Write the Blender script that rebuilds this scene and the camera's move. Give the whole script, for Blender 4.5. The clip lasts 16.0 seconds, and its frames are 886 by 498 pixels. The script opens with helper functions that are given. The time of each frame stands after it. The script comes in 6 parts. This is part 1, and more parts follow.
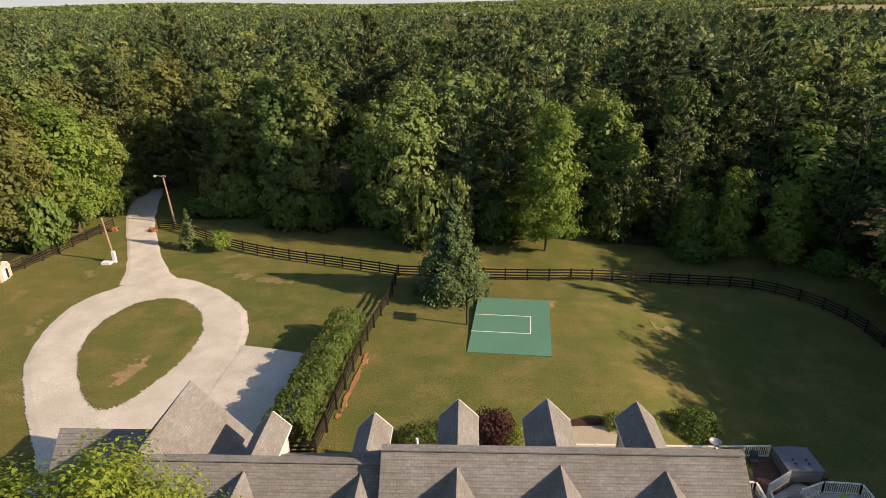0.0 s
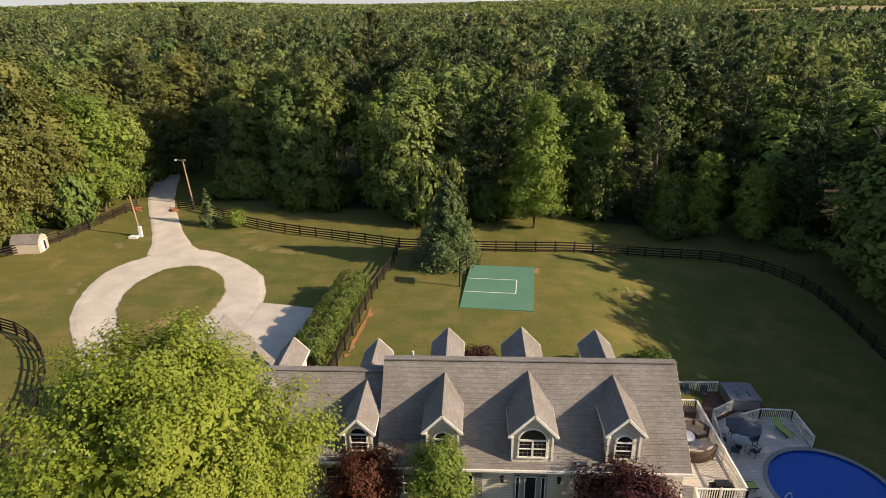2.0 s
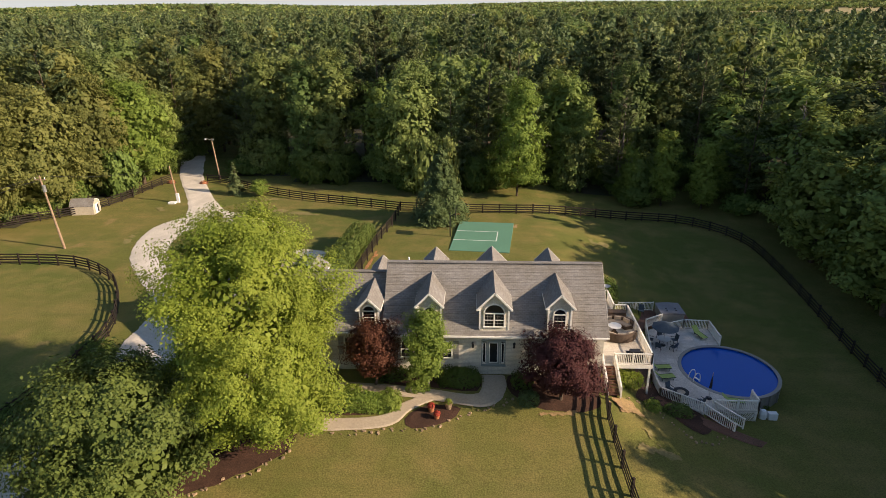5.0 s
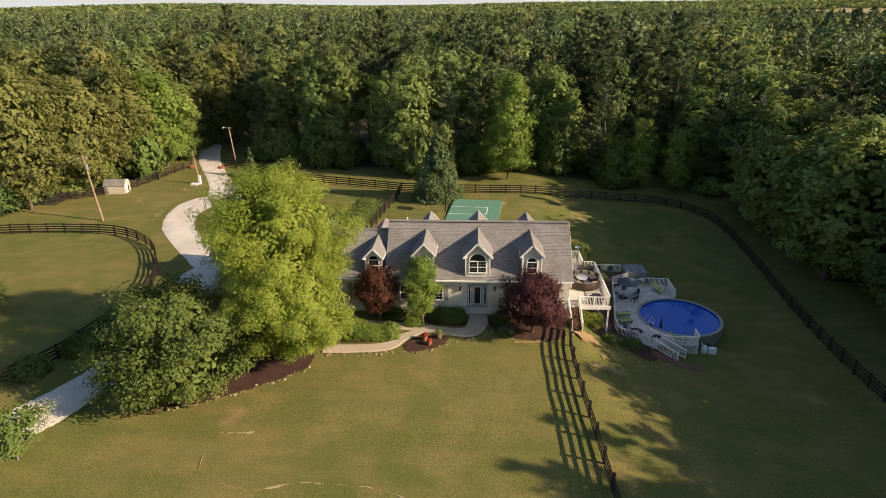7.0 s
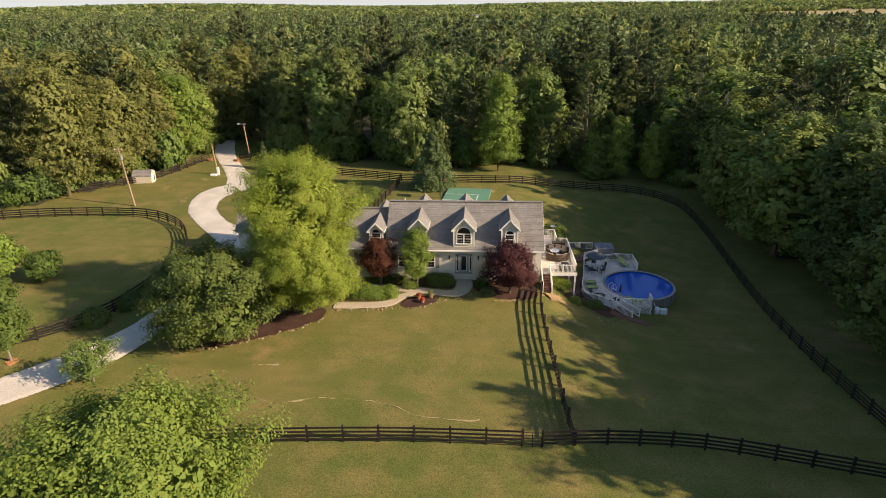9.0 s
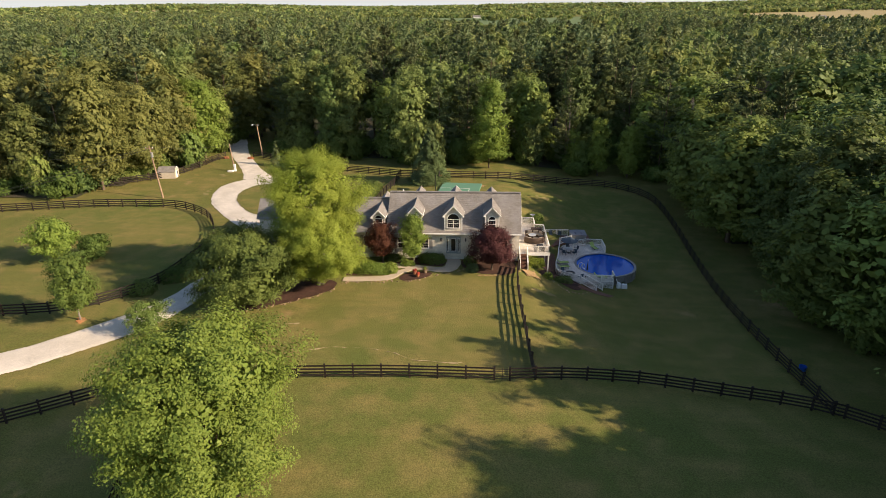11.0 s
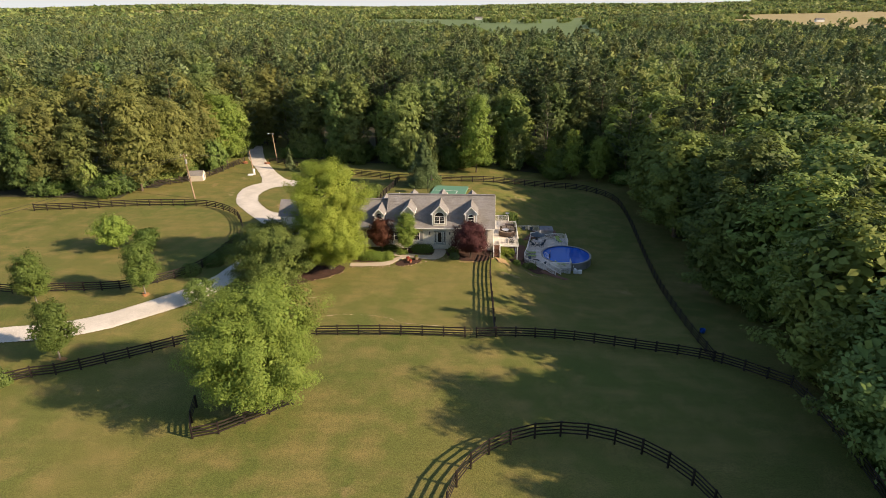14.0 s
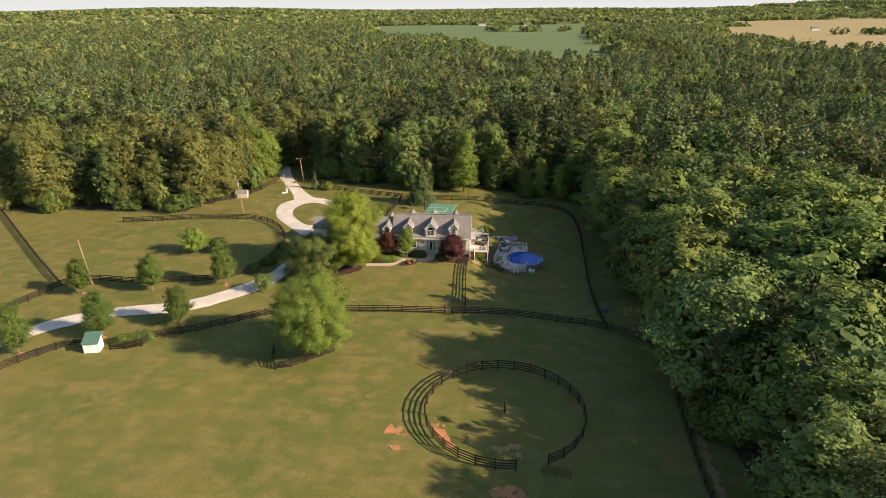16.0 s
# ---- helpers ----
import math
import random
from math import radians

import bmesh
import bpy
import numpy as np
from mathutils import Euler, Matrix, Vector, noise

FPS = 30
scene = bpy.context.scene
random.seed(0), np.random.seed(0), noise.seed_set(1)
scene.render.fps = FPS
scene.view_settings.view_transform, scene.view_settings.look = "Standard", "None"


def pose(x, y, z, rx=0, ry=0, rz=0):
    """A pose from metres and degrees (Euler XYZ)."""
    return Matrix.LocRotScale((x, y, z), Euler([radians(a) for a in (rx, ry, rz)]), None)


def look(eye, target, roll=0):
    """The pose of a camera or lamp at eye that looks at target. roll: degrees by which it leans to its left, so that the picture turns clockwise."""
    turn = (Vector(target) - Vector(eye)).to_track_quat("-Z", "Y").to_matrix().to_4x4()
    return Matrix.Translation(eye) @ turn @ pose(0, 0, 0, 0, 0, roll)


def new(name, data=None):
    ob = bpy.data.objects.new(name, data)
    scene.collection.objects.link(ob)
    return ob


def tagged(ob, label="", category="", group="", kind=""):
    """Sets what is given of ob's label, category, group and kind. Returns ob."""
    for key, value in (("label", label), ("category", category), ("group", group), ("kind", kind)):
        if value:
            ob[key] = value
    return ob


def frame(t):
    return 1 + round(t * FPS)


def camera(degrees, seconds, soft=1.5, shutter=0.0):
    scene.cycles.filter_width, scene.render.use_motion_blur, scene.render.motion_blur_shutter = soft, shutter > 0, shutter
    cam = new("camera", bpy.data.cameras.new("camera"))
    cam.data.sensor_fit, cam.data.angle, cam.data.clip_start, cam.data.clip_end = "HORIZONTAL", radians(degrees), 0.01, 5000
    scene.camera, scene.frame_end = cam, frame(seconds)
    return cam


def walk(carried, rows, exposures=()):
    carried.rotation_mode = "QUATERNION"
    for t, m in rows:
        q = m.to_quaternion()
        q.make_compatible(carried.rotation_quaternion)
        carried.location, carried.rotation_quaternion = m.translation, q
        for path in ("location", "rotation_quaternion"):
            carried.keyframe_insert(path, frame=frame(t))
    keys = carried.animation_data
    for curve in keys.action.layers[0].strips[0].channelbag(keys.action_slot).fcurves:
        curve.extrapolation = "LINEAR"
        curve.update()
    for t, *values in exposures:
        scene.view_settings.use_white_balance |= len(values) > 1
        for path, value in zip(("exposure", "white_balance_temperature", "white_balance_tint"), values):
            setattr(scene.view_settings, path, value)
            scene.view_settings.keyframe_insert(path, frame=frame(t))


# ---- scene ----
cam = camera(73.29, 16.0, soft=0.6)
ROWS = [
    (0.0, -3.59, -18.96, 26.92, 2.598, -22.171, 0.866),
    (0.5, -3.39, -20.73, 26.87, 2.672, -22.187, 0.841),
    (1.0, -3.15, -22.63, 26.85, 2.693, -22.203, 0.822),
    (1.5, -2.91, -24.56, 26.79, 2.730, -22.216, 0.754),
    (2.0, -2.66, -26.56, 26.64, 2.781, -22.162, 0.713),
    (2.5, -2.40, -28.71, 26.56, 2.845, -22.126, 0.668),
    (3.0, -2.13, -30.94, 26.48, 2.891, -22.089, 0.645),
    (3.5, -1.85, -33.23, 26.39, 2.969, -22.071, 0.592),
    (4.0, -1.50, -35.63, 26.29, 3.040, -22.025, 0.636),
    (6.5, 0.20, -47.78, 26.08, 3.222, -22.008, 0.608),
    (7.0, 0.61, -50.35, 26.11, 3.352, -22.018, 0.587),
    (7.5, 1.02, -52.88, 26.23, 3.391, -21.999, 0.569),
    (8.0, 1.44, -55.47, 26.47, 3.441, -21.992, 0.570),
    (8.5, 1.90, -58.12, 26.87, 3.494, -22.000, 0.560),
    (9.0, 2.33, -60.70, 27.33, 3.565, -22.012, 0.535),
    (11.5, 4.59, -74.96, 30.38, 3.692, -22.017, 0.466),
    (12.0, 5.15, -77.79, 31.20, 3.746, -22.037, 0.438),
    (12.5, 5.77, -80.53, 32.04, 3.763, -22.044, 0.466),
    (13.0, 6.32, -83.25, 33.04, 3.787, -22.076, 0.462),
    (13.5, 6.82, -85.92, 34.05, 3.848, -22.075, 0.450),
    (14.0, 7.38, -88.61, 35.05, 3.890, -22.056, 0.434),
    (14.5, 8.45, -94.03, 37.27, 3.974, -22.029, 0.396),
    (15.0, 10.35, -104.42, 41.76, 4.127, -22.031, 0.339),
    (15.5, 11.67, -114.53, 46.19, 4.259, -22.010, 0.273),
    (16.0, 12.57, -121.08, 49.25, 4.295, -21.967, 0.259),
]
walk(cam, [(t, pose(x, y, z, 90 + pitch, 0, yaw) @ pose(0, 0, 0, 0, 0, -roll)) for t, x, y, z, yaw, pitch, roll in ROWS], [(0.0, 0.660, 6500, 13), (4.0, 0.710, 6500, 13), (7.0, 0.800, 6500, 13), (9.0, 0.860, 6500, 13), (12.5, 0.930, 6500, 13), (16.0, 0.950, 6500, 13)])

# ---- light ----
SUN_EL, SUN_AZ = radians(26.0), math.atan2(0.965, -0.26)
world = bpy.data.worlds.new("world")
scene.world = world
world.use_nodes = True
_wn = world.node_tree.nodes
_sky = _wn.new("ShaderNodeTexSky")
_sky.sky_type, _sky.sun_disc = "NISHITA", False
_sky.sun_elevation, _sky.sun_rotation = SUN_EL, SUN_AZ
_sky.air_density, _sky.dust_density, _sky.ozone_density = 1.1, 1.0, 2.0
# white haze low over the horizon all round
_tc, _sep, _ramp, _mix = (_wn.new(k) for k in ("ShaderNodeTexCoord", "ShaderNodeSeparateXYZ", "ShaderNodeMapRange", "ShaderNodeMixRGB"))
_ramp.inputs["From Min"].default_value, _ramp.inputs["From Max"].default_value = 0.0, 0.10
_ramp.inputs["To Min"].default_value, _ramp.inputs["To Max"].default_value = 1.0, 0.0
_mix.inputs[2].default_value = (4.7, 4.85, 4.75, 1)
for a, b in ((_tc.outputs["Generated"], _sep.inputs[0]), (_sep.outputs[2], _ramp.inputs["Value"]), (_ramp.outputs[0], _mix.inputs[0]), (_sky.outputs[0], _mix.inputs[1]), (_mix.outputs[0], _wn["Background"].inputs[0])):
    world.node_tree.links.new(a, b)
_wn["Background"].inputs[1].default_value = 0.090
sun = new("sun", bpy.data.lights.new("sun", "SUN"))
sun.data.energy, sun.data.angle, sun.data.color = 5.0, radians(0.6), (1.0, 0.80, 0.58)
sun.matrix_world = look((60, -16, 40), (60 - math.sin(SUN_AZ) * math.cos(SUN_EL), -16 - math.cos(SUN_AZ) * math.cos(SUN_EL), 40 - math.sin(SUN_EL)))

# ---- materials ----
def material(name, base, rough=0.8, metal=0.0, var=0.25, scale=3.0, fine=40.0, bump=0.3, second=None, rand=0.0, spec=0.3):
    """Two scales of noise over a base colour; second is a colour for stains, rand a spread from piece to piece."""
    m = bpy.data.materials.new(name)
    m.use_nodes = True
    nt = m.node_tree
    b = nt.nodes["Principled BSDF"]
    b.inputs["Roughness"].default_value, b.inputs["Metallic"].default_value = rough, metal
    b.inputs["Specular IOR Level"].default_value = spec
    geo = nt.nodes.new("ShaderNodeNewGeometry")
    n1, n2 = nt.nodes.new("ShaderNodeTexNoise"), nt.nodes.new("ShaderNodeTexNoise")
    n1.inputs["Scale"].default_value, n1.inputs["Detail"].default_value = scale * 0.1, 5
    n2.inputs["Scale"].default_value, n2.inputs["Detail"].default_value = fine * 0.1, 6
    for n in (n1, n2):
        nt.links.new(geo.outputs["Position"], n.inputs["Vector"])
    r1 = nt.nodes.new("ShaderNodeMapRange")
    r1.inputs["From Min"].default_value, r1.inputs["From Max"].default_value = 0.35, 0.65
    nt.links.new(n1.outputs["Fac"], r1.inputs["Value"])
    mix = nt.nodes.new("ShaderNodeMixRGB")
    s = second or tuple(c * (1 - var) for c in base)
    mix.inputs[1].default_value, mix.inputs[2].default_value = (*base, 1), (*s, 1)
    nt.links.new(r1.outputs[0], mix.inputs[0])
    hsv = nt.nodes.new("ShaderNodeHueSaturation")
    r2 = nt.nodes.new("ShaderNodeMapRange")
    r2.inputs["From Min"].default_value, r2.inputs["From Max"].default_value = 0.3, 0.7
    r2.inputs["To Min"].default_value, r2.inputs["To Max"].default_value = 1 - var, 1 + var
    nt.links.new(n2.outputs["Fac"], r2.inputs["Value"])
    val = r2.outputs[0]
    if rand:
        oi = nt.nodes.new("ShaderNodeObjectInfo")
        r3 = nt.nodes.new("ShaderNodeMapRange")
        r3.inputs["To Min"].default_value, r3.inputs["To Max"].default_value = 1 - rand, 1 + rand
        nt.links.new(oi.outputs["Random"], r3.inputs["Value"])
        mul = nt.nodes.new("ShaderNodeMath")
        mul.operation = "MULTIPLY"
        nt.links.new(val, mul.inputs[0]), nt.links.new(r3.outputs[0], mul.inputs[1])
        val = mul.outputs[0]
    nt.links.new(val, hsv.inputs["Value"])
    nt.links.new(mix.outputs[0], hsv.inputs["Color"])
    nt.links.new(hsv.outputs[0], b.inputs["Base Color"])
    if bump:
        bp = nt.nodes.new("ShaderNodeBump")
        bp.inputs["Strength"].default_value, bp.inputs["Distance"].default_value = bump, 0.03
        nt.links.new(n2.outputs["Fac"], bp.inputs["Height"])
        nt.links.new(bp.outputs[0], b.inputs["Normal"])
    return m


def leaf_material(name, base, dry, trans=0.3, rand=0.2):
    """Leaves: colour varies from leaf to leaf and from tree to tree, and light shines through them."""
    m = bpy.data.materials.new(name)
    m.use_nodes = True
    nt = m.node_tree
    b, out = nt.nodes["Principled BSDF"], nt.nodes["Material Output"]
    b.inputs["Roughness"].default_value, b.inputs["Specular IOR Level"].default_value = 0.6, 0.15
    geo, oi = nt.nodes.new("ShaderNodeNewGeometry"), nt.nodes.new("ShaderNodeObjectInfo")
    n1 = nt.nodes.new("ShaderNodeTexNoise")
    n1.inputs["Scale"].default_value, n1.inputs["Detail"].default_value = 0.16, 4
    nt.links.new(geo.outputs["Position"], n1.inputs["Vector"])
    add = nt.nodes.new("ShaderNodeMath")
    add.operation = "MULTIPLY_ADD"
    add.inputs[1].default_value = 0.45
    nt.links.new(geo.outputs["Random Per Island"], add.inputs[0]), nt.links.new(n1.outputs["Fac"], add.inputs[2])
    r1 = nt.nodes.new("ShaderNodeMapRange")
    r1.inputs["From Min"].default_value, r1.inputs["From Max"].default_value = 0.35, 1.1
    nt.links.new(add.outputs[0], r1.inputs["Value"])
    mix = nt.nodes.new("ShaderNodeMixRGB")
    mix.inputs[1].default_value, mix.inputs[2].default_value = (*base, 1), (*dry, 1)
    nt.links.new(r1.outputs[0], mix.inputs[0])
    hsv = nt.nodes.new("ShaderNodeHueSaturation")
    r2, r3 = nt.nodes.new("ShaderNodeMapRange"), nt.nodes.new("ShaderNodeMapRange")
    r2.inputs["To Min"].default_value, r2.inputs["To Max"].default_value = 1 - rand, 1 + rand
    r3.inputs["To Min"].default_value, r3.inputs["To Max"].default_value = 0.5 - rand * 0.09, 0.5 + rand * 0.05
    at, ad, fr = nt.nodes.new("ShaderNodeAttribute"), nt.nodes.new("ShaderNodeMath"), nt.nodes.new("ShaderNodeMath")
    at.attribute_name, fr.operation = "tone", "FRACT"
    nt.links.new(at.outputs["Fac"], ad.inputs[0]), nt.links.new(oi.outputs["Random"], ad.inputs[1]), nt.links.new(ad.outputs[0], fr.inputs[0])
    sq = nt.nodes.new("ShaderNodeMath")
    sq.operation = "PINGPONG"
    sq.inputs[1].default_value = 0.37
    nt.links.new(fr.outputs[0], sq.inputs[0])
    r3.inputs["From Max"].default_value = 0.37
    nt.links.new(fr.outputs[0], r2.inputs["Value"]), nt.links.new(sq.outputs[0], r3.inputs["Value"])
    nt.links.new(r2.outputs[0], hsv.inputs["Value"]), nt.links.new(r3.outputs[0], hsv.inputs["Hue"])
    nt.links.new(mix.outputs[0], hsv.inputs["Color"])
    nt.links.new(hsv.outputs[0], b.inputs["Base Color"])
    tr, ms = nt.nodes.new("ShaderNodeBsdfTranslucent"), nt.nodes.new("ShaderNodeMixShader")
    ms.inputs[0].default_value = trans
    nt.links.new(hsv.outputs[0], tr.inputs["Color"])
    nt.links.new(b.outputs[0], ms.inputs[1]), nt.links.new(tr.outputs[0], ms.inputs[2])
    nt.links.new(ms.outputs[0], out.inputs["Surface"])
    return m


def uv_boards(name, base, width, height, offset, gap, dark, rough=0.75, spread=0.22, bump=0.5):
    """Courses laid out in metres over the UV map: shingles or clapboards."""
    m = material(name, base, rough, var=0.10, scale=6, fine=60, bump=0, second=tuple(c * k for c, k in zip(base, (0.82, 0.79, 0.74))))
    nt = m.node_tree
    b = nt.nodes["Principled BSDF"]
    old = b.inputs["Base Color"].links[0].from_socket
    uv, br = nt.nodes.new("ShaderNodeUVMap"), nt.nodes.new("ShaderNodeTexBrick")
    br.offset, br.squash = offset, 1.0
    for key, v in (("Scale", 1.0), ("Mortar Size", gap), ("Brick Width", width), ("Row Height", height), ("Mortar Smooth", 0.3)):
        br.inputs[key].default_value = v
    br.inputs["Color1"].default_value = (1 + spread,) * 3 + (1,)
    br.inputs["Color2"].default_value = (1 - spread,) * 3 + (1,)
    br.inputs["Mortar"].default_value = (dark,) * 3 + (1,)
    nt.links.new(uv.outputs[0], br.inputs["Vector"])
    mul = nt.nodes.new("ShaderNodeMixRGB")
    mul.blend_type = "MULTIPLY"
    mul.inputs[0].default_value = 1.0
    nt.links.new(old, mul.inputs[1]), nt.links.new(br.outputs["Color"], mul.inputs[2])
    nt.links.new(mul.outputs[0], b.inputs["Base Color"])
    bp = nt.nodes.new("ShaderNodeBump")
    bp.inputs["Strength"].default_value, bp.inputs["Distance"].default_value, bp.invert = bump, 0.02, True
    nt.links.new(br.outputs["Fac"], bp.inputs["Height"])
    nt.links.new(bp.outputs[0], b.inputs["Normal"])
    return m


def lawn_material():
    """Mown grass: green with dry patches, bare reddish soil here and there, and fine tufts."""
    m = bpy.data.materials.new("lawn")
    m.use_nodes = True
    nt = m.node_tree
    b = nt.nodes["Principled BSDF"]
    b.inputs["Roughness"].default_value, b.inputs["Specular IOR Level"].default_value = 0.95, 0.1
    geo = nt.nodes.new("ShaderNodeNewGeometry")

    def noise_at(scale, detail, lo, hi, stretch=(1, 1, 1)):
        mp, n, r = nt.nodes.new("ShaderNodeMapping"), nt.nodes.new("ShaderNodeTexNoise"), nt.nodes.new("ShaderNodeMapRange")
        mp.inputs["Scale"].default_value = stretch
        n.inputs["Scale"].default_value, n.inputs["Detail"].default_value = scale, detail
        r.inputs["From Min"].default_value, r.inputs["From Max"].default_value = lo, hi
        nt.links.new(geo.outputs["Position"], mp.inputs["Vector"])
        nt.links.new(mp.outputs[0], n.inputs["Vector"])
        nt.links.new(n.outputs["Fac"], r.inputs["Value"])
        return r.outputs[0], n.outputs["Fac"]

    def blend(fac, a, c):
        mx = nt.nodes.new("ShaderNodeMixRGB")
        nt.links.new(fac, mx.inputs[0])
        for socket, v in ((mx.inputs[1], a), (mx.inputs[2], c)):
            if isinstance(v, tuple):
                socket.default_value = (*v, 1)
            else:
                nt.links.new(v, socket)
        return mx.outputs[0]

    big, _ = noise_at(0.045, 4, 0.38, 0.62)
    mid, _ = noise_at(0.35, 6, 0.42, 0.68)
    rows, _ = noise_at(0.9, 2, 0.3, 0.7, (0.10, 1, 1))
    bare, _ = noise_at(0.16, 8, 0.68, 0.80)
    fine, height = noise_at(9.0, 6, 0.3, 0.7)
    col = blend(big, GRASS_A, GRASS_B)
    col = blend(mid, col, GRASS_C)
    mx = nt.nodes.new("ShaderNodeMath")
    mx.operation = "MULTIPLY"
    mx.inputs[1].default_value = 0.32
    nt.links.new(rows, mx.inputs[0])
    col = blend(mx.outputs[0], col, GRASS_D)
    col = blend(bare, col, (0.30, 0.20, 0.095))
    hsv = nt.nodes.new("ShaderNodeHueSaturation")
    r = nt.nodes.new("ShaderNodeMapRange")
    r.inputs["To Min"].default_value, r.inputs["To Max"].default_value = 0.7, 1.3
    nt.links.new(fine, r.inputs["Value"])
    nt.links.new(r.outputs[0], hsv.inputs["Value"]), nt.links.new(col, hsv.inputs["Color"])
    nt.links.new(hsv.outputs[0], b.inputs["Base Color"])
    bp = nt.nodes.new("ShaderNodeBump")
    bp.inputs["Strength"].default_value, bp.inputs["Distance"].default_value = 0.6, 0.08
    nt.links.new(height, bp.inputs["Height"])
    nt.links.new(bp.outputs[0], b.inputs["Normal"])
    return m


GRASS_A, GRASS_B, GRASS_C, GRASS_D = (0.111, 0.126, 0.030), (0.154, 0.141, 0.039), (0.203, 0.163, 0.055), (0.083, 0.103, 0.027)
M_LAWN = lawn_material()
M_GRAVEL = material("pale limestone gravel", (0.62, 0.56, 0.47), 0.95, var=0.16, scale=4, fine=90, bump=0.6, second=(0.50, 0.45, 0.37))
M_DIRT = material("reddish bare soil", (0.47, 0.195, 0.075), 0.95, var=0.25, scale=6, fine=60, bump=0.5, second=(0.28, 0.17, 0.07))


def ragged(m, start, scale, low=0.36, high=0.62):
    """Grass shows through towards the edge of a worn surface, in noisy clumps."""
    nt = m.node_tree
    out, b = nt.nodes["Material Output"], nt.nodes["Principled BSDF"]
    at, geo, n = nt.nodes.new("ShaderNodeAttribute"), nt.nodes.new("ShaderNodeNewGeometry"), nt.nodes.new("ShaderNodeTexNoise")
    at.attribute_name = "edge"
    n.inputs["Scale"].default_value, n.inputs["Detail"].default_value = scale, 7
    nt.links.new(geo.outputs["Position"], n.inputs["Vector"])
    lim, cmp, ms, tr = nt.nodes.new("ShaderNodeMapRange"), nt.nodes.new("ShaderNodeMath"), nt.nodes.new("ShaderNodeMixShader"), nt.nodes.new("ShaderNodeBsdfTransparent")
    lim.inputs["From Min"].default_value, lim.inputs["From Max"].default_value = start, 1.0
    lim.inputs["To Min"].default_value, lim.inputs["To Max"].default_value = low, high
    nt.links.new(at.outputs["Fac"], lim.inputs["Value"])
    cmp.operation = "LESS_THAN"
    nt.links.new(n.outputs["Fac"], cmp.inputs[0]), nt.links.new(lim.outputs[0], cmp.inputs[1])
    nt.links.new(cmp.outputs[0], ms.inputs[0]), nt.links.new(b.outputs[0], ms.inputs[1]), nt.links.new(tr.outputs[0], ms.inputs[2])
    nt.links.new(ms.outputs[0], out.inputs["Surface"])
    return m


ragged(M_GRAVEL, 0.92, 4.5, 0.2, 0.6)
ragged(M_DIRT, 0.0, 0.9, 0.28, 0.66)
M_ISLAND = ragged(lawn_material(), 0.92, 4.5, 0.2, 0.6)
M_SOIL = ragged(material("tan worn soil", (0.34, 0.215, 0.11), 0.95, var=0.25, scale=6, fine=60, bump=0.5, second=(0.25, 0.18, 0.075)), 0.0, 0.9, 0.34, 0.70)
M_DRY = ragged(material("straw dry grass", (0.225, 0.180, 0.070), 0.95, var=0.25, scale=6, fine=60, bump=0.5, second=(0.165, 0.155, 0.050)), 0.0, 0.7, 0.40, 0.72)
M_MULCH = material("dark bark mulch", (0.07, 0.035, 0.022), 0.95, var=0.4, scale=8, fine=120, bump=0.8)
M_LITTER = material("brown leaf litter", (0.060, 0.048, 0.028), 0.95, var=0.35, scale=3, fine=40, bump=0.4, second=(0.045, 0.050, 0.022))
M_COURT = material("green court paint", (0.105, 0.230, 0.150), 0.8, var=0.07, scale=3, fine=50, bump=0.1)
M_LINE = material("white line paint", (0.78, 0.78, 0.74), 0.7, var=0.06, bump=0)
M_FENCE = material("black creosote paint", (0.026, 0.018, 0.014), 0.7, var=0.3, scale=10, fine=80, bump=0.3, rand=0.3)
M_SHINGLE = uv_boards("grey brown asphalt shingles", (0.232, 0.219, 0.204), 0.33, 0.15, 0.5, 0.010, 0.70, rough=0.92, spread=0.11)
M_SIDING = uv_boards("cream vinyl siding", (0.72, 0.67, 0.56), 4.0, 0.12, 0.37, 0.012, 0.6, rough=0.6, spread=0.02)
M_TRIM = material("white trim paint", (0.80, 0.77, 0.70), 0.5, var=0.05, bump=0.05)
M_WHITEWOOD = material("white painted deck wood", (0.82, 0.78, 0.70), 0.6, var=0.10, scale=12, fine=60, bump=0.15, rand=0.05)
M_DECKFLOOR = uv_boards("pale deck boards", (0.62, 0.57, 0.49), 3.6, 0.14, 0.3, 0.008, 0.35, spread=0.06)
M_GREYDECK = uv_boards("grey pool deck boards", (0.62, 0.58, 0.53), 3.6, 0.14, 0.3, 0.008, 0.4, spread=0.06)
M_BROWNDECK = uv_boards("brown stained deck boards", (0.17, 0.085, 0.055), 3.0, 0.14, 0.3, 0.008, 0.35, spread=0.12)
M_PAVING = material("tan concrete walk", (0.44, 0.36, 0.26), 0.9, var=0.12, scale=5, fine=70, bump=0.3)
M_STONE = material("pale edging stone", (0.33, 0.235, 0.145), 0.9, var=0.25, scale=9, fine=60, bump=0.5, rand=0.25)
M_LINER = material("blue pool liner", (0.012, 0.10, 0.42), 0.5, var=0.12, scale=6, fine=12, bump=0.0)
M_POOLWALL = material("grey pool wall steel", (0.30, 0.29, 0.27), 0.45, 0.3, var=0.1, bump=0.05)
M_BARK = material("brown bark", (0.13, 0.095, 0.065), 0.95, var=0.35, scale=12, fine=60, bump=0.7)
M_GREYBARK = material("grey bark", (0.22, 0.19, 0.155), 0.95, var=0.3, scale=12, fine=60, bump=0.6)
M_POLE = material("weathered pole wood", (0.32, 0.22, 0.14), 0.9, var=0.2, scale=10, fine=60, bump=0.4)
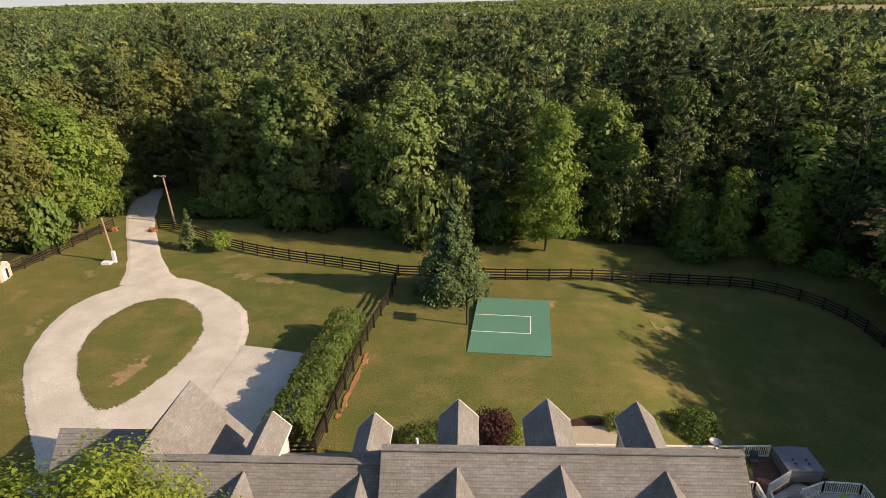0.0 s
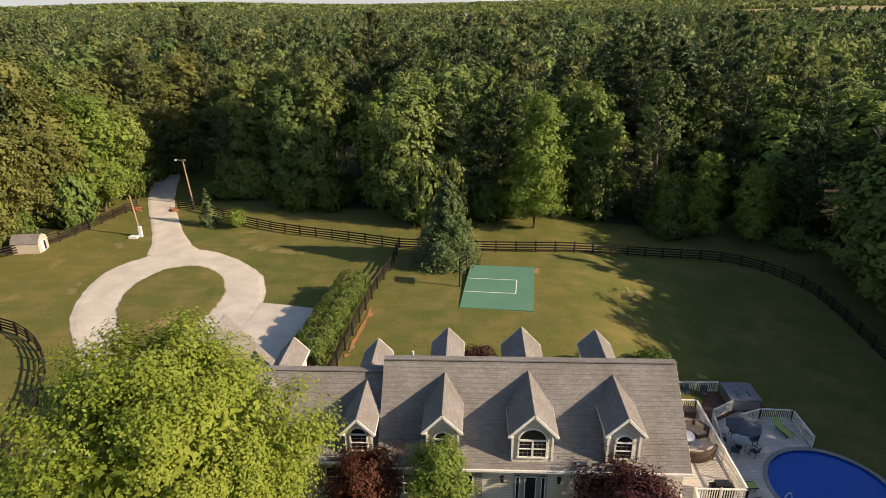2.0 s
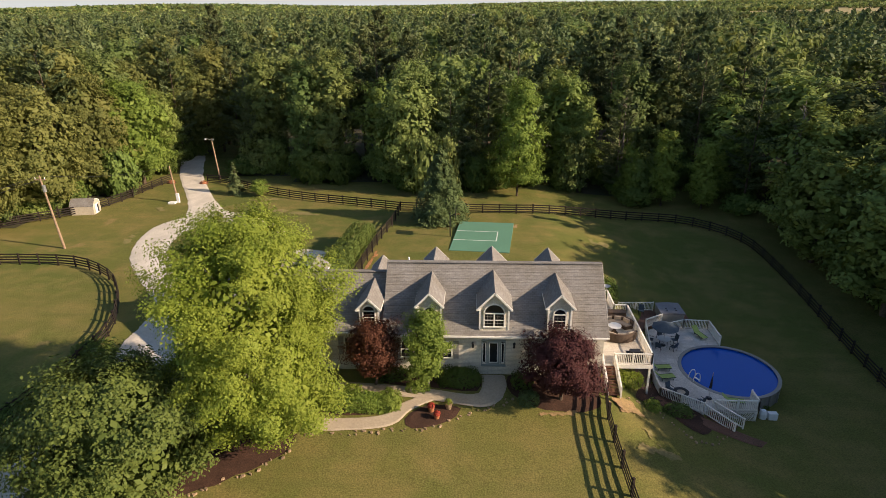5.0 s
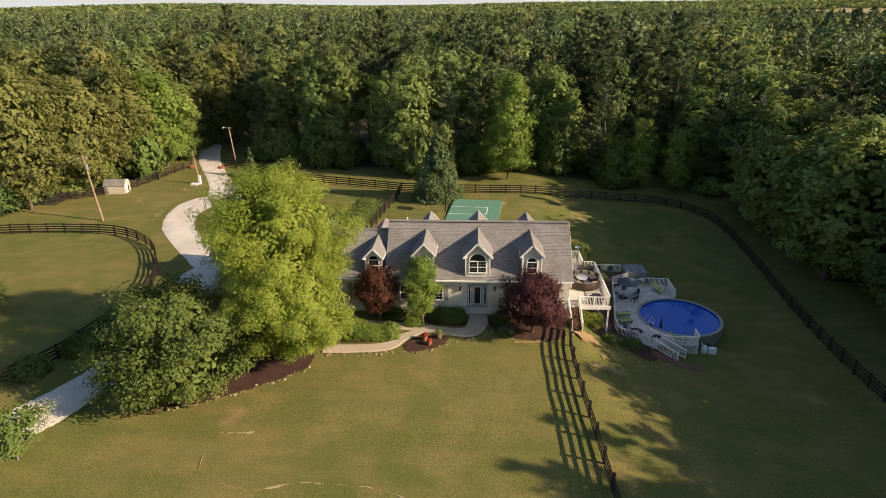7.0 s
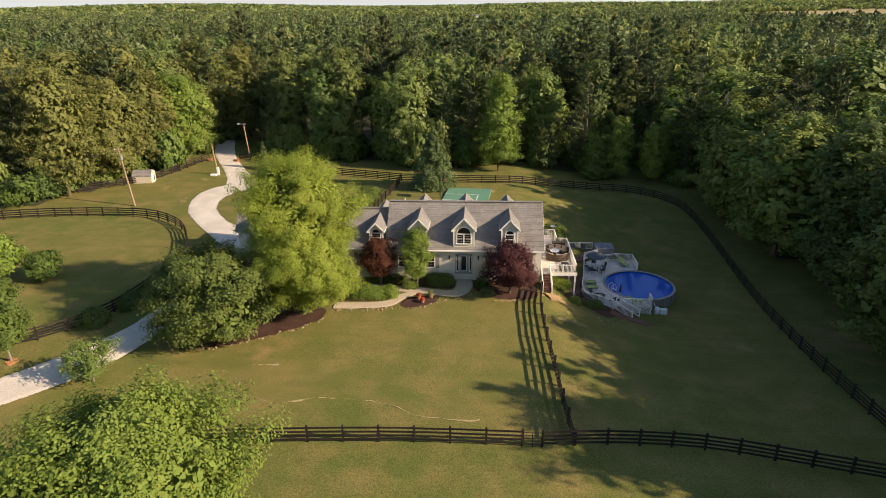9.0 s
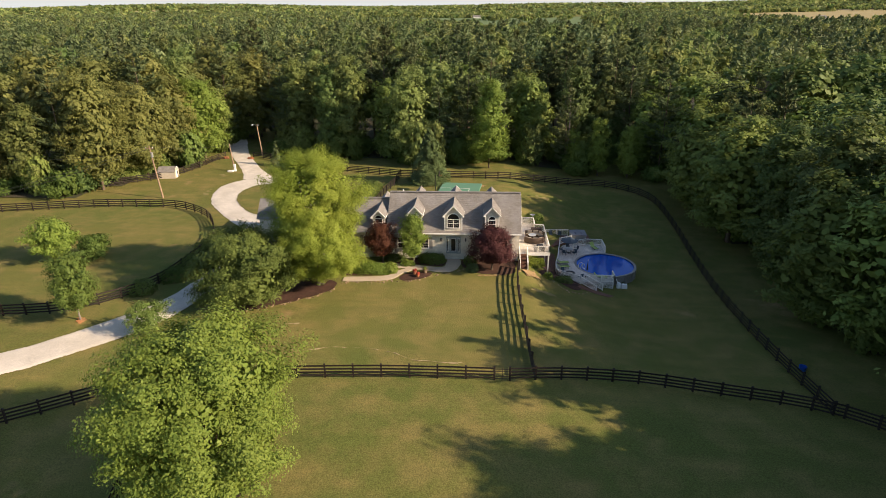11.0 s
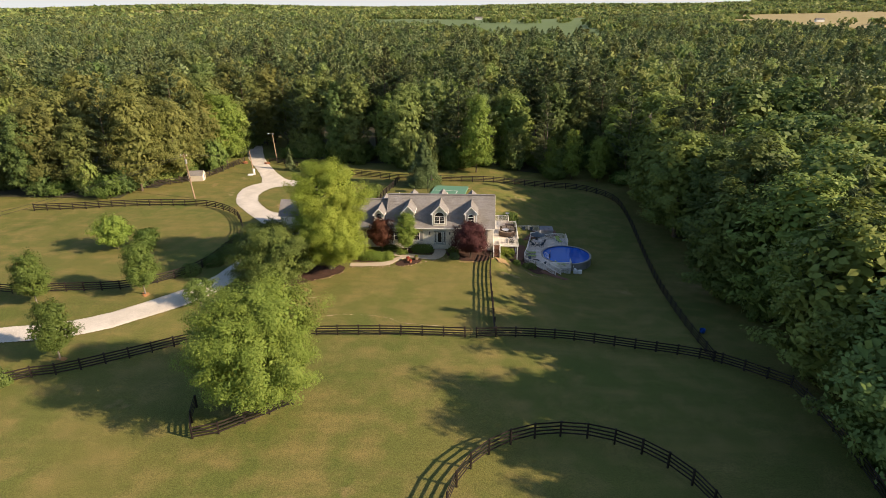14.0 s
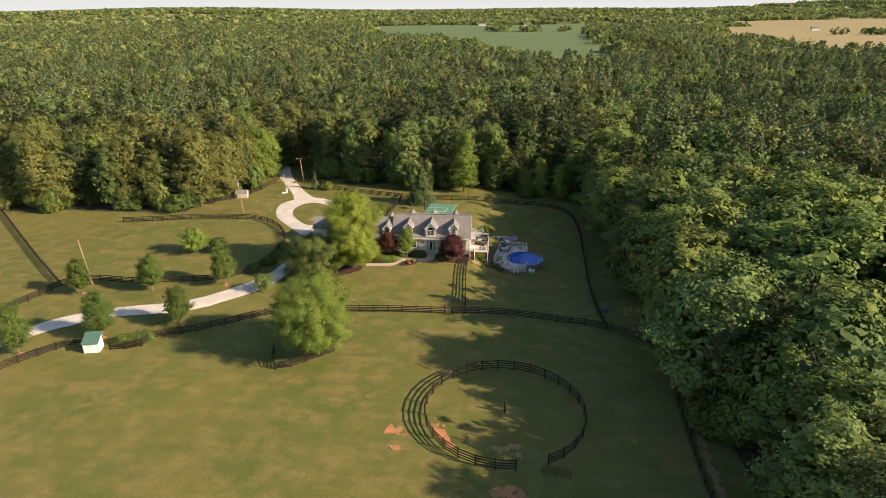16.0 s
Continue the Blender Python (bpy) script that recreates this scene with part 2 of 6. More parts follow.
M_WIRE = material("black cable", (0.02, 0.02, 0.02), 0.5, var=0.05, bump=0)
M_METAL = material("galvanised metal", (0.5, 0.5, 0.5), 0.4, 0.8, var=0.1, bump=0.05)
M_BLACK = material("black plastic", (0.02, 0.02, 0.022), 0.5, var=0.1, bump=0)
M_GLASS = material("dark window glass", (0.016, 0.018, 0.020), 0.08, var=0.1, bump=0, spec=0.3)
M_WHITE = material("white plastic", (0.78, 0.78, 0.76), 0.4, var=0.04, bump=0)
M_TUB = material("grey vinyl tub cover", (0.20, 0.20, 0.215), 0.6, var=0.1, scale=8, fine=40, bump=0.1)
M_WICKER = material("brown wicker", (0.10, 0.07, 0.05), 0.8, var=0.3, fine=200, bump=0.5)
M_CUSHION = material("beige cushion cloth", (0.42, 0.35, 0.27), 0.9, var=0.1, fine=100, bump=0.2)
M_LIME = material("lime sling cloth", (0.33, 0.42, 0.12), 0.8, var=0.08, fine=100, bump=0.1)
M_NAVY = material("faded blue umbrella cloth", (0.075, 0.10, 0.125), 0.85, var=0.1, fine=60, bump=0.2)
M_REDFLOWER = material("red petals", (0.36, 0.045, 0.025), 0.7, var=0.3, fine=100)
M_DOOR = material("grey green door paint", (0.27, 0.30, 0.28), 0.5, var=0.08, bump=0.05)
M_GREENROOF = material("green metal roofing", (0.10, 0.20, 0.15), 0.5, 0.2, var=0.08, fine=30, bump=0.1)
M_TAN = material("tan shed cladding", (0.50, 0.43, 0.33), 0.7, var=0.1, fine=40, bump=0.1)
M_CLAY = material("terracotta", (0.42, 0.17, 0.08), 0.8, var=0.15, fine=60)

L_LIME = leaf_material("bright river birch leaves", (0.185, 0.258, 0.032), (0.290, 0.338, 0.056), 0.42, 0.05)
L_DARK = leaf_material("dark green leaves", (0.074, 0.120, 0.025), (0.125, 0.172, 0.035), 0.3, 0.12)
L_WOOD = leaf_material("woodland leaves", (0.099, 0.151, 0.043), (0.188, 0.240, 0.071), 0.36, 0.40)
L_OAK = leaf_material("olive oak leaves", (0.125, 0.147, 0.041), (0.214, 0.224, 0.066), 0.4, 0.20)
L_FRESH = leaf_material("light woodland leaves", (0.112, 0.170, 0.039), (0.194, 0.250, 0.060), 0.30, 0.28)
L_CANOPY = leaf_material("deep woodland leaves", (0.121, 0.174, 0.052), (0.226, 0.270, 0.083), 0.4, 0.46)
L_PINE = leaf_material("pine needles", (0.080, 0.116, 0.048), (0.156, 0.192, 0.076), 0.25, 0.32)
L_SPRUCE = leaf_material("blue grey spruce needles", (0.070, 0.107, 0.040), (0.130, 0.170, 0.060), 0.1, 0.1)
L_RED = leaf_material("deep purple maple leaves", (0.052, 0.019, 0.019), (0.085, 0.031, 0.028), 0.15, 0.08)
L_RUST = leaf_material("bronze maple leaves", (0.085, 0.030, 0.018), (0.130, 0.055, 0.028), 0.25, 0.08)
L_MID = leaf_material("fresh green leaves", (0.138, 0.208, 0.036), (0.235, 0.298, 0.056), 0.35, 0.12)
L_HEDGE = leaf_material("hedge leaves", (0.090, 0.138, 0.032), (0.162, 0.210, 0.048), 0.28, 0.10)


# ---- helpers of this scene ----
def smooth(t):
    t = min(1.0, max(0.0, t))
    return t * t * (3 - 2 * t)


def ground_z(x, y):
    """Height of the land: a low knoll under the house, falling away east of it."""
    w = 30 if y < 10 else 42
    z = -1.5 + 1.15 * math.exp(-((x + 3) / 22) ** 2 - ((y - 18) / 22) ** 2)
    near = math.exp(-((y - 5) / 11) ** 2)
    z -= (near * (2.9 * smooth((x - 9) / 6) + 1.1 * smooth((x - 14) / 9)) + (1 - near) * 4.0 * smooth((x - 7) / 19)) * math.exp(-((y - 10) / w) ** 2)
    z += 0.7 * smooth((-20 - x) / 20) * math.exp(-((y + 18) / 30) ** 2)
    far = smooth((math.hypot(x, y) - 250) / 1500)
    z += smooth((math.hypot(x, y) - 2250) / 1300) * (24 + 16 * smooth((x + 900) / 1500) + 24 * smooth((x - 1500) / 700))
    z += far * 12 * smooth((-x - 60) / 900)
    return z + far * (7 * math.sin(x * 0.0016 + 1.0) * math.sin(y * 0.0013) + 6 * math.sin(x * 0.0031 + y * 0.002))


class Build:
    """Collects vertices and faces of one mesh."""

    def __init__(self):
        self.v, self.f, self.uv, self.edge = [], [], [], []

    def quad(self, *p, uv=None):
        n = len(self.v)
        self.v += [tuple(q) for q in p]
        self.f.append(tuple(range(n, n + len(p))))
        self.uv += uv if uv else [(q[0], q[2] if abs(q[2] - p[0][2]) > 1e-6 else q[1]) for q in p]
        return self

    def box(self, c, s, turn=0.0, m=None):
        x, y, z = s[0] / 2, s[1] / 2, s[2] / 2
        k = Matrix.Translation(c) @ Matrix.Rotation(turn, 4, "Z") if m is None else m
        p = [k @ Vector((a * x, b * y, d * z)) for d in (-1, 1) for b in (-1, 1) for a in (-1, 1)]
        for f in ((0, 2, 3, 1), (4, 5, 7, 6), (0, 1, 5, 4), (2, 6, 7, 3), (0, 4, 6, 2), (1, 3, 7, 5)):
            self.quad(*[p[i] for i in f])
        return self

    def beam(self, a, b, w, h):
        a, b = Vector(a), Vector(b)
        d = b - a
        x = d.normalized()
        side = x.cross(Vector((0, 0, 1)))
        side = side.normalized() if side.length > 1e-4 else Vector((1, 0, 0))
        up = side.cross(x)
        m = Matrix.Translation((a + b) / 2) @ Matrix((x, -side, up)).transposed().to_4x4()
        return self.box((0, 0, 0), (d.length, w, h), m=m)

    def tube(self, a, b, r0, r1, n=8, caps=True):
        a, b = Vector(a), Vector(b)
        d = (b - a).normalized()
        u = d.orthogonal().normalized()
        w = d.cross(u)
        ring = [[c + (u * math.cos(i * 2 * math.pi / n) + w * math.sin(i * 2 * math.pi / n)) * r for i in range(n)] for c, r in ((a, r0), (b, r1))]
        for i in range(n):
            j = (i + 1) % n
            self.quad(ring[0][i], ring[0][j], ring[1][j], ring[1][i])
        if caps:
            self.quad(*ring[0][::-1]).quad(*ring[1])
        return self

    def lathe(self, c, profile, n=24, closed=True):
        c = Vector(c)
        rings = [[c + Vector((r * math.cos(i * 2 * math.pi / n), r * math.sin(i * 2 * math.pi / n), z)) for i in range(n)] for r, z in profile]
        for a, b in zip(rings, rings[1:]):
            for i in range(n):
                j = (i + 1) % n
                self.quad(a[i], a[j], b[j], b[i])
        return self

    def mesh(self, name):
        me = bpy.data.meshes.new(name)
        me.from_pydata(self.v, [], self.f)
        lay = me.uv_layers.new(name="UVMap")
        lay.data.foreach_set("uv", [c for p in self.uv for c in p])
        if self.edge:
            me.attributes.new("edge", "FLOAT", "POINT").data.foreach_set("value", self.edge)
        return me


def part(name, what, mat, parent=None, label="", at=None):
    """One mesh object, under a thing or under a part."""
    me = what.mesh(name) if isinstance(what, Build) else what
    if mat is not None and not me.materials:
        me.materials.append(mat)
    ob = new(name, me)
    ob.parent = parent
    if at is not None:
        ob.matrix_basis = at
    if label:
        tagged(ob, label)
    return ob


def thing(name, at, label, category, group="", kind=""):
    ob = new(name)
    ob.matrix_basis = at if isinstance(at, Matrix) else Matrix.Translation(at)
    return tagged(ob, label, category, group, kind)


# ---- trees ----
def leaves_mesh(name, c, nrm, size, rng, mat, aspect=0.6, tone=None, second=None, along=None):
    """A diamond leaf or spray at every point, facing roughly along nrm and pointing along the given way, if any."""
    n = len(c)
    nrm = nrm / np.maximum(np.linalg.norm(nrm, axis=1, keepdims=True), 1e-6)
    u = np.cross(nrm, rng.normal(size=(n, 3))) if along is None else along - nrm * (along * nrm).sum(1, keepdims=True)
    u /= np.maximum(np.linalg.norm(u, axis=1, keepdims=True), 1e-6)
    w = np.cross(nrm, u)
    s = size[:, None]
    droop = nrm * s * rng.uniform(-0.25, 0.25, (n, 1))
    v = np.stack([c - u * s, c - w * s * aspect + droop, c + u * s, c + w * s * aspect + droop], 1).reshape(-1, 3)
    me = bpy.data.meshes.new(name)
    me.vertices.add(4 * n), me.loops.add(4 * n), me.polygons.add(n)
    me.vertices.foreach_set("co", v.astype(np.float32).ravel())
    me.loops.foreach_set("vertex_index", np.arange(4 * n, dtype=np.int32))
    me.polygons.foreach_set("loop_start", np.arange(0, 4 * n, 4, dtype=np.int32))
    me.update(calc_edges=True)
    me.materials.append(mat)
    if second is not None:
        me.materials.append(second[0])
        me.polygons.foreach_set("material_index", second[1].astype(np.int32))
    if tone is not None:
        me.attributes.new("tone", "FLOAT", "POINT").data.foreach_set("value", np.repeat(tone, 4).astype(np.float32))
    return me


def spray_points(h, r, base, n, rng, sprays=110, reach=0.2, shape=1.0, cone=0.0, fill=0.14):
    """Leaf places of a broadleaf crown: ragged sprays of leaves at the ends of its branches, with shaded larger leaves inside."""
    mid, half = (h + base) / 2, (h - base) / 2
    ph = rng.uniform(0, 6.283, 3)

    def envelope(zz, a):
        top, low = (1 - np.abs(zz) ** 2.1) ** 0.55, (1 - np.abs(zz) ** (2.6 * shape)) ** 0.6
        prof = np.where(zz > 0, top, low)
        if cone:
            prof = np.minimum(prof, (1 - (zz + 1) / 2 * 0.98) ** cone * 1.15)
        return r * prof * (1 + 0.17 * np.sin(2 * a + ph[0] + 1.5 * zz) + 0.13 * np.sin(3 * a + ph[1] + 4 * zz) + 0.10 * np.sin(7 * zz + ph[2] + a))

    zz, a = rng.uniform(-0.96, 0.97, sprays), np.arange(sprays) * 2.399 + rng.uniform(-0.6, 0.6, sprays)
    q = envelope(zz, a) * rng.uniform(0.30, 0.96, sprays) ** 0.55 * (1 - reach)
    cs = np.stack([q * np.cos(a), q * np.sin(a), mid + zz * (half - 1.3 * r * reach)], 1)
    out = np.stack([np.cos(a), np.sin(a), 0.25 + 0.9 * np.maximum(zz, 0)], 1)
    out /= np.linalg.norm(out, axis=1, keepdims=True)
    rs = r * reach * rng.uniform(0.55, 1.35, sprays)
    m = int(n * (1 - fill))
    pick = rng.choice(sprays, m, p=rs ** 2 / (rs ** 2).sum())
    d = rng.normal(size=(m, 3)) + out[pick] * 0.7 + np.array([0, 0, 0.25])
    d /= np.linalg.norm(d, axis=1, keepdims=True)
    off = d * (rs[pick] * rng.uniform(0.30, 1.10, m))[:, None] * np.array([1, 1, 0.8])
    c = cs[pick] + off + out[pick] * (off * out[pick]).sum(1, keepdims=True) * 0.7
    nrm = d * 0.7 + out[pick] * 0.4 + rng.normal(size=(m, 3)) * 0.38 + np.array([0, 0, 0.3])
    zf, af = rng.uniform(-0.9, 0.85, n - m), rng.uniform(0, 6.283, n - m)
    qf = envelope(zf, af) * rng.uniform(0.25, 0.78, n - m)
    cf = np.stack([qf * np.cos(af), qf * np.sin(af), mid + zf * half * 0.85], 1)
    nf = np.stack([np.cos(af), np.sin(af), zf + 0.3], 1) + rng.normal(size=(n - m, 3)) * 0.4
    return np.concatenate([c, cf]), np.concatenate([nrm, nf]), np.concatenate([np.ones(m), np.full(n - m, 2.3)])


def pine_points(h, r, base, n, rng, layers=15):
    """Needle tufts on whorls of level boughs with upturned ends, and a loose pointed top; also the way in which each tuft points."""
    c, way = [], []
    bough = [(f, rng.uniform(0, 6.283)) for f in np.linspace(0, 0.97, layers) for _ in range(max(3, int(7 * (1 - 0.5 * f))))]
    per = max(4, n // len(bough))
    for f, a in bough:
        f = min(0.985, max(0, f + rng.uniform(-0.02, 0.02)))
        ln = r * min(1.0, 0.55 + 1.5 * f, 1.25 * (1 - f) ** 0.75 + 0.06) * rng.uniform(0.6, 1.15)
        t = rng.uniform(0.12, 1, per) ** 0.6
        side = rng.normal(size=per) * 0.15 * ln * (1.25 - t)
        z = base + (h - base) * f + ln * (0.28 * t ** 2 - 0.05) + rng.normal(size=per) * 0.16
        c.append(np.stack([ln * t * math.cos(a) - side * math.sin(a), ln * t * math.sin(a) + side * math.cos(a), z], 1))
        way.append(np.array([math.cos(a), math.sin(a), 0.35 + f]) + rng.normal(size=(per, 3)) * 0.35)
    c, way = np.concatenate(c), np.concatenate(way)
    return c, np.cross(way, rng.normal(size=c.shape)) * 0.6 + np.array([0, 0, 0.8]), way


def conifer_points(h, r, base, n, rng, layers=16, droop=0.25, gappy=0.0):
    """Needle sprays along whorled, drooping boughs that shorten towards the tip."""
    c, nn = [], []
    per = max(1, n // (layers * 9))
    for k in range(layers):
        f = (k + rng.uniform(-0.25, 0.25)) / layers
        z0 = base + (h - base) * f
        rr = r * max(0.05, (1 - f) ** 0.8)
        m = max(4, int(11 * (1 - f * 0.6)))
        for b in range(m):
            if rng.uniform() < gappy:
                continue
            a, ln = rng.uniform(0, 6.283), rr * rng.uniform(0.65, 1.1)
            t = np.sqrt(rng.uniform(0.03, 1, per))
            side = rng.normal(size=per) * 0.16 * ln * (1.1 - t * 0.6)
            x = ln * t * math.cos(a) - side * math.sin(a)
            y = ln * t * math.sin(a) + side * math.cos(a)
            z = z0 - droop * ln * t ** 1.4 + rng.normal(size=per) * 0.10 * rr
            c.append(np.stack([x, y, z], 1))
            nn.append(np.stack([0.5 * np.cos(a) + rng.normal(size=per) * 0.5, 0.5 * np.sin(a) + rng.normal(size=per) * 0.5, np.full(per, 0.9)], 1))
    tip = np.stack([rng.normal(size=20) * 0.1, rng.normal(size=20) * 0.1, h - rng.uniform(0, 1.2, 20)], 1)
    c.append(tip), nn.append(rng.normal(size=(20, 3)))
    return np.concatenate(c), np.concatenate(nn)


def trunk_build(h, r, base, spread, rng, limbs=7, multi=1):
    b = Build()
    for s in range(multi):
        a = s * 2.1
        foot = Vector((0.25 * math.cos(a), 0.25 * math.sin(a), 0)) if multi > 1 else Vector((0, 0, 0))
        p, q = foot, r if multi == 1 else r * 0.6
        lean = Vector((math.cos(a), math.sin(a), 0)) * (0.13 if multi > 1 else 0.02)
        for k in range(5):
            e = p + Vector((rng.uniform(-0.12, 0.12), rng.uniform(-0.12, 0.12), h * 0.17)) + lean * h * 0.17
            b.tube(p - Vector((0, 0, 0.15 if k == 0 else 0)), e, q * (1.25 if k == 0 else 1), q * 0.78, 9, False)
            p, q = e, q * 0.78
            if k:
                for _ in range(max(1, limbs // 4)):
                    t = rng.uniform(0, 6.283)
                    o = p + Vector((math.cos(t), math.sin(t), 0.9)) * spread * rng.uniform(0.35, 0.6)
                    b.tube(p, o, q * 0.5, q * 0.15, 6, False)
    return b


def tree(name, x, y, label, leaf, bark, points, size, trunk, seed, category="tree", turn=0.0, group=""):
    rng = np.random.default_rng(seed)
    t = thing(name, pose(x, y, ground_z(x, y) - 0.05, 0, 0, turn), label, category, group)
    if trunk:
        part("trunk", trunk_build(*trunk[:4], rng, **(trunk[4] if len(trunk) > 4 else {})), bark, t)
    c, n, *k = points(rng)
    part("crown", leaves_mesh("crown", c, n, size * rng.uniform(0.55, 1.35, len(c)) * (k[0] if k else 1), rng, leaf), None, t)
    return t


# ---- the land ----
def axis(lo, hi, step, far):
    a = list(np.arange(lo, hi + 1e-6, step))
    s, up, dn = step, [], []
    x = hi
    while x < far:
        s *= 1.22
        x += s
        up.append(x)
    s, x = step, lo
    while x > -far:
        s *= 1.22
        x -= s
        dn.append(x)
    return dn[::-1] + a + up


def land():
    xs, ys = axis(-90, 75, 1.5, 4200), axis(-110, 80, 1.5, 4200)
    nx = len(xs)
    v = [(x, y, ground_z(x, y) + (0.05 * noise.noise((x * 0.4, y * 0.4, 0)) if abs(x) < 100 and abs(y) < 120 else 0)) for y in ys for x in xs]
    f = [(j * nx + i, j * nx + i + 1, (j + 1) * nx + i + 1, (j + 1) * nx + i) for j in range(len(ys) - 1) for i in range(nx - 1)]
    me = bpy.data.meshes.new("ground")
    me.from_pydata(v, [], f)
    me.polygons.foreach_set("use_smooth", [True] * len(f))
    tagged(part("ground", me, M_LAWN), "mown olive green lawn with dry and bare patches", "lawn", kind="structure")


land()


def spline(pts, step, closed=False):
    """Points every step metres along a smooth curve through pts."""
    n, out = len(pts), []
    for i in range(n if closed else n - 1):
        g = [Vector(pts[(i + k) % n] if closed else pts[min(max(i + k, 0), n - 1)]) for k in (-1, 0, 1, 2)]
        m = max(1, round((g[2] - g[1]).length / step))
        for k in range(m):
            t = k / m
            out.append(0.5 * (2 * g[1] + (g[2] - g[0]) * t + (2 * g[0] - 5 * g[1] + 4 * g[2] - g[3]) * t * t + (3 * g[1] - g[0] - 3 * g[2] + g[3]) * t ** 3))
    if not closed:
        out.append(Vector(pts[-1]))
    return out


def strip(name, left, right, lift, mat, label, category, cross=10, rough_edge=0.3):
    """A road surface between two edge lines, draped over the land, with ragged edges."""
    n = max(len(left), len(right)) * 4
    def even(line):
        line = spline(line, 0.5)
        return [line[min(len(line) - 1, round(i * (len(line) - 1) / n))] for i in range(n + 1)]
    b, rows = Build(), []
    for i, (l, r) in enumerate(zip(even(left), even(right))):
        w = (r - l).normalized()
        l = l + w * rough_edge * noise.noise((l.x * 0.9, l.y * 0.9, 3))
        r = r + w * rough_edge * noise.noise((r.x * 0.9, r.y * 0.9, 7))
        row = []
        for k in range(cross + 1):
            p = l.lerp(r, k / cross)
            row.append((p.x, p.y, ground_z(p.x, p.y) + lift + 0.03 * noise.noise((p.x * 0.4, p.y * 0.4, 0)) + (-0.06 if k in (0, cross) else 0.0)))
        rows.append(row)
    for a, c in zip(rows, rows[1:]):
        for k in range(cross):
            b.quad(a[k], a[k + 1], c[k + 1], c[k])
            e0, e1 = abs(2 * k / cross - 1), abs(2 * (k + 1) / cross - 1)
            b.edge += [e0, e1, e1, e0]
    return tagged(part(name, b, mat), label, category, kind="structure")


def sheet(name, outline, lift, mat, label, category, ragged=0.3, kind="structure", rings=5, step=0.7):
    """A patch with a smooth outline draped over the land."""
    line = spline(outline, step, True)
    cx = Vector((sum(p.x for p in line) / len(line), sum(p.y for p in line) / len(line)))
    b, prev = Build(), None
    for k in range(rings + 1):
        row = []
        for p in line:
            q = cx.lerp(p, k / rings)
            if k == rings:
                q = q + (p - cx).normalized() * ragged * noise.noise((p.x * 0.8, p.y * 0.8, 5))
            row.append((q.x, q.y, ground_z(q.x, q.y) + lift + 0.03 * noise.noise((q.x * 0.4, q.y * 0.4, 0)) - (0.06 if k == rings else 0)))
        if prev:
            for i in range(len(row)):
                j = (i + 1) % len(row)
                b.quad(prev[i], prev[j], row[j], row[i]) if k > 1 else b.quad(prev[i], row[j], row[i])
                e0, e1 = (k - 1) / rings, k / rings
                b.edge += [e0, e0, e1, e1] if k > 1 else [e0, e1, e1]
        prev = row
    return tagged(part(name, b, mat), label, category, kind=kind)


# the drive: a lane from the gate, a loop round a grass island, a parking bay and the lane south
strip("road_north", [(-60.5, 77), (-55.8, 66), (-52.5, 59.2), (-47.6, 50.7), (-44.0, 43.6), (-42.6, 39.6)], [(-56, 78), (-51.2, 66), (-48.1, 59.2), (-41.0, 47.0), (-37.2, 42.0), (-34.5, 39.8)], 0.085, M_GRAVEL, "pale crushed limestone lane from the gate", "driveway")
strip("road_loop_west", [(-37.2, 41.5), (-41.5, 40.0), (-44.2, 36.5), (-44.8, 33.0), (-44.1, 29.0), (-42.3, 24.1), (-38.9, 19.1), (-35.0, 14.2), (-31.5, 10.2)], [(-34.0, 33.5), (-36.3, 33.6), (-37.2, 31.4), (-37.0, 29), (-36.8, 27.0), (-35.2, 24.1), (-32.1, 21.0), (-30.0, 18.6), (-26.5, 13.5)], 0.105, M_GRAVEL, "pale gravel drive curving round a grass island", "driveway")
strip("road_loop_east", [(-39.0, 41.0), (-36.2, 41.4), (-31.4, 39.0), (-26.5, 34.2), (-24.9, 31.1), (-23.5, 26.8), (-22.5, 20), (-22.0, 12.5)], [(-38.0, 33.0), (-35.4, 33.8), (-33.5, 33.0), (-32.0, 31.0), (-30.6, 28), (-30.2, 24.1), (-31.0, 20.7), (-33.0, 15.5)], 0.125, M_GRAVEL, "pale gravel drive before the garage", "driveway")
strip("road_parking", [(-24.2, 26.6), (-24.5, 20.0), (-24.5, 11.0)], [(-16.9, 24.6), (-16.2, 17.0), (-15.6, 11.5)], 0.145, M_GRAVEL, "pale gravel parking bay beside the hedge", "driveway")
sheet("ground_island", [(-37.6, 24.1), (-39.2, 28.0), (-39.4, 32.4), (-37.4, 35.9), (-33.6, 36.0), (-30.0, 32.6), (-28.2, 27.9), (-28.1, 24.1), (-28.9, 20.7), (-29.9, 18.0), (-31.7, 17.0), (-34.5, 19.6)], 0.20, M_ISLAND, "oval grass island with worn reddish soil inside the drive loop", "lawn", 0.25)
strip("road_south", [(-29.5, 14.5), (-31.6, 9.6), (-31.8, 5), (-31.0, -1), (-30.3, -8), (-32.6, -15.0), (-36.8, -21.0), (-43.0, -26.3), (-53.5, -29.3), (-62.1, -34.0), (-68.5, -41.5), (-90, -62)], [(-22.0, 13.0), (-24.5, 7), (-25.8, 2.1), (-26.3, -4), (-27.3, -10.5), (-29.2, -17.5), (-33.6, -23.9), (-40.4, -29.9), (-52.5, -32.8), (-59.5, -37.2), (-65.7, -44), (-87, -65)], 0.165, M_GRAVEL, "pale gravel lane running down to the road", "driveway")

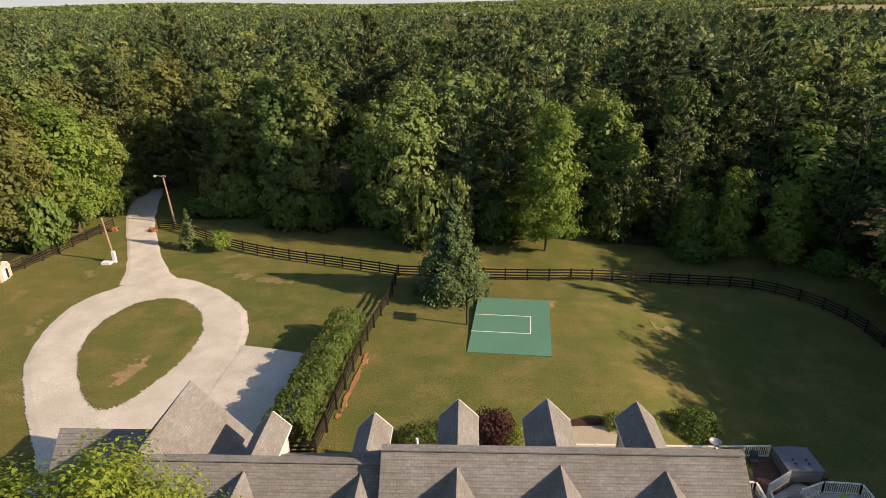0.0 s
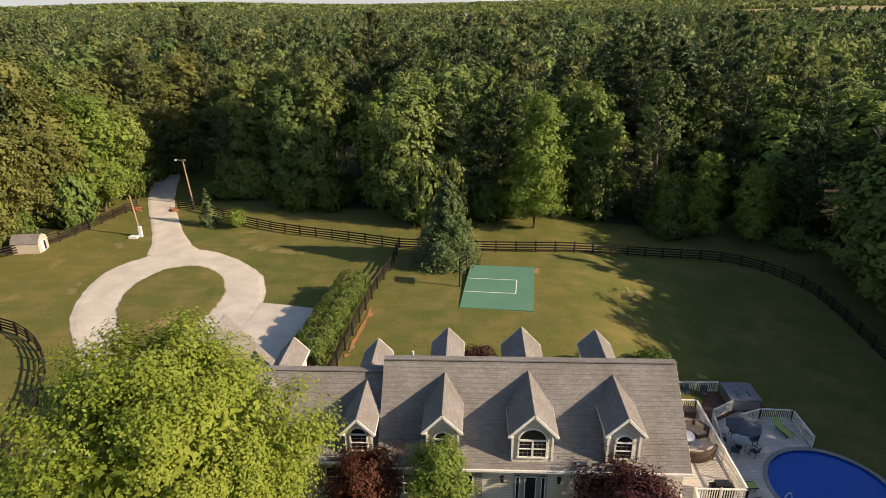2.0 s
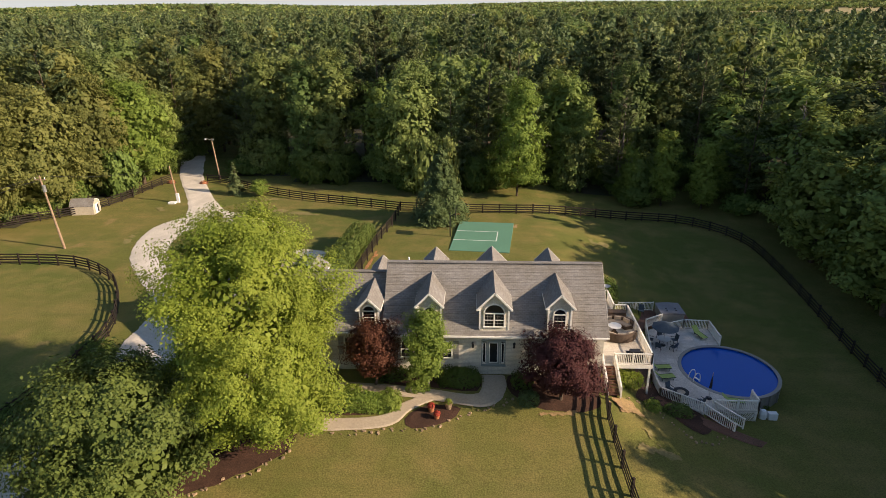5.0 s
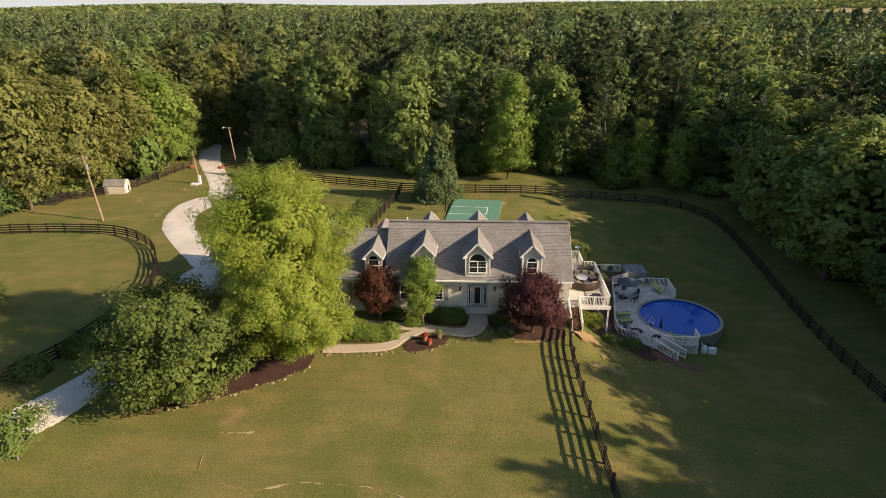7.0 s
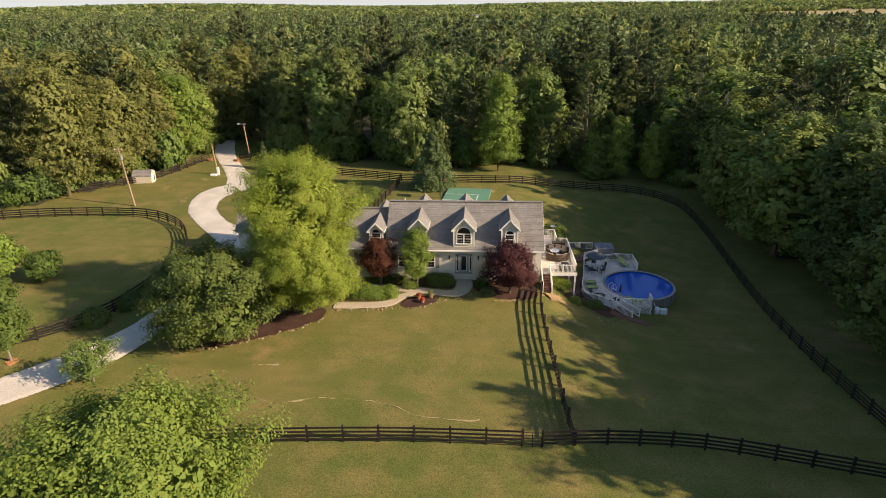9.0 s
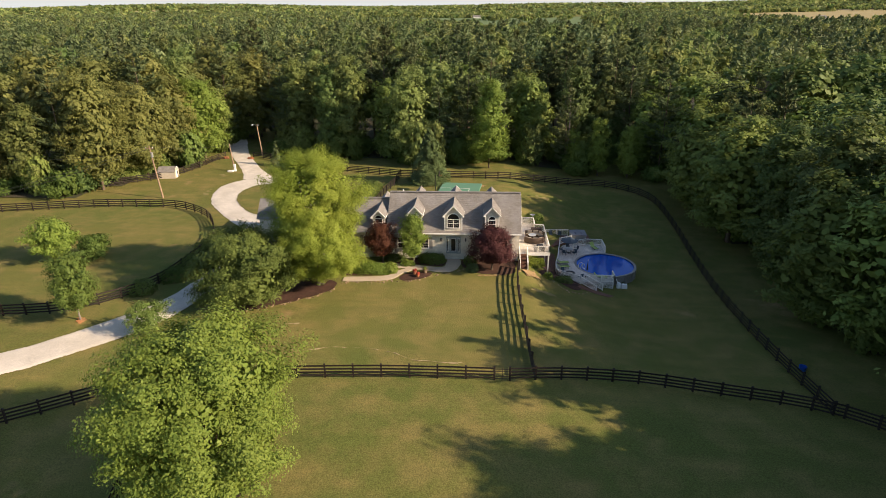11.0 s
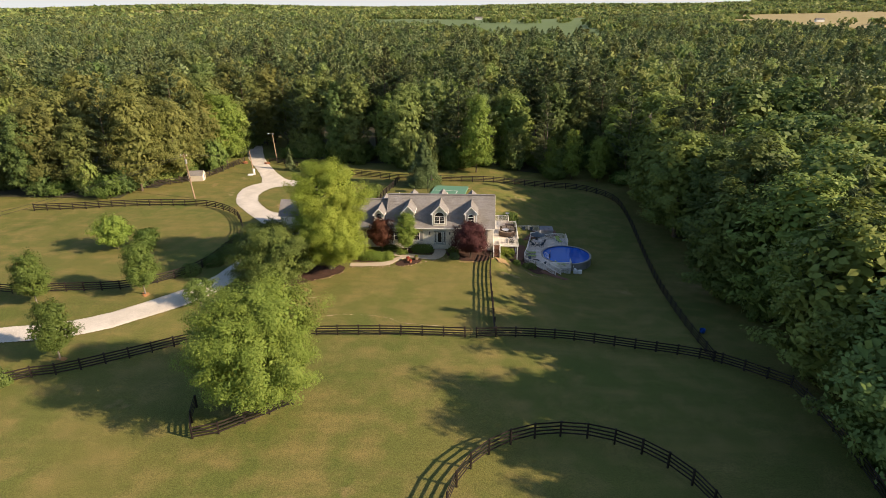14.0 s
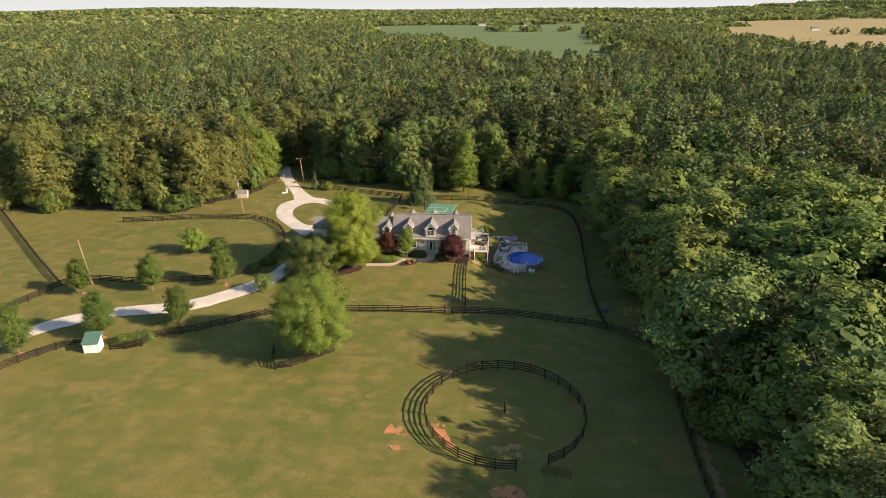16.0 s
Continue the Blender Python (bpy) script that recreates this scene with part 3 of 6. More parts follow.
# ---- ball court ----
def court():
    o, ux, uy = Vector((-3.65, 24.85)), Vector((7.1, -0.6)), Vector((1.1, 10.3))
    def p(a, c, z=0.0):
        q = o + ux * a + uy * c
        return (q.x, q.y, -0.42 + z)
    t = thing("ball_court", (0, 0, 0), "green painted concrete court slab with white key lines", "sports court")
    b = Build()
    for z0, z1 in ((-0.4, 0.0),):
        b.quad(p(0, 0, z1), p(1, 0, z1), p(1, 1, z1), p(0, 1, z1))
        for a, c in (((0, 0), (1, 0)), ((1, 0), (1, 1)), ((1, 1), (0, 1)), ((0, 1), (0, 0))):
            b.quad(p(*a, z0), p(*c, z0), p(*c, z1), p(*a, z1))
    part("slab", b, M_COURT, t)
    for a, c in (((0.0, 0.345), (0.745, 0.345)), ((0.745, 0.345), (0.745, 0.655)), ((0.0, 0.655), (0.745, 0.655))):
        part("line", Build().beam(p(*a, 0.004), p(*c, 0.004), 0.09, 0.006), M_LINE, t)
    h = thing("basketball_hoop", (-3.7, 29.9, ground_z(-3.7, 29.9)), "black basketball hoop with backboard on a post", "basketball hoop")
    part("post", Build().box((0, 0, 1.6), (0.14, 0.14, 3.3)), M_BLACK, h)
    part("arm", Build().beam((0, 0, 2.7), (0.7, 0, 3.1), 0.08, 0.1), M_BLACK, h)
    part("backboard", Build().box((0.72, 0, 3.25), (0.05, 1.7, 1.05)), M_BLACK, h)
    r = Build()
    for i in range(14):
        a, c = i * math.pi / 7, (i + 1) * math.pi / 7
        r.tube((1.02 + 0.23 * math.cos(a), 0.23 * math.sin(a), 3.0), (1.02 + 0.23 * math.cos(c), 0.23 * math.sin(c), 3.0), 0.015, 0.015, 5)
    part("rim", r, M_CLAY, h)


court()

# ---- fences: one post every 2.4 m and four boards to a bay ----
POST = Build().box((0, 0, 0.62), (0.15, 0.15, 1.62)).mesh("post")
POST.materials.append(M_FENCE)
BOARD = Build().box((0, 0, 0), (1, 0.035, 0.15)).mesh("board")
BOARD.materials.append(M_FENCE)


def fence(pts, label, closed=False, high=1.0, name="fence"):
    line = spline(pts, 0.4, closed)
    if closed:
        line.append(line[0])
    run = [0.0]
    for a, b in zip(line, line[1:]):
        run.append(run[-1] + (b - a).length)
    n = max(1, round(run[-1] / 2.4))
    spots, j = [], 0
    for i in range(n + 1):
        s = run[-1] * i / n
        while j < len(run) - 2 and run[j + 1] < s:
            j += 1
        q = line[j].lerp(line[j + 1], (s - run[j]) / max(1e-6, run[j + 1] - run[j]))
        spots.append(Vector((q.x, q.y, ground_z(q.x, q.y))))
    t = thing(name, (0, 0, 0), label, "fence", "board fences of the paddocks")
    for i, s in enumerate(spots):
        if not (closed and i == n):
            part("post", POST, None, t, at=pose(s.x, s.y, s.z, 0, 0, 7 * (i % 5)) @ Matrix.Diagonal((1, 1, high, 1)))
    for a, b in zip(spots, spots[1:]):
        d = b - a
        side = Vector((d.y, -d.x, 0)).normalized() * 0.09
        for z in (0.30, 0.62, 0.94, 1.28):
            m = Matrix.Translation((a + b) / 2 + side + Vector((0, 0, z * high + random.uniform(-0.015, 0.015))))
            x = d.normalized()
            y = Vector((-x.y, x.x, 0)).normalized()
            part("board", BOARD, None, t, at=m @ Matrix((x, y, x.cross(y))).transposed().to_4x4() @ Matrix.Diagonal((d.length, 1, 1, 1)))


DARK = "black painted four-board wooden fence "
fence([(-47.0, 58.0), (-43.6, 57.0), (-33.7, 50.7), (-26.3, 47.3), (-19.9, 45.1), (-15.2, 43.4), (-11.4, 41.9)], DARK + "along the woods")
fence([(-11.4, 41.9), (-6, 41.3), (-1.6, 40.9), (5.0, 40.8), (9.5, 41.2), (14.2, 42.3), (19.2, 43.6), (24.5, 44.3), (29.2, 43.6), (32.6, 41.6), (35.3, 38.6), (36.7, 34.2), (36.9, 24.3), (36.1, 12.0), (35.3, 2.9), (34.5, -6.0), (33.9, -15), (33.7, -22), (33.9, -29.2)], DARK + "curving round the back lawn")
fence([(-11.4, 41.9), (-11.6, 35.0), (-12.2, 30.6), (-12.5, 27.3), (-12.9, 21.8), (-13.2, 17.7), (-13.6, 12.0)], DARK + "beside the hedge")
fence([(-15.6, 12.0), (-13.6, 12.0)], "black painted wooden gate between garage and fence", name="gate")
fence([(9.3, -2.6), (8.9, -5.8), (8.9, -11.8), (9.1, -17.3), (9.2, -22.0), (9.4, -26.2)], DARK + "dividing the front lawn")
fence([(-12.2, -27.0), (-3.2, -26.5), (5.7, -26.5)], DARK + "across the front lawn")
fence([(7.1, -26.5), (14.1, -25.7), (20.2, -25.6), (27.1, -27.0), (33.9, -29.2), (40.0, -34.1)], DARK + "across the side lawn")
fence([(40.0, -34.1), (40.4, -42.7), (39.6, -51.2), (39.0, -58.2), (38.4, -66), (38.0, -78), (38.0, -95)], DARK + "along the shaded wood edge")
fence([(-60.2, -49.5), (-57.6, -45.8), (-53.7, -41.9), (-51.0, -40.9)], DARK + "beside the lane")
fence([(-46.7, -42.9), (-42.5, -41.8), (-41.5, -38.7), (-37.0, -37.1), (-31.6, -33.6), (-24.9, -28.9), (-18, -27.6), (-12.2, -27.0)], DARK + "between lane and field")
fence([(-120, 25), (-111.2, 16.8), (-87.2, -5.8), (-69.8, -21.5)], DARK + "of the far paddock")
fence([(-69.8, -21.5), (-65.4, -18.6), (-55.5, -19.3), (-50.7, -18.5), (-41.2, -17.0), (-36.4, -13.2), (-34.4, -9.5), (-33.5, -2.6), (-33.6, 4.3), (-35.2, 9.0), (-38.8, 15.2), (-43.6, 19.4), (-48.6, 21.3), (-57.2, 21.4), (-64.5, 20.4), (-72, 18.5), (-80, 17)], DARK + "round the west paddock")
fence([(-69.8, -21.5), (-71.3, -27.1), (-72.4, -30.1)], DARK + "beside the lane")
fence([(-70, 31), (-67.1, 33.3), (-63.7, 36.3), (-58.5, 40.5), (-55.8, 47), (-55.0, 52.0), (-53.6, 58.3)], DARK + "along the gate lane")
fence([(-20.4, -41.5), (-18.6, -46.1), (-14.8, -43.8), (-11.0, -40.5)], DARK + "guarding a field tree")
def tube_gate(a, b, label):
    """A light gate of thin tubes between two points."""
    a, b = Vector((*a, ground_z(*a))), Vector((*b, ground_z(*b)))
    t = thing("tube_gate", a, label, "gate")
    d = b - a
    for k in range(5):
        u = Vector((0, 0, 0.18 + 0.25 * k))
        part("rail", Build().tube(u, d + u, 0.025, 0.025, 6), M_FENCE, t)
    for f in (0.0, 0.5, 1.0):
        part("upright", Build().tube(d * f, d * f + Vector((0, 0, 1.25)), 0.03, 0.03, 6), M_FENCE, t)


tube_gate((5.75, -26.55), (7.05, -26.55), "thin dark metal gate closing the front lawn fence")
tube_gate((20.0, -65.2), (23.2, -66.0), "thin dark metal gate standing open at the pen")
PEN = (15.75, -54.4, 10.7)
_a0, _a1 = radians(-62), radians(-84)
fence([(PEN[0] + PEN[2] * math.cos(_a0 + (math.tau + _a1 - _a0) * i / 40), PEN[1] + PEN[2] * math.sin(_a0 + (math.tau + _a1 - _a0) * i / 40)) for i in range(41)], "black four-board round riding pen with an open gateway", high=1.2, name="round_pen")
_p = thing("snubbing_post", (15.84, -54.1, ground_z(15.8, -54.1)), "dark wooden post in the middle of the pen", "post")
part("shaft", Build().tube((0, 0, -0.1), (0, 0, 1.9), 0.12, 0.11, 10), M_FENCE, _p)


# ---- house ----
RY, RZ, EY, EZ = 4.25, 6.95, -0.42, 2.78
SLOPE = (RZ - EZ) / (RY - EY)


def shingles(b, a0, a1, r1, r0, thick=0.10):
    """Lapped courses from the eave a0-a1 up to r0-r1, with an underside."""
    a0, a1, r0, r1 = (Vector(p) for p in (a0, a1, r0, r1))
    nrm = (a1 - a0).cross(r0 - a0).normalized()
    if nrm.z < 0:
        nrm = -nrm
    run, wide = ((r0 + r1) / 2 - (a0 + a1) / 2).length, (a1 - a0).length
    n = max(2, round(run / 0.30))
    for i in range(n):
        f, g = i / n, (i + 1) / n
        p, q, s, t = a0.lerp(r0, f), a1.lerp(r1, f), a1.lerp(r1, g), a0.lerp(r0, g)
        up = nrm * 0.022
        ul, ur = 0.0, wide
        b.quad(p + up, q + up, s, t, uv=[(ul, f * run), (ur, f * run), (ur, g * run), (ul, g * run)])
        b.quad(p, q, q + up, p + up, uv=[(ul, 0), (ur, 0), (ur, 0.02), (ul, 0.02)])
    lo = [v - nrm * thick for v in (a0, a1, r1, r0)]
    b.quad(*lo[::-1])
    top = [a0, a1, r1, r0]
    for i in range(4):
        b.quad(top[i], lo[i], lo[(i + 1) % 4], top[(i + 1) % 4])
    return b


def window_set(parent, at, w, h, arch, twin=False, group=""):
    """A window in the plane y = 0 of at, sill in the middle of its bottom edge: frame, panes, grid; with a half-round head if arch."""
    f = Build()
    t = 0.09
    f.box((-w / 2, 0, h / 2), (t, 0.1, h + t)).box((w / 2, 0, h / 2), (t, 0.1, h + t)).box((0, 0, 0), (w + 2 * t, 0.14, t)).box((0, 0, h), (w + t, 0.1, t))
    if twin:
        f.box((0, 0, h / 2), (t * 1.2, 0.1, h))
    f.box((0, -0.01, h / 2), (w, 0.06, 0.05))
    r = w / 2
    if arch:
        for i in range(16):
            a, c = math.pi * i / 16, math.pi * (i + 1) / 16
            f.beam((r * math.cos(a), 0, h + r * math.sin(a)), (r * math.cos(c), 0, h + r * math.sin(c)), 0.1, t)
    win = part("window", f, M_TRIM, parent, "white window frame" + (" with half-round head" if arch else ""), at=at)
    panes = [(-r, 0), (0, r)] if twin else [(-r, r)]
    for a, c in panes:
        for z0, z1 in ((0, h / 2), (h / 2, h)):
            part("pane", Build().box(((a + c) / 2, 0.02, (z0 + z1) / 2), (c - a, 0.02, z1 - z0)), M_GLASS, win)
        g = Build()
        for k in range(1, 3):
            g.box((a + (c - a) * k / 3, -0.005, h / 2), (0.015, 0.03, h))
        for k in (0.25, 0.75):
            g.box(((a + c) / 2, -0.005, h * k), (c - a, 0.03, 0.015))
        part("glazing_grid", g, M_POOLWALL, win)
    if arch:
        part("pane", Build().quad(*[(r * math.cos(math.pi * i / 16), 0.01, h + r * math.sin(math.pi * i / 16)) for i in range(17)]), M_GLASS, win)
    return win


def dormer(house, x, w, flip, zr=6.4, big=False, face=-0.12, ze=None, ry=RY, rz=RZ, slope=SLOPE):
    """A gabled dormer on the front slope, or mirrored onto the back one."""
    o = 0.24
    half = w / 2 + o
    ze = zr - 1.18 * half / 1.1 if ze is None else ze
    def p(px, py, pz):
        return (px, 2 * RY - py, pz) if flip else (px, py, pz)
    yb, ye, ff = ry - (rz - zr) / slope, ry - (rz - ze) / slope, face - 0.32
    b = Build()
    for s in (-1, 1):
        shingles(b, p(x + s * half, ff, ze), p(x + s * half, ye + 0.1, ze), p(x, yb + 0.1, zr), p(x, ff, zr), 0.08)
    part("dormer_roof", b, M_SHINGLE, house)
    zb = rz - (ry - face) * slope - 0.1
    wl = Build()
    wz = ze + (zr - ze) * (o / half)
    wl.quad(p(x - w / 2, face, zb), p(x + w / 2, face, zb), p(x + w / 2, face, wz - 0.06), p(x, face, zr - 0.1), p(x - w / 2, face, wz - 0.06))
    for s in (-1, 1):
        wl.quad(p(x + s * w / 2, face, zb), p(x + s * w / 2, face, wz - 0.06), p(x + s * w / 2, ye + 0.4, wz - 0.06))
    part("dormer_wall", wl, M_SIDING, house, "cream clapboard dormer front")
    tr = Build()
    for s in (-1, 1):
        tr.beam(p(x + s * (half + 0.02), ff - 0.03, ze - 0.09), p(x, ff - 0.03, zr - 0.09), 0.05, 0.14)
        tr.box(p(x + s * w / 2, face - 0.012, (zb + wz) / 2 + 0.1), (0.12, 0.05, wz - zb - 0.3))
        tr.beam(p(x + s * half, ff, ze - 0.07), p(x + s * half, ye, ze - 0.07), 0.05, 0.14)
        tr.box(p(x + s * (half - 0.12), ff + 0.16, ze - 0.12), (0.3, 0.34, 0.04))
    part("dormer_trim", tr, M_TRIM, house, "white gable trim boards")
    y = 2 * RY - face + 0.04 if flip else face - 0.04
    if big:
        window_set(house, pose(x, y, zb + 0.5, 0, 0, 180 if flip else 0), 1.55, 1.15, True, True)
    else:
        window_set(house, pose(x, y, zb + 0.5, 0, 0, 180 if flip else 0), 0.95, 1.12, True)


def wall_box(x0, x1, y0, y1, z0, z1, b=None):
    b = b or Build()
    for p, q in (((x0, y0), (x1, y0)), ((x1, y0), (x1, y1)), ((x1, y1), (x0, y1)), ((x0, y1), (x0, y0))):
        ln = math.hypot(q[0] - p[0], q[1] - p[1])
        b.quad((*p, z0), (*q, z0), (*q, z1), (*p, z1), uv=[(0, z0), (ln, z0), (ln, z1), (0, z1)])
    return b


def gable(b, x, y0, y1, ym, z0, z1):
    return b.quad((x, y0, z0), (x, y1, z0), (x, ym, z1), uv=[(y0, z0), (y1, z0), (ym, z1)])


house = thing("house", (0, 0, 0), "cream storey-and-a-half house with grey shingle roof and dormers", "house")
X0, X1 = -7.55, 9.35
w = wall_box(X0, X1, 0, 8.5, -5.2, 2.95)
gable(w, X0, 0, 8.5, RY, 2.95, RZ - 0.15), gable(w, X1, 0, 8.5, RY, 2.95, RZ - 0.15)
part("wall", w, M_SIDING, house, "cream clapboard siding")
b = Build()
shingles(b, (X0 - 0.25, EY, EZ), (X1 + 0.25, EY, EZ), (X1 + 0.25, RY, RZ), (X0 - 0.25, RY, RZ), 0.14)
shingles(b, (X1 + 0.25, 8.5 - EY, EZ), (X0 - 0.25, 8.5 - EY, EZ), (X0 - 0.25, RY, RZ), (X1 + 0.25, RY, RZ), 0.14)
part("roof", b, M_SHINGLE, house, "weathered grey brown shingle roof")
b = Build().beam((X0 - 0.25, RY - 0.10, RZ + 0.0), (X1 + 0.25, RY - 0.10, RZ + 0.0), 0.26, 0.06).beam((X0 - 0.25, RY + 0.1, RZ + 0.0), (X1 + 0.25, RY + 0.1, RZ + 0.0), 0.26, 0.05)
part("ridge_cap", b, M_SHINGLE, house)
b = Build().box(((X0 + X1) / 2, EY - 0.05, EZ - 0.07), (X1 - X0 + 0.5, 0.12, 0.13))
part("gutter", b, M_TRIM, house, "white eaves gutter")
part("gutter", Build().box(((X0 + X1) / 2, 8.5 - EY + 0.05, EZ - 0.07), (X1 - X0 + 0.5, 0.12, 0.13)), M_TRIM, house)
b = Build().box(((X0 + X1) / 2, EY / 2, EZ - 0.05), (X1 - X0 + 0.3, -EY, 0.04))
part("soffit", b, M_TRIM, house)
for xx in (X0 - 0.26, X1 + 0.26):
    b = Build()
    for y in (EY, 8.5 - EY):
        b.beam((xx, y, EZ - 0.14), (xx, RY, RZ - 0.14), 0.03, 0.12)
    part("rake_board", b, M_TRIM, house)
for flip in (False, True):
    dormer(house, -4.10, 1.72, flip)
    dormer(house, 0.85, 2.2, flip, zr=6.52, big=True)
    dormer(house, 5.80, 1.72, flip)
# front door with side lights, flanking lamps, windows with shutters
d = part("door", Build().box((0.85, -0.03, 1.05), (0.95, 0.08, 2.1)), M_DOOR, house, "grey green storm door with glass")
part("glass", Build().box((0.85, -0.08, 1.1), (0.62, 0.02, 1.7)), M_GLASS, d)
b = Build()
for x in (-0.05, 0.30, 1.40, 1.75):
    b.box((x, -0.04, 1.05), (0.09, 0.12, 2.14))
b.box((0.85, -0.04, 2.16), (1.9, 0.13, 0.12)).box((0.85, -0.10, -0.03), (1.95, 0.28, 0.08))
part("door_frame", b, M_DOOR, house, "grey green door surround")
b = Build()
for x, ww in ((0.85, 0.62), (0.125, 0.2), (1.575, 0.2)):
    for s in (-1, 1):
        b.box((x + s * ww / 2, -0.1, 1.1), (0.045, 0.03, 1.78))
    b.box((x, -0.1, 1.98), (ww, 0.03, 0.045)).box((x, -0.1, 0.22), (ww, 0.03, 0.045))
part("door_glazing_trim", b, M_TRIM, house, "white glazing trim round the door panes")
for x in (0.125, 1.575):
    part("side_light", Build().box((x, -0.03, 1.1), (0.27, 0.03, 1.9)), M_GLASS, house)
for x in (-0.75, 2.45):
    l = part("wall_lamp", Build().box((x, -0.12, 1.75), (0.16, 0.16, 0.34)).box((x, -0.04, 1.9), (0.1, 0.1, 0.1)), M_BLACK, house, "black carriage lamp")
    part("cap", Build().lathe((x, -0.12, 1.92), [(0.13, 0), (0.02, 0.14)], 8), M_BLACK, l)
for x, ww in ((-2.9, 1.0), (-5.9, 1.0), (4.6, 1.0), (7.4, 1.0), (-10.5, 0.9), (-13.5, 0.9)):
    y0 = -0.05 if x > -8 else 0.35
    window_set(house, pose(x, y0, 0.55), ww, 1.45, False)
    for s in (-1, 1):
        sh = Build().box((x + s * (ww / 2 + 0.32), y0 + 0.01, 1.28), (0.42, 0.05, 1.6))
        for k in range(9):
            sh.box((x + s * (ww / 2 + 0.32), y0 - 0.02, 0.6 + k * 0.165), (0.34, 0.03, 0.06))
        part("shutter", sh, M_POOLWALL, house, "grey louvred shutter")
for x in (4.0, 7.0):
    window_set(house, pose(x, 8.56, 0.5, 0, 0, 180), 1.6, 1.5, False, True)
window_set(house, pose(X1 + 0.05, 2.3, 0.5, 0, 0, 90), 1.2, 1.4, False)
window_set(house, pose(X1 + 0.05, 6.2, 0.0, 0, 0, 90), 1.6, 2.05, False, True)
window_set(house, pose(X1 + 0.05, 4.25, 3.6, 0, 0, 90), 0.9, 1.2, False)
b = Build().tube((-6.1, 4.75, 6.2), (-6.1, 4.75, 7.1), 0.07, 0.07, 8)
part("vent_pipe", b, M_WHITE, house)

# wing with the garage
wing = thing("garage_wing", (0, 0, 0), "lower cream wing with cross-gabled garage and grey shingle roof", "house")
WZ, WE = 6.05, 2.7
WS = (WZ - WE) / 4.3
w = wall_box(-20.0, X0 - 0.01, 0.4, 8.2, -2.2, 2.9)
gable(w, -20.0, 0.4, 8.2, 4.3, 2.9, WZ - 0.15)
part("wall", w, M_SIDING, wing, "cream clapboard siding")
b = Build()
shingles(b, (-20.3, 0.0, WE), (X0 - 0.26, 0.0, WE), (X0 - 0.26, 4.3, WZ), (-20.3, 4.3, WZ), 0.12)
shingles(b, (X0 - 0.26, 8.6, WE), (-20.3, 8.6, WE), (-20.3, 4.3, WZ), (X0 - 0.26, 4.3, WZ), 0.12)
part("roof", b, M_SHINGLE, wing, "weathered grey brown shingle roof")
part("ridge_cap", Build().beam((-20.3, 4.2, WZ), (X0 - 0.26, 4.2, WZ), 0.26, 0.06).beam((-20.3, 4.4, WZ), (X0 - 0.26, 4.4, WZ), 0.26, 0.05), M_SHINGLE, wing)
part("gutter", Build().box((-14.0, -0.05, WE - 0.07), (12.4, 0.12, 0.13)), M_TRIM, wing)
for flip in (False, True):
    for x in (-8.85, -14.7):
        dormer(wing, x, 1.45, flip, zr=5.72, face=0.28, ry=4.3, rz=WZ, slope=WS)
# garage cross gable running north
w = wall_box(-23.2, -17.1, 6.0, 9.9, -2.2, 2.9)
w.quad((-23.2, 9.9, 2.9), (-17.1, 9.9, 2.9), (-20.1, 9.9, 6.3))
part("garage_wall", w, M_SIDING, wing, "cream clapboard gable end")
b = Build()
shingles(b, (-16.75, 4.2, 2.55), (-16.75, 10.3, 2.55), (-20.1, 10.3, 6.5), (-20.1, 4.2, 6.5), 0.12)
shingles(b, (-23.45, 10.3, 2.55), (-23.45, 4.2, 2.55), (-20.1, 4.2, 6.5), (-20.1, 10.3, 6.5), 0.12)
part("garage_roof", b, M_SHINGLE, wing)
for x in (-21.6, -18.6):
    g = part("garage_door", Build().box((x, 9.93, 0.0), (2.6, 0.08, 2.3)), M_TRIM, wing, "white panelled garage door")
    for k in range(4):
        part("panel", Build().box((x, 9.98, -0.85 + k * 0.57), (2.45, 0.04, 0.5)), M_TRIM, g)
w = wall_box(-27.0, -23.2, 6.2, 10.4, -2.2, 2.4)
gable(w, -27.0, 6.2, 10.4, 8.3, 2.4, 4.3)
part("lean_to_wall", w, M_SIDING, wing)
b = Build()
shingles(b, (-27.3, 5.9, 2.2), (-22.0, 5.9, 2.2), (-22.0, 8.3, 4.5), (-27.3, 8.3, 4.5), 0.12)
shingles(b, (-22.0, 10.7, 2.2), (-27.3, 10.7, 2.2), (-27.3, 8.3, 4.5), (-22.0, 8.3, 4.5), 0.12)
part("lean_to_roof", b, M_SHINGLE, wing)

# ---- decks and pool ----
BALUSTER = Build().box((0, 0, 0), (0.045, 0.045, 1)).mesh("baluster")
BALUSTER.materials.append(M_WHITEWOOD)


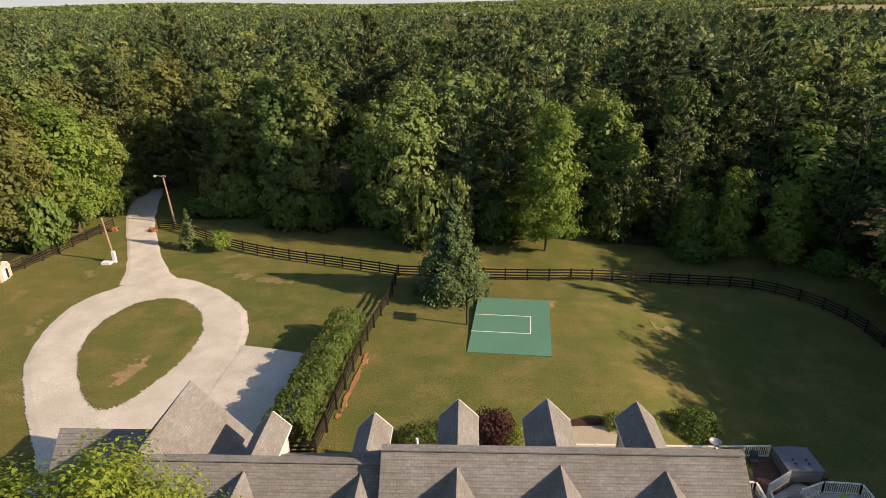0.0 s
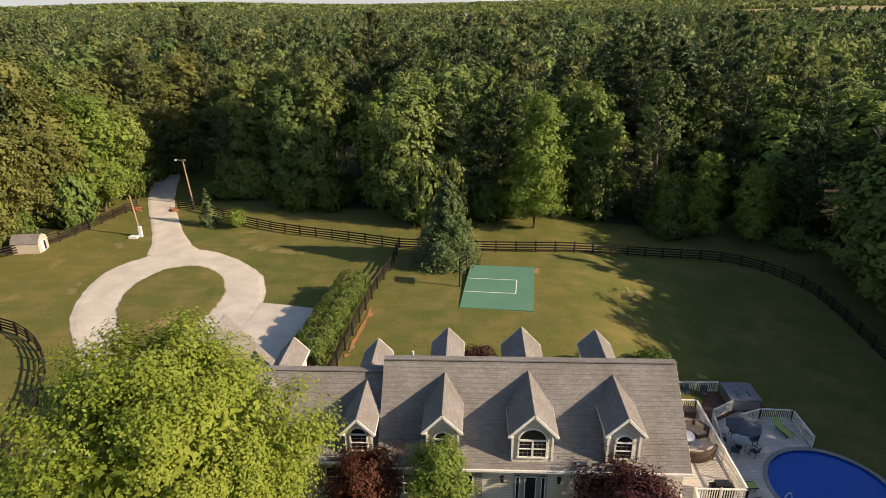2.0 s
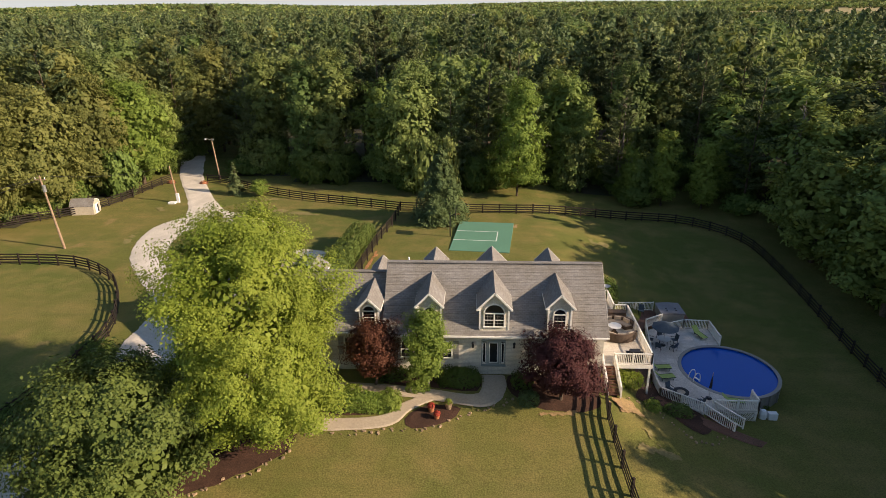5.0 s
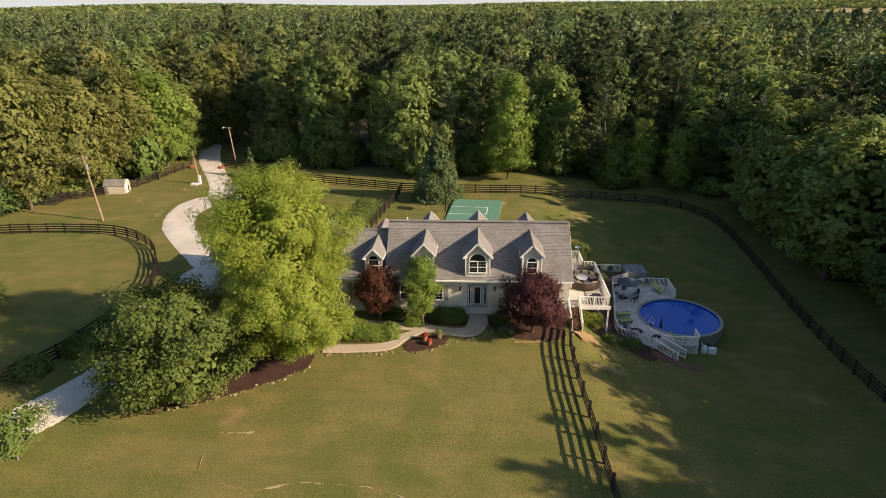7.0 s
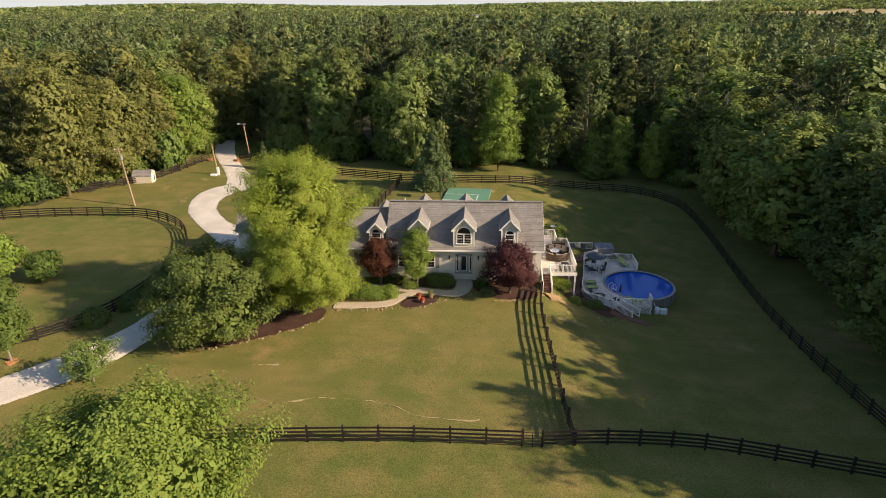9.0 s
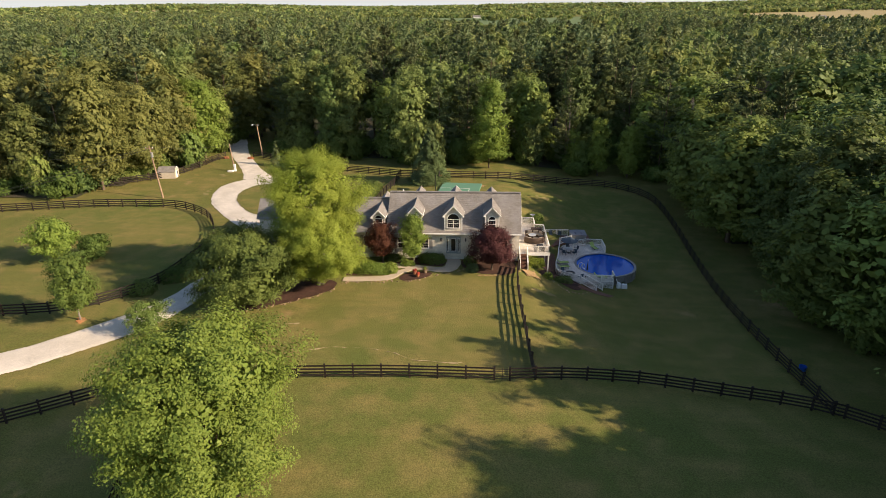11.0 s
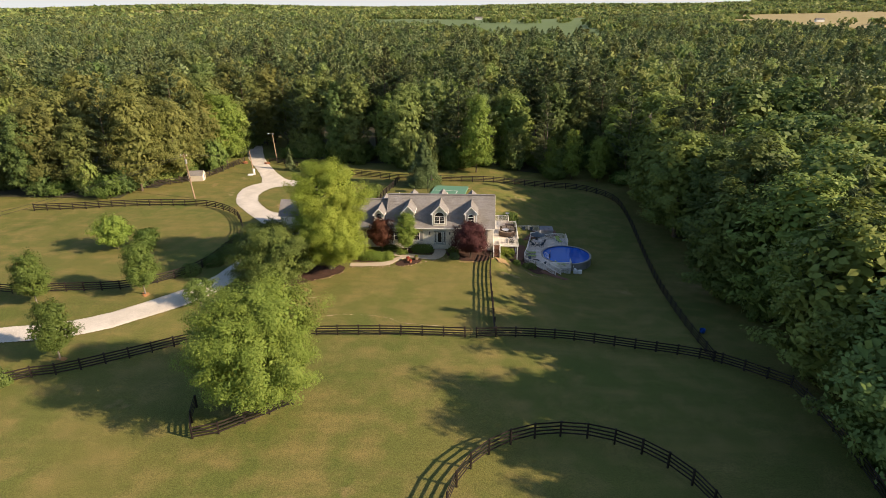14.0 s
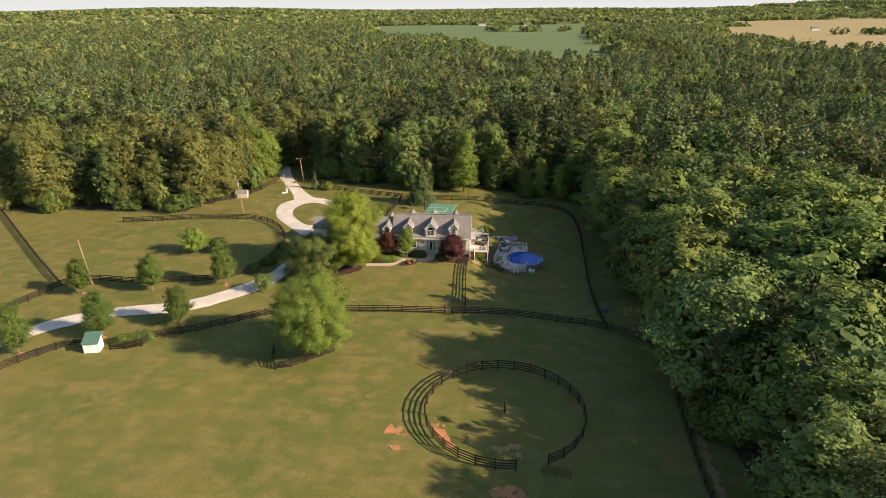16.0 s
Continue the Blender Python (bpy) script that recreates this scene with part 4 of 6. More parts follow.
def railing(parent, pts, h=0.95, mat=None, step=0.14, solid=0.0):
    """White railing along 3D points: posts, two rails, balusters."""
    mat = mat or M_WHITEWOOD
    for a, b in zip(pts, pts[1:]):
        a, b = Vector(a), Vector(b)
        ln = (b - a).length
        n = max(1, round(ln / 1.8))
        up = Vector((0, 0, h))
        part("rail", Build().beam(a + up, b + up, 0.12, 0.05), mat, parent)
        part("rail", Build().beam(a + Vector((0, 0, 0.1)), b + Vector((0, 0, 0.1)), 0.05, 0.08), mat, parent)
        for i in range(n + 1):
            p = a.lerp(b, i / n)
            part("post", Build().box((p.x, p.y, p.z + h / 2 + 0.03), (0.1, 0.1, h + 0.1)), mat, parent)
        m = max(2, int(ln / step))
        for i in range(1, m):
            p = a.lerp(b, i / m)
            part("baluster", BALUSTER, None, parent, at=Matrix.Translation((p.x, p.y, p.z + h / 2)) @ Matrix.Diagonal((1, 1, h - 0.06, 1)))


def slab(b, outline, z0, z1):
    b.quad(*[(x, y, z1) for x, y in outline], uv=[(x, y) for x, y in outline])
    for p, q in zip(outline, outline[1:] + outline[:1]):
        b.quad((*p, z0), (*q, z0), (*q, z1), (*p, z1))
    return b


deck = thing("upper_deck", (0, 0, 0), "white painted raised wooden deck with railings beside the house", "deck")
part("floor", slab(Build(), [(9.37, 0.5), (13.4, 0.5), (13.4, 9.0), (12.2, 9.0), (12.2, 12.0), (3.2, 12.0), (3.2, 8.52), (9.37, 8.52)], -0.32, -0.15), M_DECKFLOOR, deck, "pale deck boards")
part("rim_joist", Build().beam((9.4, 0.46, -0.3), (13.45, 0.46, -0.3), 0.05, 0.34).beam((13.44, 0.5, -0.3), (13.44, 9.0, -0.3), 0.05, 0.34), M_WHITEWOOD, deck)
railing(deck, [(10.4, 0.55, -0.15), (13.35, 0.55, -0.15), (13.35, 8.95, -0.15), (12.15, 8.95, -0.15), (12.15, 11.95, -0.15), (7.2, 11.95, -0.15)])
railing(deck, [(6.0, 11.95, -0.15), (3.25, 11.95, -0.15), (3.25, 8.7, -0.15)])
for x, y in ((10.4, 0.7), (13.3, 0.7), (13.3, 4.8), (13.3, 8.9), (12.1, 11.8), (7.5, 11.8), (3.4, 11.8), (10.4, 8.8)):
    part("support_post", Build().box((x, y, (ground_z(x, y) - 0.32) / 2 - 0.1), (0.16, 0.16, -0.32 - ground_z(x, y) + 0.2)), M_WHITEWOOD, deck)
st = thing("deck_stairs", (0, 0, 0), "brown wooden stairs with white stringers down to the lawn", "stairs")
_n, _z0, _z1 = 11, -0.15, ground_z(10.0, -2.3)
for i in range(_n):
    f = (i + 1) / (_n + 1)
    part("tread", Build().box((9.95, 0.45 - 2.6 * f, _z0 + (_z1 - _z0) * f), (0.92, 0.27, 0.05)), M_BROWNDECK, st)
    part("riser", Build().box((9.95, 0.45 - 2.6 * f + 0.13, _z0 + (_z1 - _z0) * f - 0.09), (0.90, 0.03, 0.16)), M_BROWNDECK, st)
for x in (9.46, 10.44):
    part("stringer", Build().beam((x, 0.5, _z0 - 0.1), (x, -2.2, _z1 + 0.05), 0.05, 0.3), M_WHITEWOOD, st)
    railing(st, [(x, 0.5, _z0), (x, -2.2, _z1)], 0.9)

PX, PY, PR, PZ = 21.8, 5.5, 4.2, -3.77
pool = thing("above_ground_pool", (PX, PY, PZ), "round above-ground pool with blue liner and grey rim", "swimming pool")
GZ = ground_z(PX, PY) - PZ - 0.3
part("shell", Build().lathe((0, 0, 0), [(PR - 0.1, GZ - 0.2), (PR - 0.1, 0), (PR - 0.2, 0), (PR - 0.2, GZ - 0.2)], 64), M_POOLWALL, pool)
part("rim", Build().lathe((0, 0, 0), [(PR, -0.05), (PR, 0.03), (PR - 0.3, 0.03), (PR - 0.3, -0.05), (PR, -0.05)], 64), M_POOLWALL, pool, "grey steel top rail")
part("liner", Build().lathe((0, 0, 0), [(PR - 0.21, -0.02), (PR - 0.22, GZ + 0.15), (0.01, GZ + 0.10)], 64), M_LINER, pool, "blue vinyl liner")
for i in range(18):
    a = i * math.tau / 18
    part("upright", Build().box((0, 0, 0), (0.14, 0.2, 0.2), m=Matrix.Rotation(a, 4, "Z") @ Matrix.Translation((PR - 0.06, 0, GZ / 2)) @ Matrix.Diagonal((1, 1, -GZ / 0.2, 1))), M_POOLWALL, pool)


def water_material():
    m = bpy.data.materials.new("pool water")
    m.use_nodes = True
    nt = m.node_tree
    b = nt.nodes["Principled BSDF"]
    b.inputs["Base Color"].default_value = (0.008, 0.105, 0.56, 1)
    b.inputs["Roughness"].default_value, b.inputs["IOR"].default_value = 0.04, 1.33
    b.inputs["Transmission Weight"].default_value = 0.25
    n, bp, g = nt.nodes.new("ShaderNodeTexNoise"), nt.nodes.new("ShaderNodeBump"), nt.nodes.new("ShaderNodeNewGeometry")
    n.inputs["Scale"].default_value, n.inputs["Detail"].default_value = 2.0, 4
    bp.inputs["Strength"].default_value, bp.inputs["Distance"].default_value = 0.12, 0.02
    nt.links.new(g.outputs["Position"], n.inputs["Vector"])
    nt.links.new(n.outputs["Fac"], bp.inputs["Height"]), nt.links.new(bp.outputs[0], b.inputs["Normal"])
    return m


part("water", Build().quad(*[((PR - 0.22) * math.cos(i * math.tau / 64), (PR - 0.22) * math.sin(i * math.tau / 64), -0.14) for i in range(64)]), water_material(), pool, "clear blue water")

pd = thing("pool_deck", (0, 0, 0), "grey board pool deck with white railings and lattice skirt", "deck")
_arc = [(PX + (PR + 0.02) * math.cos(radians(a)), PY + (PR + 0.02) * math.sin(radians(a))) for a in range(90, 271, 9)]
_out = [(22.6, 9.75), (22.6, 12.8), (20.2, 12.95), (19.1, 14.0), (16.3, 12.2), (15.3, 6.2), (14.7, 3.6), (14.65, 1.4), (17.5, -0.65), (18.0, -0.2), (21.9, -0.25), (21.9, 1.25)]
_floor = Build()
_ol = _arc + [(PX, 1.2)]
_left = [(20.2, 12.95), (19.1, 14.0), (17.7, 13.1), (16.3, 12.2), (15.8, 9.2), (15.3, 6.2), (15.0, 4.9), (14.7, 3.6), (14.65, 2.5), (14.65, 1.4), (15.6, 0.7), (16.5, 0.02), (17.5, -0.65), (18.0, -0.2), (19.3, -0.22), (20.5, -0.23), (21.9, -0.25)]
_left = [(22.6, 12.8), (21.4, 12.88)] + _left
_arc2 = [(22.6, 9.72)] + _arc[1:-1] + [(21.9, 1.28)]
_m = len(_left) - 1
for i in range(_m):
    j0, j1 = round(i * (len(_arc2) - 1) / _m), round((i + 1) * (len(_arc2) - 1) / _m)
    p = [_left[i], _left[i + 1]] + [_arc2[k] for k in range(j1, j0 - 1, -1)]
    _floor.quad(*[(x, y, PZ + 0.0) for x, y in p], uv=[(x, y) for x, y in p])
for p, q in zip(_left, _left[1:]):
    _floor.quad((*p, PZ - 0.2), (*q, PZ - 0.2), (*q, PZ), (*p, PZ))
part("floor", _floor, M_GREYDECK, pd, "weathered grey deck boards")
_z = PZ
railing(pd, [(22.6, 9.75, _z), (22.6, 12.8, _z), (20.2, 12.95, _z)])
railing(pd, [(20.2, 12.95, _z), (18.4, 12.2, _z)])
railing(pd, [(16.3, 12.2, _z), (15.3, 6.2, _z), (14.7, 3.6, _z), (14.65, 1.4, _z), (17.5, -0.65, _z)])
railing(pd, [(18.6, -0.22, _z), (21.9, -0.25, _z), (21.9, 1.2, _z)])
_lat = Build()
for k in range(34):
    for s in (-1, 1):
        x0 = 17.6 + k * 0.13
        z0, z1 = (PZ - 1.25, PZ - 0.1) if s > 0 else (PZ - 0.1, PZ - 1.25)
        if x0 + 0.6 < 22.3:
            _lat.beam((min(x0, 21.9), -0.27 - 0.01 * s, z0), (min(x0 + 0.6, 21.9), -0.27 - 0.01 * s, z1), 0.01, 0.035)
part("lattice", _lat, M_WHITEWOOD, pd, "white lattice skirt")
for x, y in ((14.7, 1.4), (15.0, 5.0), (17.5, -0.6), (21.8, -0.2), (22.5, 12.7), (19.1, 13.9), (16.4, 12.1)):
    g = ground_z(x, y)
    part("support_post", Build().box((x, y, (g + PZ) / 2 - 0.1), (0.12, 0.12, PZ - g + 0.1)), M_WHITEWOOD, pd)
ps = thing("pool_stairs", (0, 0, 0), "brown stairs with white railing down from the pool deck", "stairs")
_g = ground_z(19.6, -2.3)
for i in range(6):
    f = (i + 1) / 7
    part("tread", Build().box((17.75 + 1.9 * f, -0.5 - 1.7 * f, PZ + (_g - PZ) * f), (0.3, 1.0, 0.05), turn=radians(-42)), M_BROWNDECK, ps)
railing(ps, [(18.3, -0.25, PZ), (20.1, -1.9, _g)], 0.9)
railing(ps, [(17.5, -0.7, PZ), (19.2, -2.5, _g)], 0.9)

# brown paved walk between house, decks and bed
strip("pavement_brown", [(9.8, 8.3), (12.4, 5), (13.0, 1.5), (15.2, -1.2), (18.0, -3.2), (20.5, -4.2)], [(15.2, 9), (14.9, 5), (14.5, 1.2), (17.0, -0.9), (19.4, -2.2), (21.4, -3.3)], 0.10, M_BROWNDECK, "dark brown boards and mulch below the decks", "walkway", rough_edge=0.2)

# tub platform
tp = thing("tub_platform", (0, 0, 0), "brown deck platform with white railing by the hot tub", "deck")
part("floor", slab(Build(), [(14.2, 10.5), (16.3, 12.2), (19.1, 13.9), (21.2, 14.0), (21.2, 16.4), (14.2, 16.2)], -3.7, -3.45), M_BROWNDECK, tp, "brown stained boards")
railing(tp, [(14.4, 15.9, -3.45), (18.0, 16.0, -3.45)])
railing(tp, [(16.3, 12.3, -3.45), (18.2, 13.5, -3.45)])
for x, y in ((14.4, 16.0), (21, 16.2), (18, 16.1), (14.4, 10.8)):
    part("support_post", Build().box((x, y, (ground_z(x, y) - 3.7) / 2), (0.12, 0.12, -3.7 - ground_z(x, y) + 0.2)), M_WHITEWOOD, tp)
tub = thing("hot_tub", (19.3, 14.7, -3.45), "square hot tub under a folding grey vinyl cover", "hot tub")
part("cabinet", Build().box((0, 0, 0.42), (2.25, 2.25, 0.84)), M_POOLWALL, tub)
for s in (-1, 1):
    b = Build()
    b.quad((s * 0.01, -1.2, 1.06), (s * 1.2, -1.2, 0.98), (s * 1.2, 1.2, 0.98), (s * 0.01, 1.2, 1.06))
    b.box((s * 0.605, 0, 0.92), (1.17, 2.38, 0.11))
    c = part("cover_half", b, M_TUB, tub, "grey vinyl cover panel")
    for y in (-0.55, -0.15):
        part("strap", Build().box((s * 0.45, y, 1.045), (0.16, 0.12, 0.03)), M_BLACK, c)

# ---- garden trees ----
tree("river_birch", -14.9, -7.8, "tall bright yellow-green river birch before the garage", L_LIME, M_GREYBARK, lambda g: spray_points(17.1, 6.4, 0.2, 170000, g, 420, 0.14, 1.7, 0.22, 0.08), 0.078, (15, 0.3, 2, 3.5, {"limbs": 12, "multi": 3}), 11)
tree("dogwood", -22.0, -12.9, "broad dark green low-branched tree by the lane", L_HEDGE, M_BARK, lambda g: spray_points(9.6, 5.6, 0.0, 60000, g, 220, 0.17, 2.6, 0, 0.10), 0.108, (7, 0.22, 1, 3), 12)
tree("maple_tree", -8.3, -1.7, "bronze-leaved japanese maple against the house front", L_RUST, M_BARK, lambda g: spray_points(6.0, 2.5, 1.0, 14000, g, 90, 0.22, 1.2), 0.07, (4.5, 0.12, 1, 1.6), 13)
tree("young_tree", -4.2, -2.1, "slim fresh green tree before the house front", L_MID, M_GREYBARK, lambda g: spray_points(7.3, 1.9, 0.9, 13000, g, 80, 0.26, 1.2), 0.075, (6.2, 0.09, 1, 1.2), 14)
tree("maple_tree", 5.8, -3.0, "round deep purple maple before the house front", L_RED, M_BARK, lambda g: spray_points(6.1, 3.2, 0.7, 26000, g, 130, 0.2, 1.4), 0.072, (4.5, 0.14, 1, 2), 15)
tree("field_tree", -13.8, -41.1, "spreading bright green tree in the fenced field corner", L_MID, M_BARK, lambda g: spray_points(14.3, 6.7, 0.8, 120000, g, 300, 0.155, 1.5, 0.0, 0.08), 0.09, (12, 0.3, 2, 3.5, {"limbs": 10, "multi": 2}), 16)
tree("spruce", -5.2, 37.0, "dense conical blue-grey spruce beside the court", L_SPRUCE, M_BARK, lambda g: conifer_points(10.6, 4.7, 0.0, 52000, g, 40, 0.26), 0.14, (9.5, 0.16, 1, 0.5), 17)
_row = [(-60.3, -45.1, 9.4, 2.7), (-50.1, -39.4, 8.9, 2.4), (-39.2, -34.5, 7.6, 2.1), (-63.5, -24.3, 7.6, 2.3), (-50.8, -22.2, 7.7, 2.5), (-38.0, -18.6, 8.4, 2.6)]
for i, (x, y, h, r) in enumerate(_row):
    tree("pear_tree", x, y, "neat oval dark green tree along the lane", L_DARK, M_GREYBARK, lambda g: spray_points(h, r * 1.08, 0.8, 15000, g, 120, 0.24, 1.3, 0.3), 0.085, (h * 0.8, 0.10, 1, 1.0), 30 + i, group="trees lining the lane")
    b = sheet("mulch_ring", [(x + 0.95 * math.cos(a), y + 0.95 * math.sin(a)) for a in (0, 1.05, 2.1, 3.14, 4.2, 5.25)], 0.085, M_DIRT, "bare reddish soil ring round a young tree", "soil", 0.15, rings=3)
tree("paddock_tree", -51.5, -2.4, "rounded green tree in the west paddock", L_MID, M_BARK, lambda g: spray_points(6.2, 3.2, 0.4, 9000, g, 70, 0.24, 1.3), 0.12, (4.5, 0.15, 1, 2), 40)
tree("bush", -46.8, -1.6, "dark green bush beside the paddock tree", L_DARK, M_BARK, lambda g: spray_points(3.6, 2.3, 0.1, 5000, g, 50, 0.26, 1.5), 0.11, (2, 0.08, 0.5, 1), 41, "shrub")
tree("small_tree", -29.3, -20.8, "thin grey-green small tree at the lane edge", L_HEDGE, M_GREYBARK, lambda g: spray_points(4.4, 2.4, 0.5, 4500, g, 50, 0.26, 1.2, 0, 0.05), 0.09, (3.4, 0.07, 0.6, 1.2), 42)
tree("small_conifer", -39.2, 50.9, "small green conifer by the gate lane", L_PINE, M_BARK, lambda g: conifer_points(5.4, 1.7, 0.3, 2500, g, 14, 0.3), 0.16, (4.5, 0.08, 1, 0.3), 43)
tree("bush", -35.0, 49.9, "rounded light green bush by the fence", L_MID, M_BARK, lambda g: spray_points(2.9, 1.6, 0.1, 3000, g, 40, 0.3, 1.5), 0.09, (1.5, 0.06, 0.4, 0.6), 44, "shrub")


def shrub(x, y, rx, ry, h, mat, label, seed, n=900, size=0.07, name="shrub", z=None, turn=0.0):
    """A clipped or loose shrub: leaves over a squat, uneven dome."""
    g = np.random.default_rng(seed)
    t = thing(name, pose(x, y, ground_z(x, y) if z is None else z, 0, 0, turn), label, "shrub")
    d = g.normal(size=(n, 3))
    d[:, 2] = np.abs(d[:, 2])
    d /= np.linalg.norm(d, axis=1, keepdims=True)
    k = (np.abs(d[:, :1]) ** 4 + np.abs(d[:, 1:2]) ** 4 + np.abs(d[:, 2:]) ** 4) ** -0.25
    lump = 1 + 0.10 * np.sin(7 * d[:, :1] + seed) * np.cos(6 * d[:, 1:2])
    c = d * (0.4 + 0.6 * k) * g.uniform(0.75, 1.04, (n, 1)) * lump * np.array([rx, ry, h])
    part("stems", Build().tube((0, 0, -0.1), (0, 0, h * 0.6), 0.05, 0.02, 6), M_BARK, t)
    part("foliage", leaves_mesh("foliage", c, d + g.normal(size=(n, 3)) * 0.5, size * g.uniform(0.6, 1.4, n), g, mat), None, t)
    return t


# hedge along the parking bay
_g = np.random.default_rng(77)
hedge = thing("hedge", (0, 0, 0), "tall dense green hedge beside the gravel parking bay", "hedge")
_n = 26000
_u, _a = _g.uniform(0, 1, _n), _g.uniform(0, math.pi, _n)
_w = 1.55 + 0.18 * np.sin(_u * 40)
_cx, _cy = -16.0 + (-14.6 + 16.0) * _u, 13.2 + (29.0 - 13.2) * _u
_k = _g.uniform(0.82, 1.04, _n)
_px = _cx + _w * _k * np.sign(np.cos(_a)) * np.abs(np.cos(_a)) ** 0.6
_pz = 2.3 * _k * np.sin(_a) ** 0.5 * (1 + 0.08 * np.sin(_u * 55 + 2 * _a))
_c = np.stack([_px, _cy + _g.normal(size=_n) * 0.1, np.array([ground_z(x, y) for x, y in zip(_cx, _cy)]) + _pz], 1)
part("foliage", leaves_mesh("foliage", _c, np.stack([np.cos(_a), np.zeros(_n), np.sin(_a)], 1) + _g.normal(size=(_n, 3)) * 0.5, 0.095 * _g.uniform(0.6, 1.4, _n), _g, L_HEDGE), None, hedge)
_st = Build()
for i in range(12):
    x, y = -16.0 + 1.4 * i / 11, 13.6 + 15 * i / 11
    _st.tube((x, y, ground_z(x, y) - 0.1), (x, y, ground_z(x, y) + 1.6), 0.06, 0.03, 6)
part("stems", _st, M_BARK, hedge)

# ---- woods ----
def forest_mesh(kind, seed, n, h, r, base, size, sprays=110):
    g = np.random.default_rng(seed)
    if kind == "pine":
        c, d, way = pine_points(h, r, base, n, g)
        cr = leaves_mesh("crown", c, d, size * g.uniform(0.6, 1.4, len(c)), g, L_PINE, 0.32, along=way)
    else:
        c, d, k = spray_points(h, r, base, n, g, sprays, 0.2, 1.6)
        cr = leaves_mesh("crown", c, d, size * k * g.uniform(0.6, 1.4, n), g, {"fresh": L_FRESH, "oak": L_OAK}.get(kind, L_WOOD))
    tk = trunk_build(h * 0.95, 0.22, base, r * 0.5, g).mesh("trunk")
    tk.materials.append(M_BARK)
    return cr, tk


NEAR = [forest_mesh("broad", 101, 12500, 21, 5.2, 0.5, 0.18), forest_mesh("broad", 102, 12500, 23.5, 4.4, 0.8, 0.18), forest_mesh("fresh", 103, 11000, 17, 4.4, 0.1, 0.17), forest_mesh("pine", 104, 9500, 25, 4.6, 4.0, 0.30), forest_mesh("pine", 105, 9000, 22, 4.2, 3.0, 0.29), forest_mesh("broad", 106, 12500, 19, 5.6, 0.2, 0.18), forest_mesh("oak", 107, 13000, 20, 5.8, 0.4, 0.18), forest_mesh("oak", 108, 13000, 22, 5.2, 0.4, 0.18)]
DEEP = [forest_mesh("broad", 111, 5000, 21, 5.4, 6, 0.25, 70), forest_mesh("broad", 112, 5000, 23.5, 5.0, 7, 0.25, 70), forest_mesh("fresh", 113, 4600, 18, 4.8, 5, 0.25, 70), forest_mesh("pine", 114, 5000, 26, 4.6, 8.0, 0.40), forest_mesh("pine", 115, 4800, 24, 4.2, 7, 0.40), forest_mesh("broad", 116, 5000, 20, 5.8, 5, 0.26, 70), forest_mesh("oak", 117, 5000, 21, 6.0, 5, 0.26, 70), forest_mesh("oak", 118, 5000, 23, 5.6, 5, 0.26, 70)]
EDGE_LABEL = ("tall broadleaf tree at the edge of the woods", "tall broadleaf tree with uneven crown in the woods", "leafy tree reaching to the ground at the wood edge", "tall white pine with layered boughs", "dark pine among the woodland trees", "broad-crowned green tree at the edge of the woods", "broad olive-green oak at the edge of the woods", "tall olive-green oak in the woods")


def wood_tree(x, y, k, s, turn, depth):
    cr, tk = (NEAR if depth == 1 else DEEP)[k]
    pine = k in (3, 4)
    w = s * (1.4 if x > 40 and not pine else 1)
    t = thing("pine_tree" if pine else "woodland_tree", pose(x, y, ground_z(x, y) - 0.1, 0, 0, turn) @ Matrix.Diagonal((w, w, s, 1)), EDGE_LABEL[k], "tree", "trees of the wood edge")
    part("trunk", tk, None, t), part("crown", cr, None, t)


def inside(x, y):
    """True where the woods stand."""
    north = 53.5 + 0.05 * abs(x) + 3 * math.sin(x * 0.21)
    if x < -20:
        north = 53.5 + (-20 - x) * 0.33
    if x > 38:
        north = 53.5 - (x - 38) * 3.0
    if x < -57:
        north = 50 - (-57 - x) * 2.4 if x > -70 else 25.5
    if -57 <= x < -47:
        north = 74
    east = 43.5 + 1.8 * math.sin(y * 0.17) - (2.0 if y < -30 else 0)
    return y > north or x > east


rng = random.Random(5)
spots = []
# a loose grid, kept where the woods are and near the clearing
for gx in range(-150, 130, 6):
    for gy in range(-150, 130, 6):
        x, y = gx + rng.uniform(-2.2, 2.2), gy + rng.uniform(-2.2, 2.2)
        if not inside(x, y):
            continue
        depth = 99
        for dx, dy in ((0, -8), (8, 0), (-8, 0), (0, 8), (-6, -6), (6, -6)):
            for k in range(1, 7 if x > 40 and y < 44 else 4):
                if not inside(x + dx * k, y + dy * k):
                    depth = min(depth, k)
        if depth < 99 and not (x > 48 and y < -120):
            spots.append((x, y, depth))
for x, y, depth in spots:
    if x > 40 and y < 40 and depth > 1 and rng.random() < 0.42:
        continue
    pine = rng.random() < ((0.7 if depth > 1 else 0.42) if y > 45 and -52 < x < 48 else 0.08)
    k = rng.choice((3, 4)) if pine else (2 if rng.random() < (0.65 if x > 40 else 0.25 if y > 45 else 0.45) else rng.choice((0, 1, 5)))
    if not pine and x < -48 and rng.random() < 0.7:
        k = rng.choice((6, 7))
    low = 0.78 if x > 40 and -48 < y < -36 and depth < 3 else 1.0
    wood_tree(x, y, k, low * rng.uniform(0.84, 1.12) * ((0.97 if y < -38 else 1.04) * {0: 0.98, 1: 0.88, 2: 1.18, 3: 0.84, 4: 0.94, 5: 1.05}[k] if x > 40 and y < 20 else 1.0), rng.uniform(0, 360), depth)
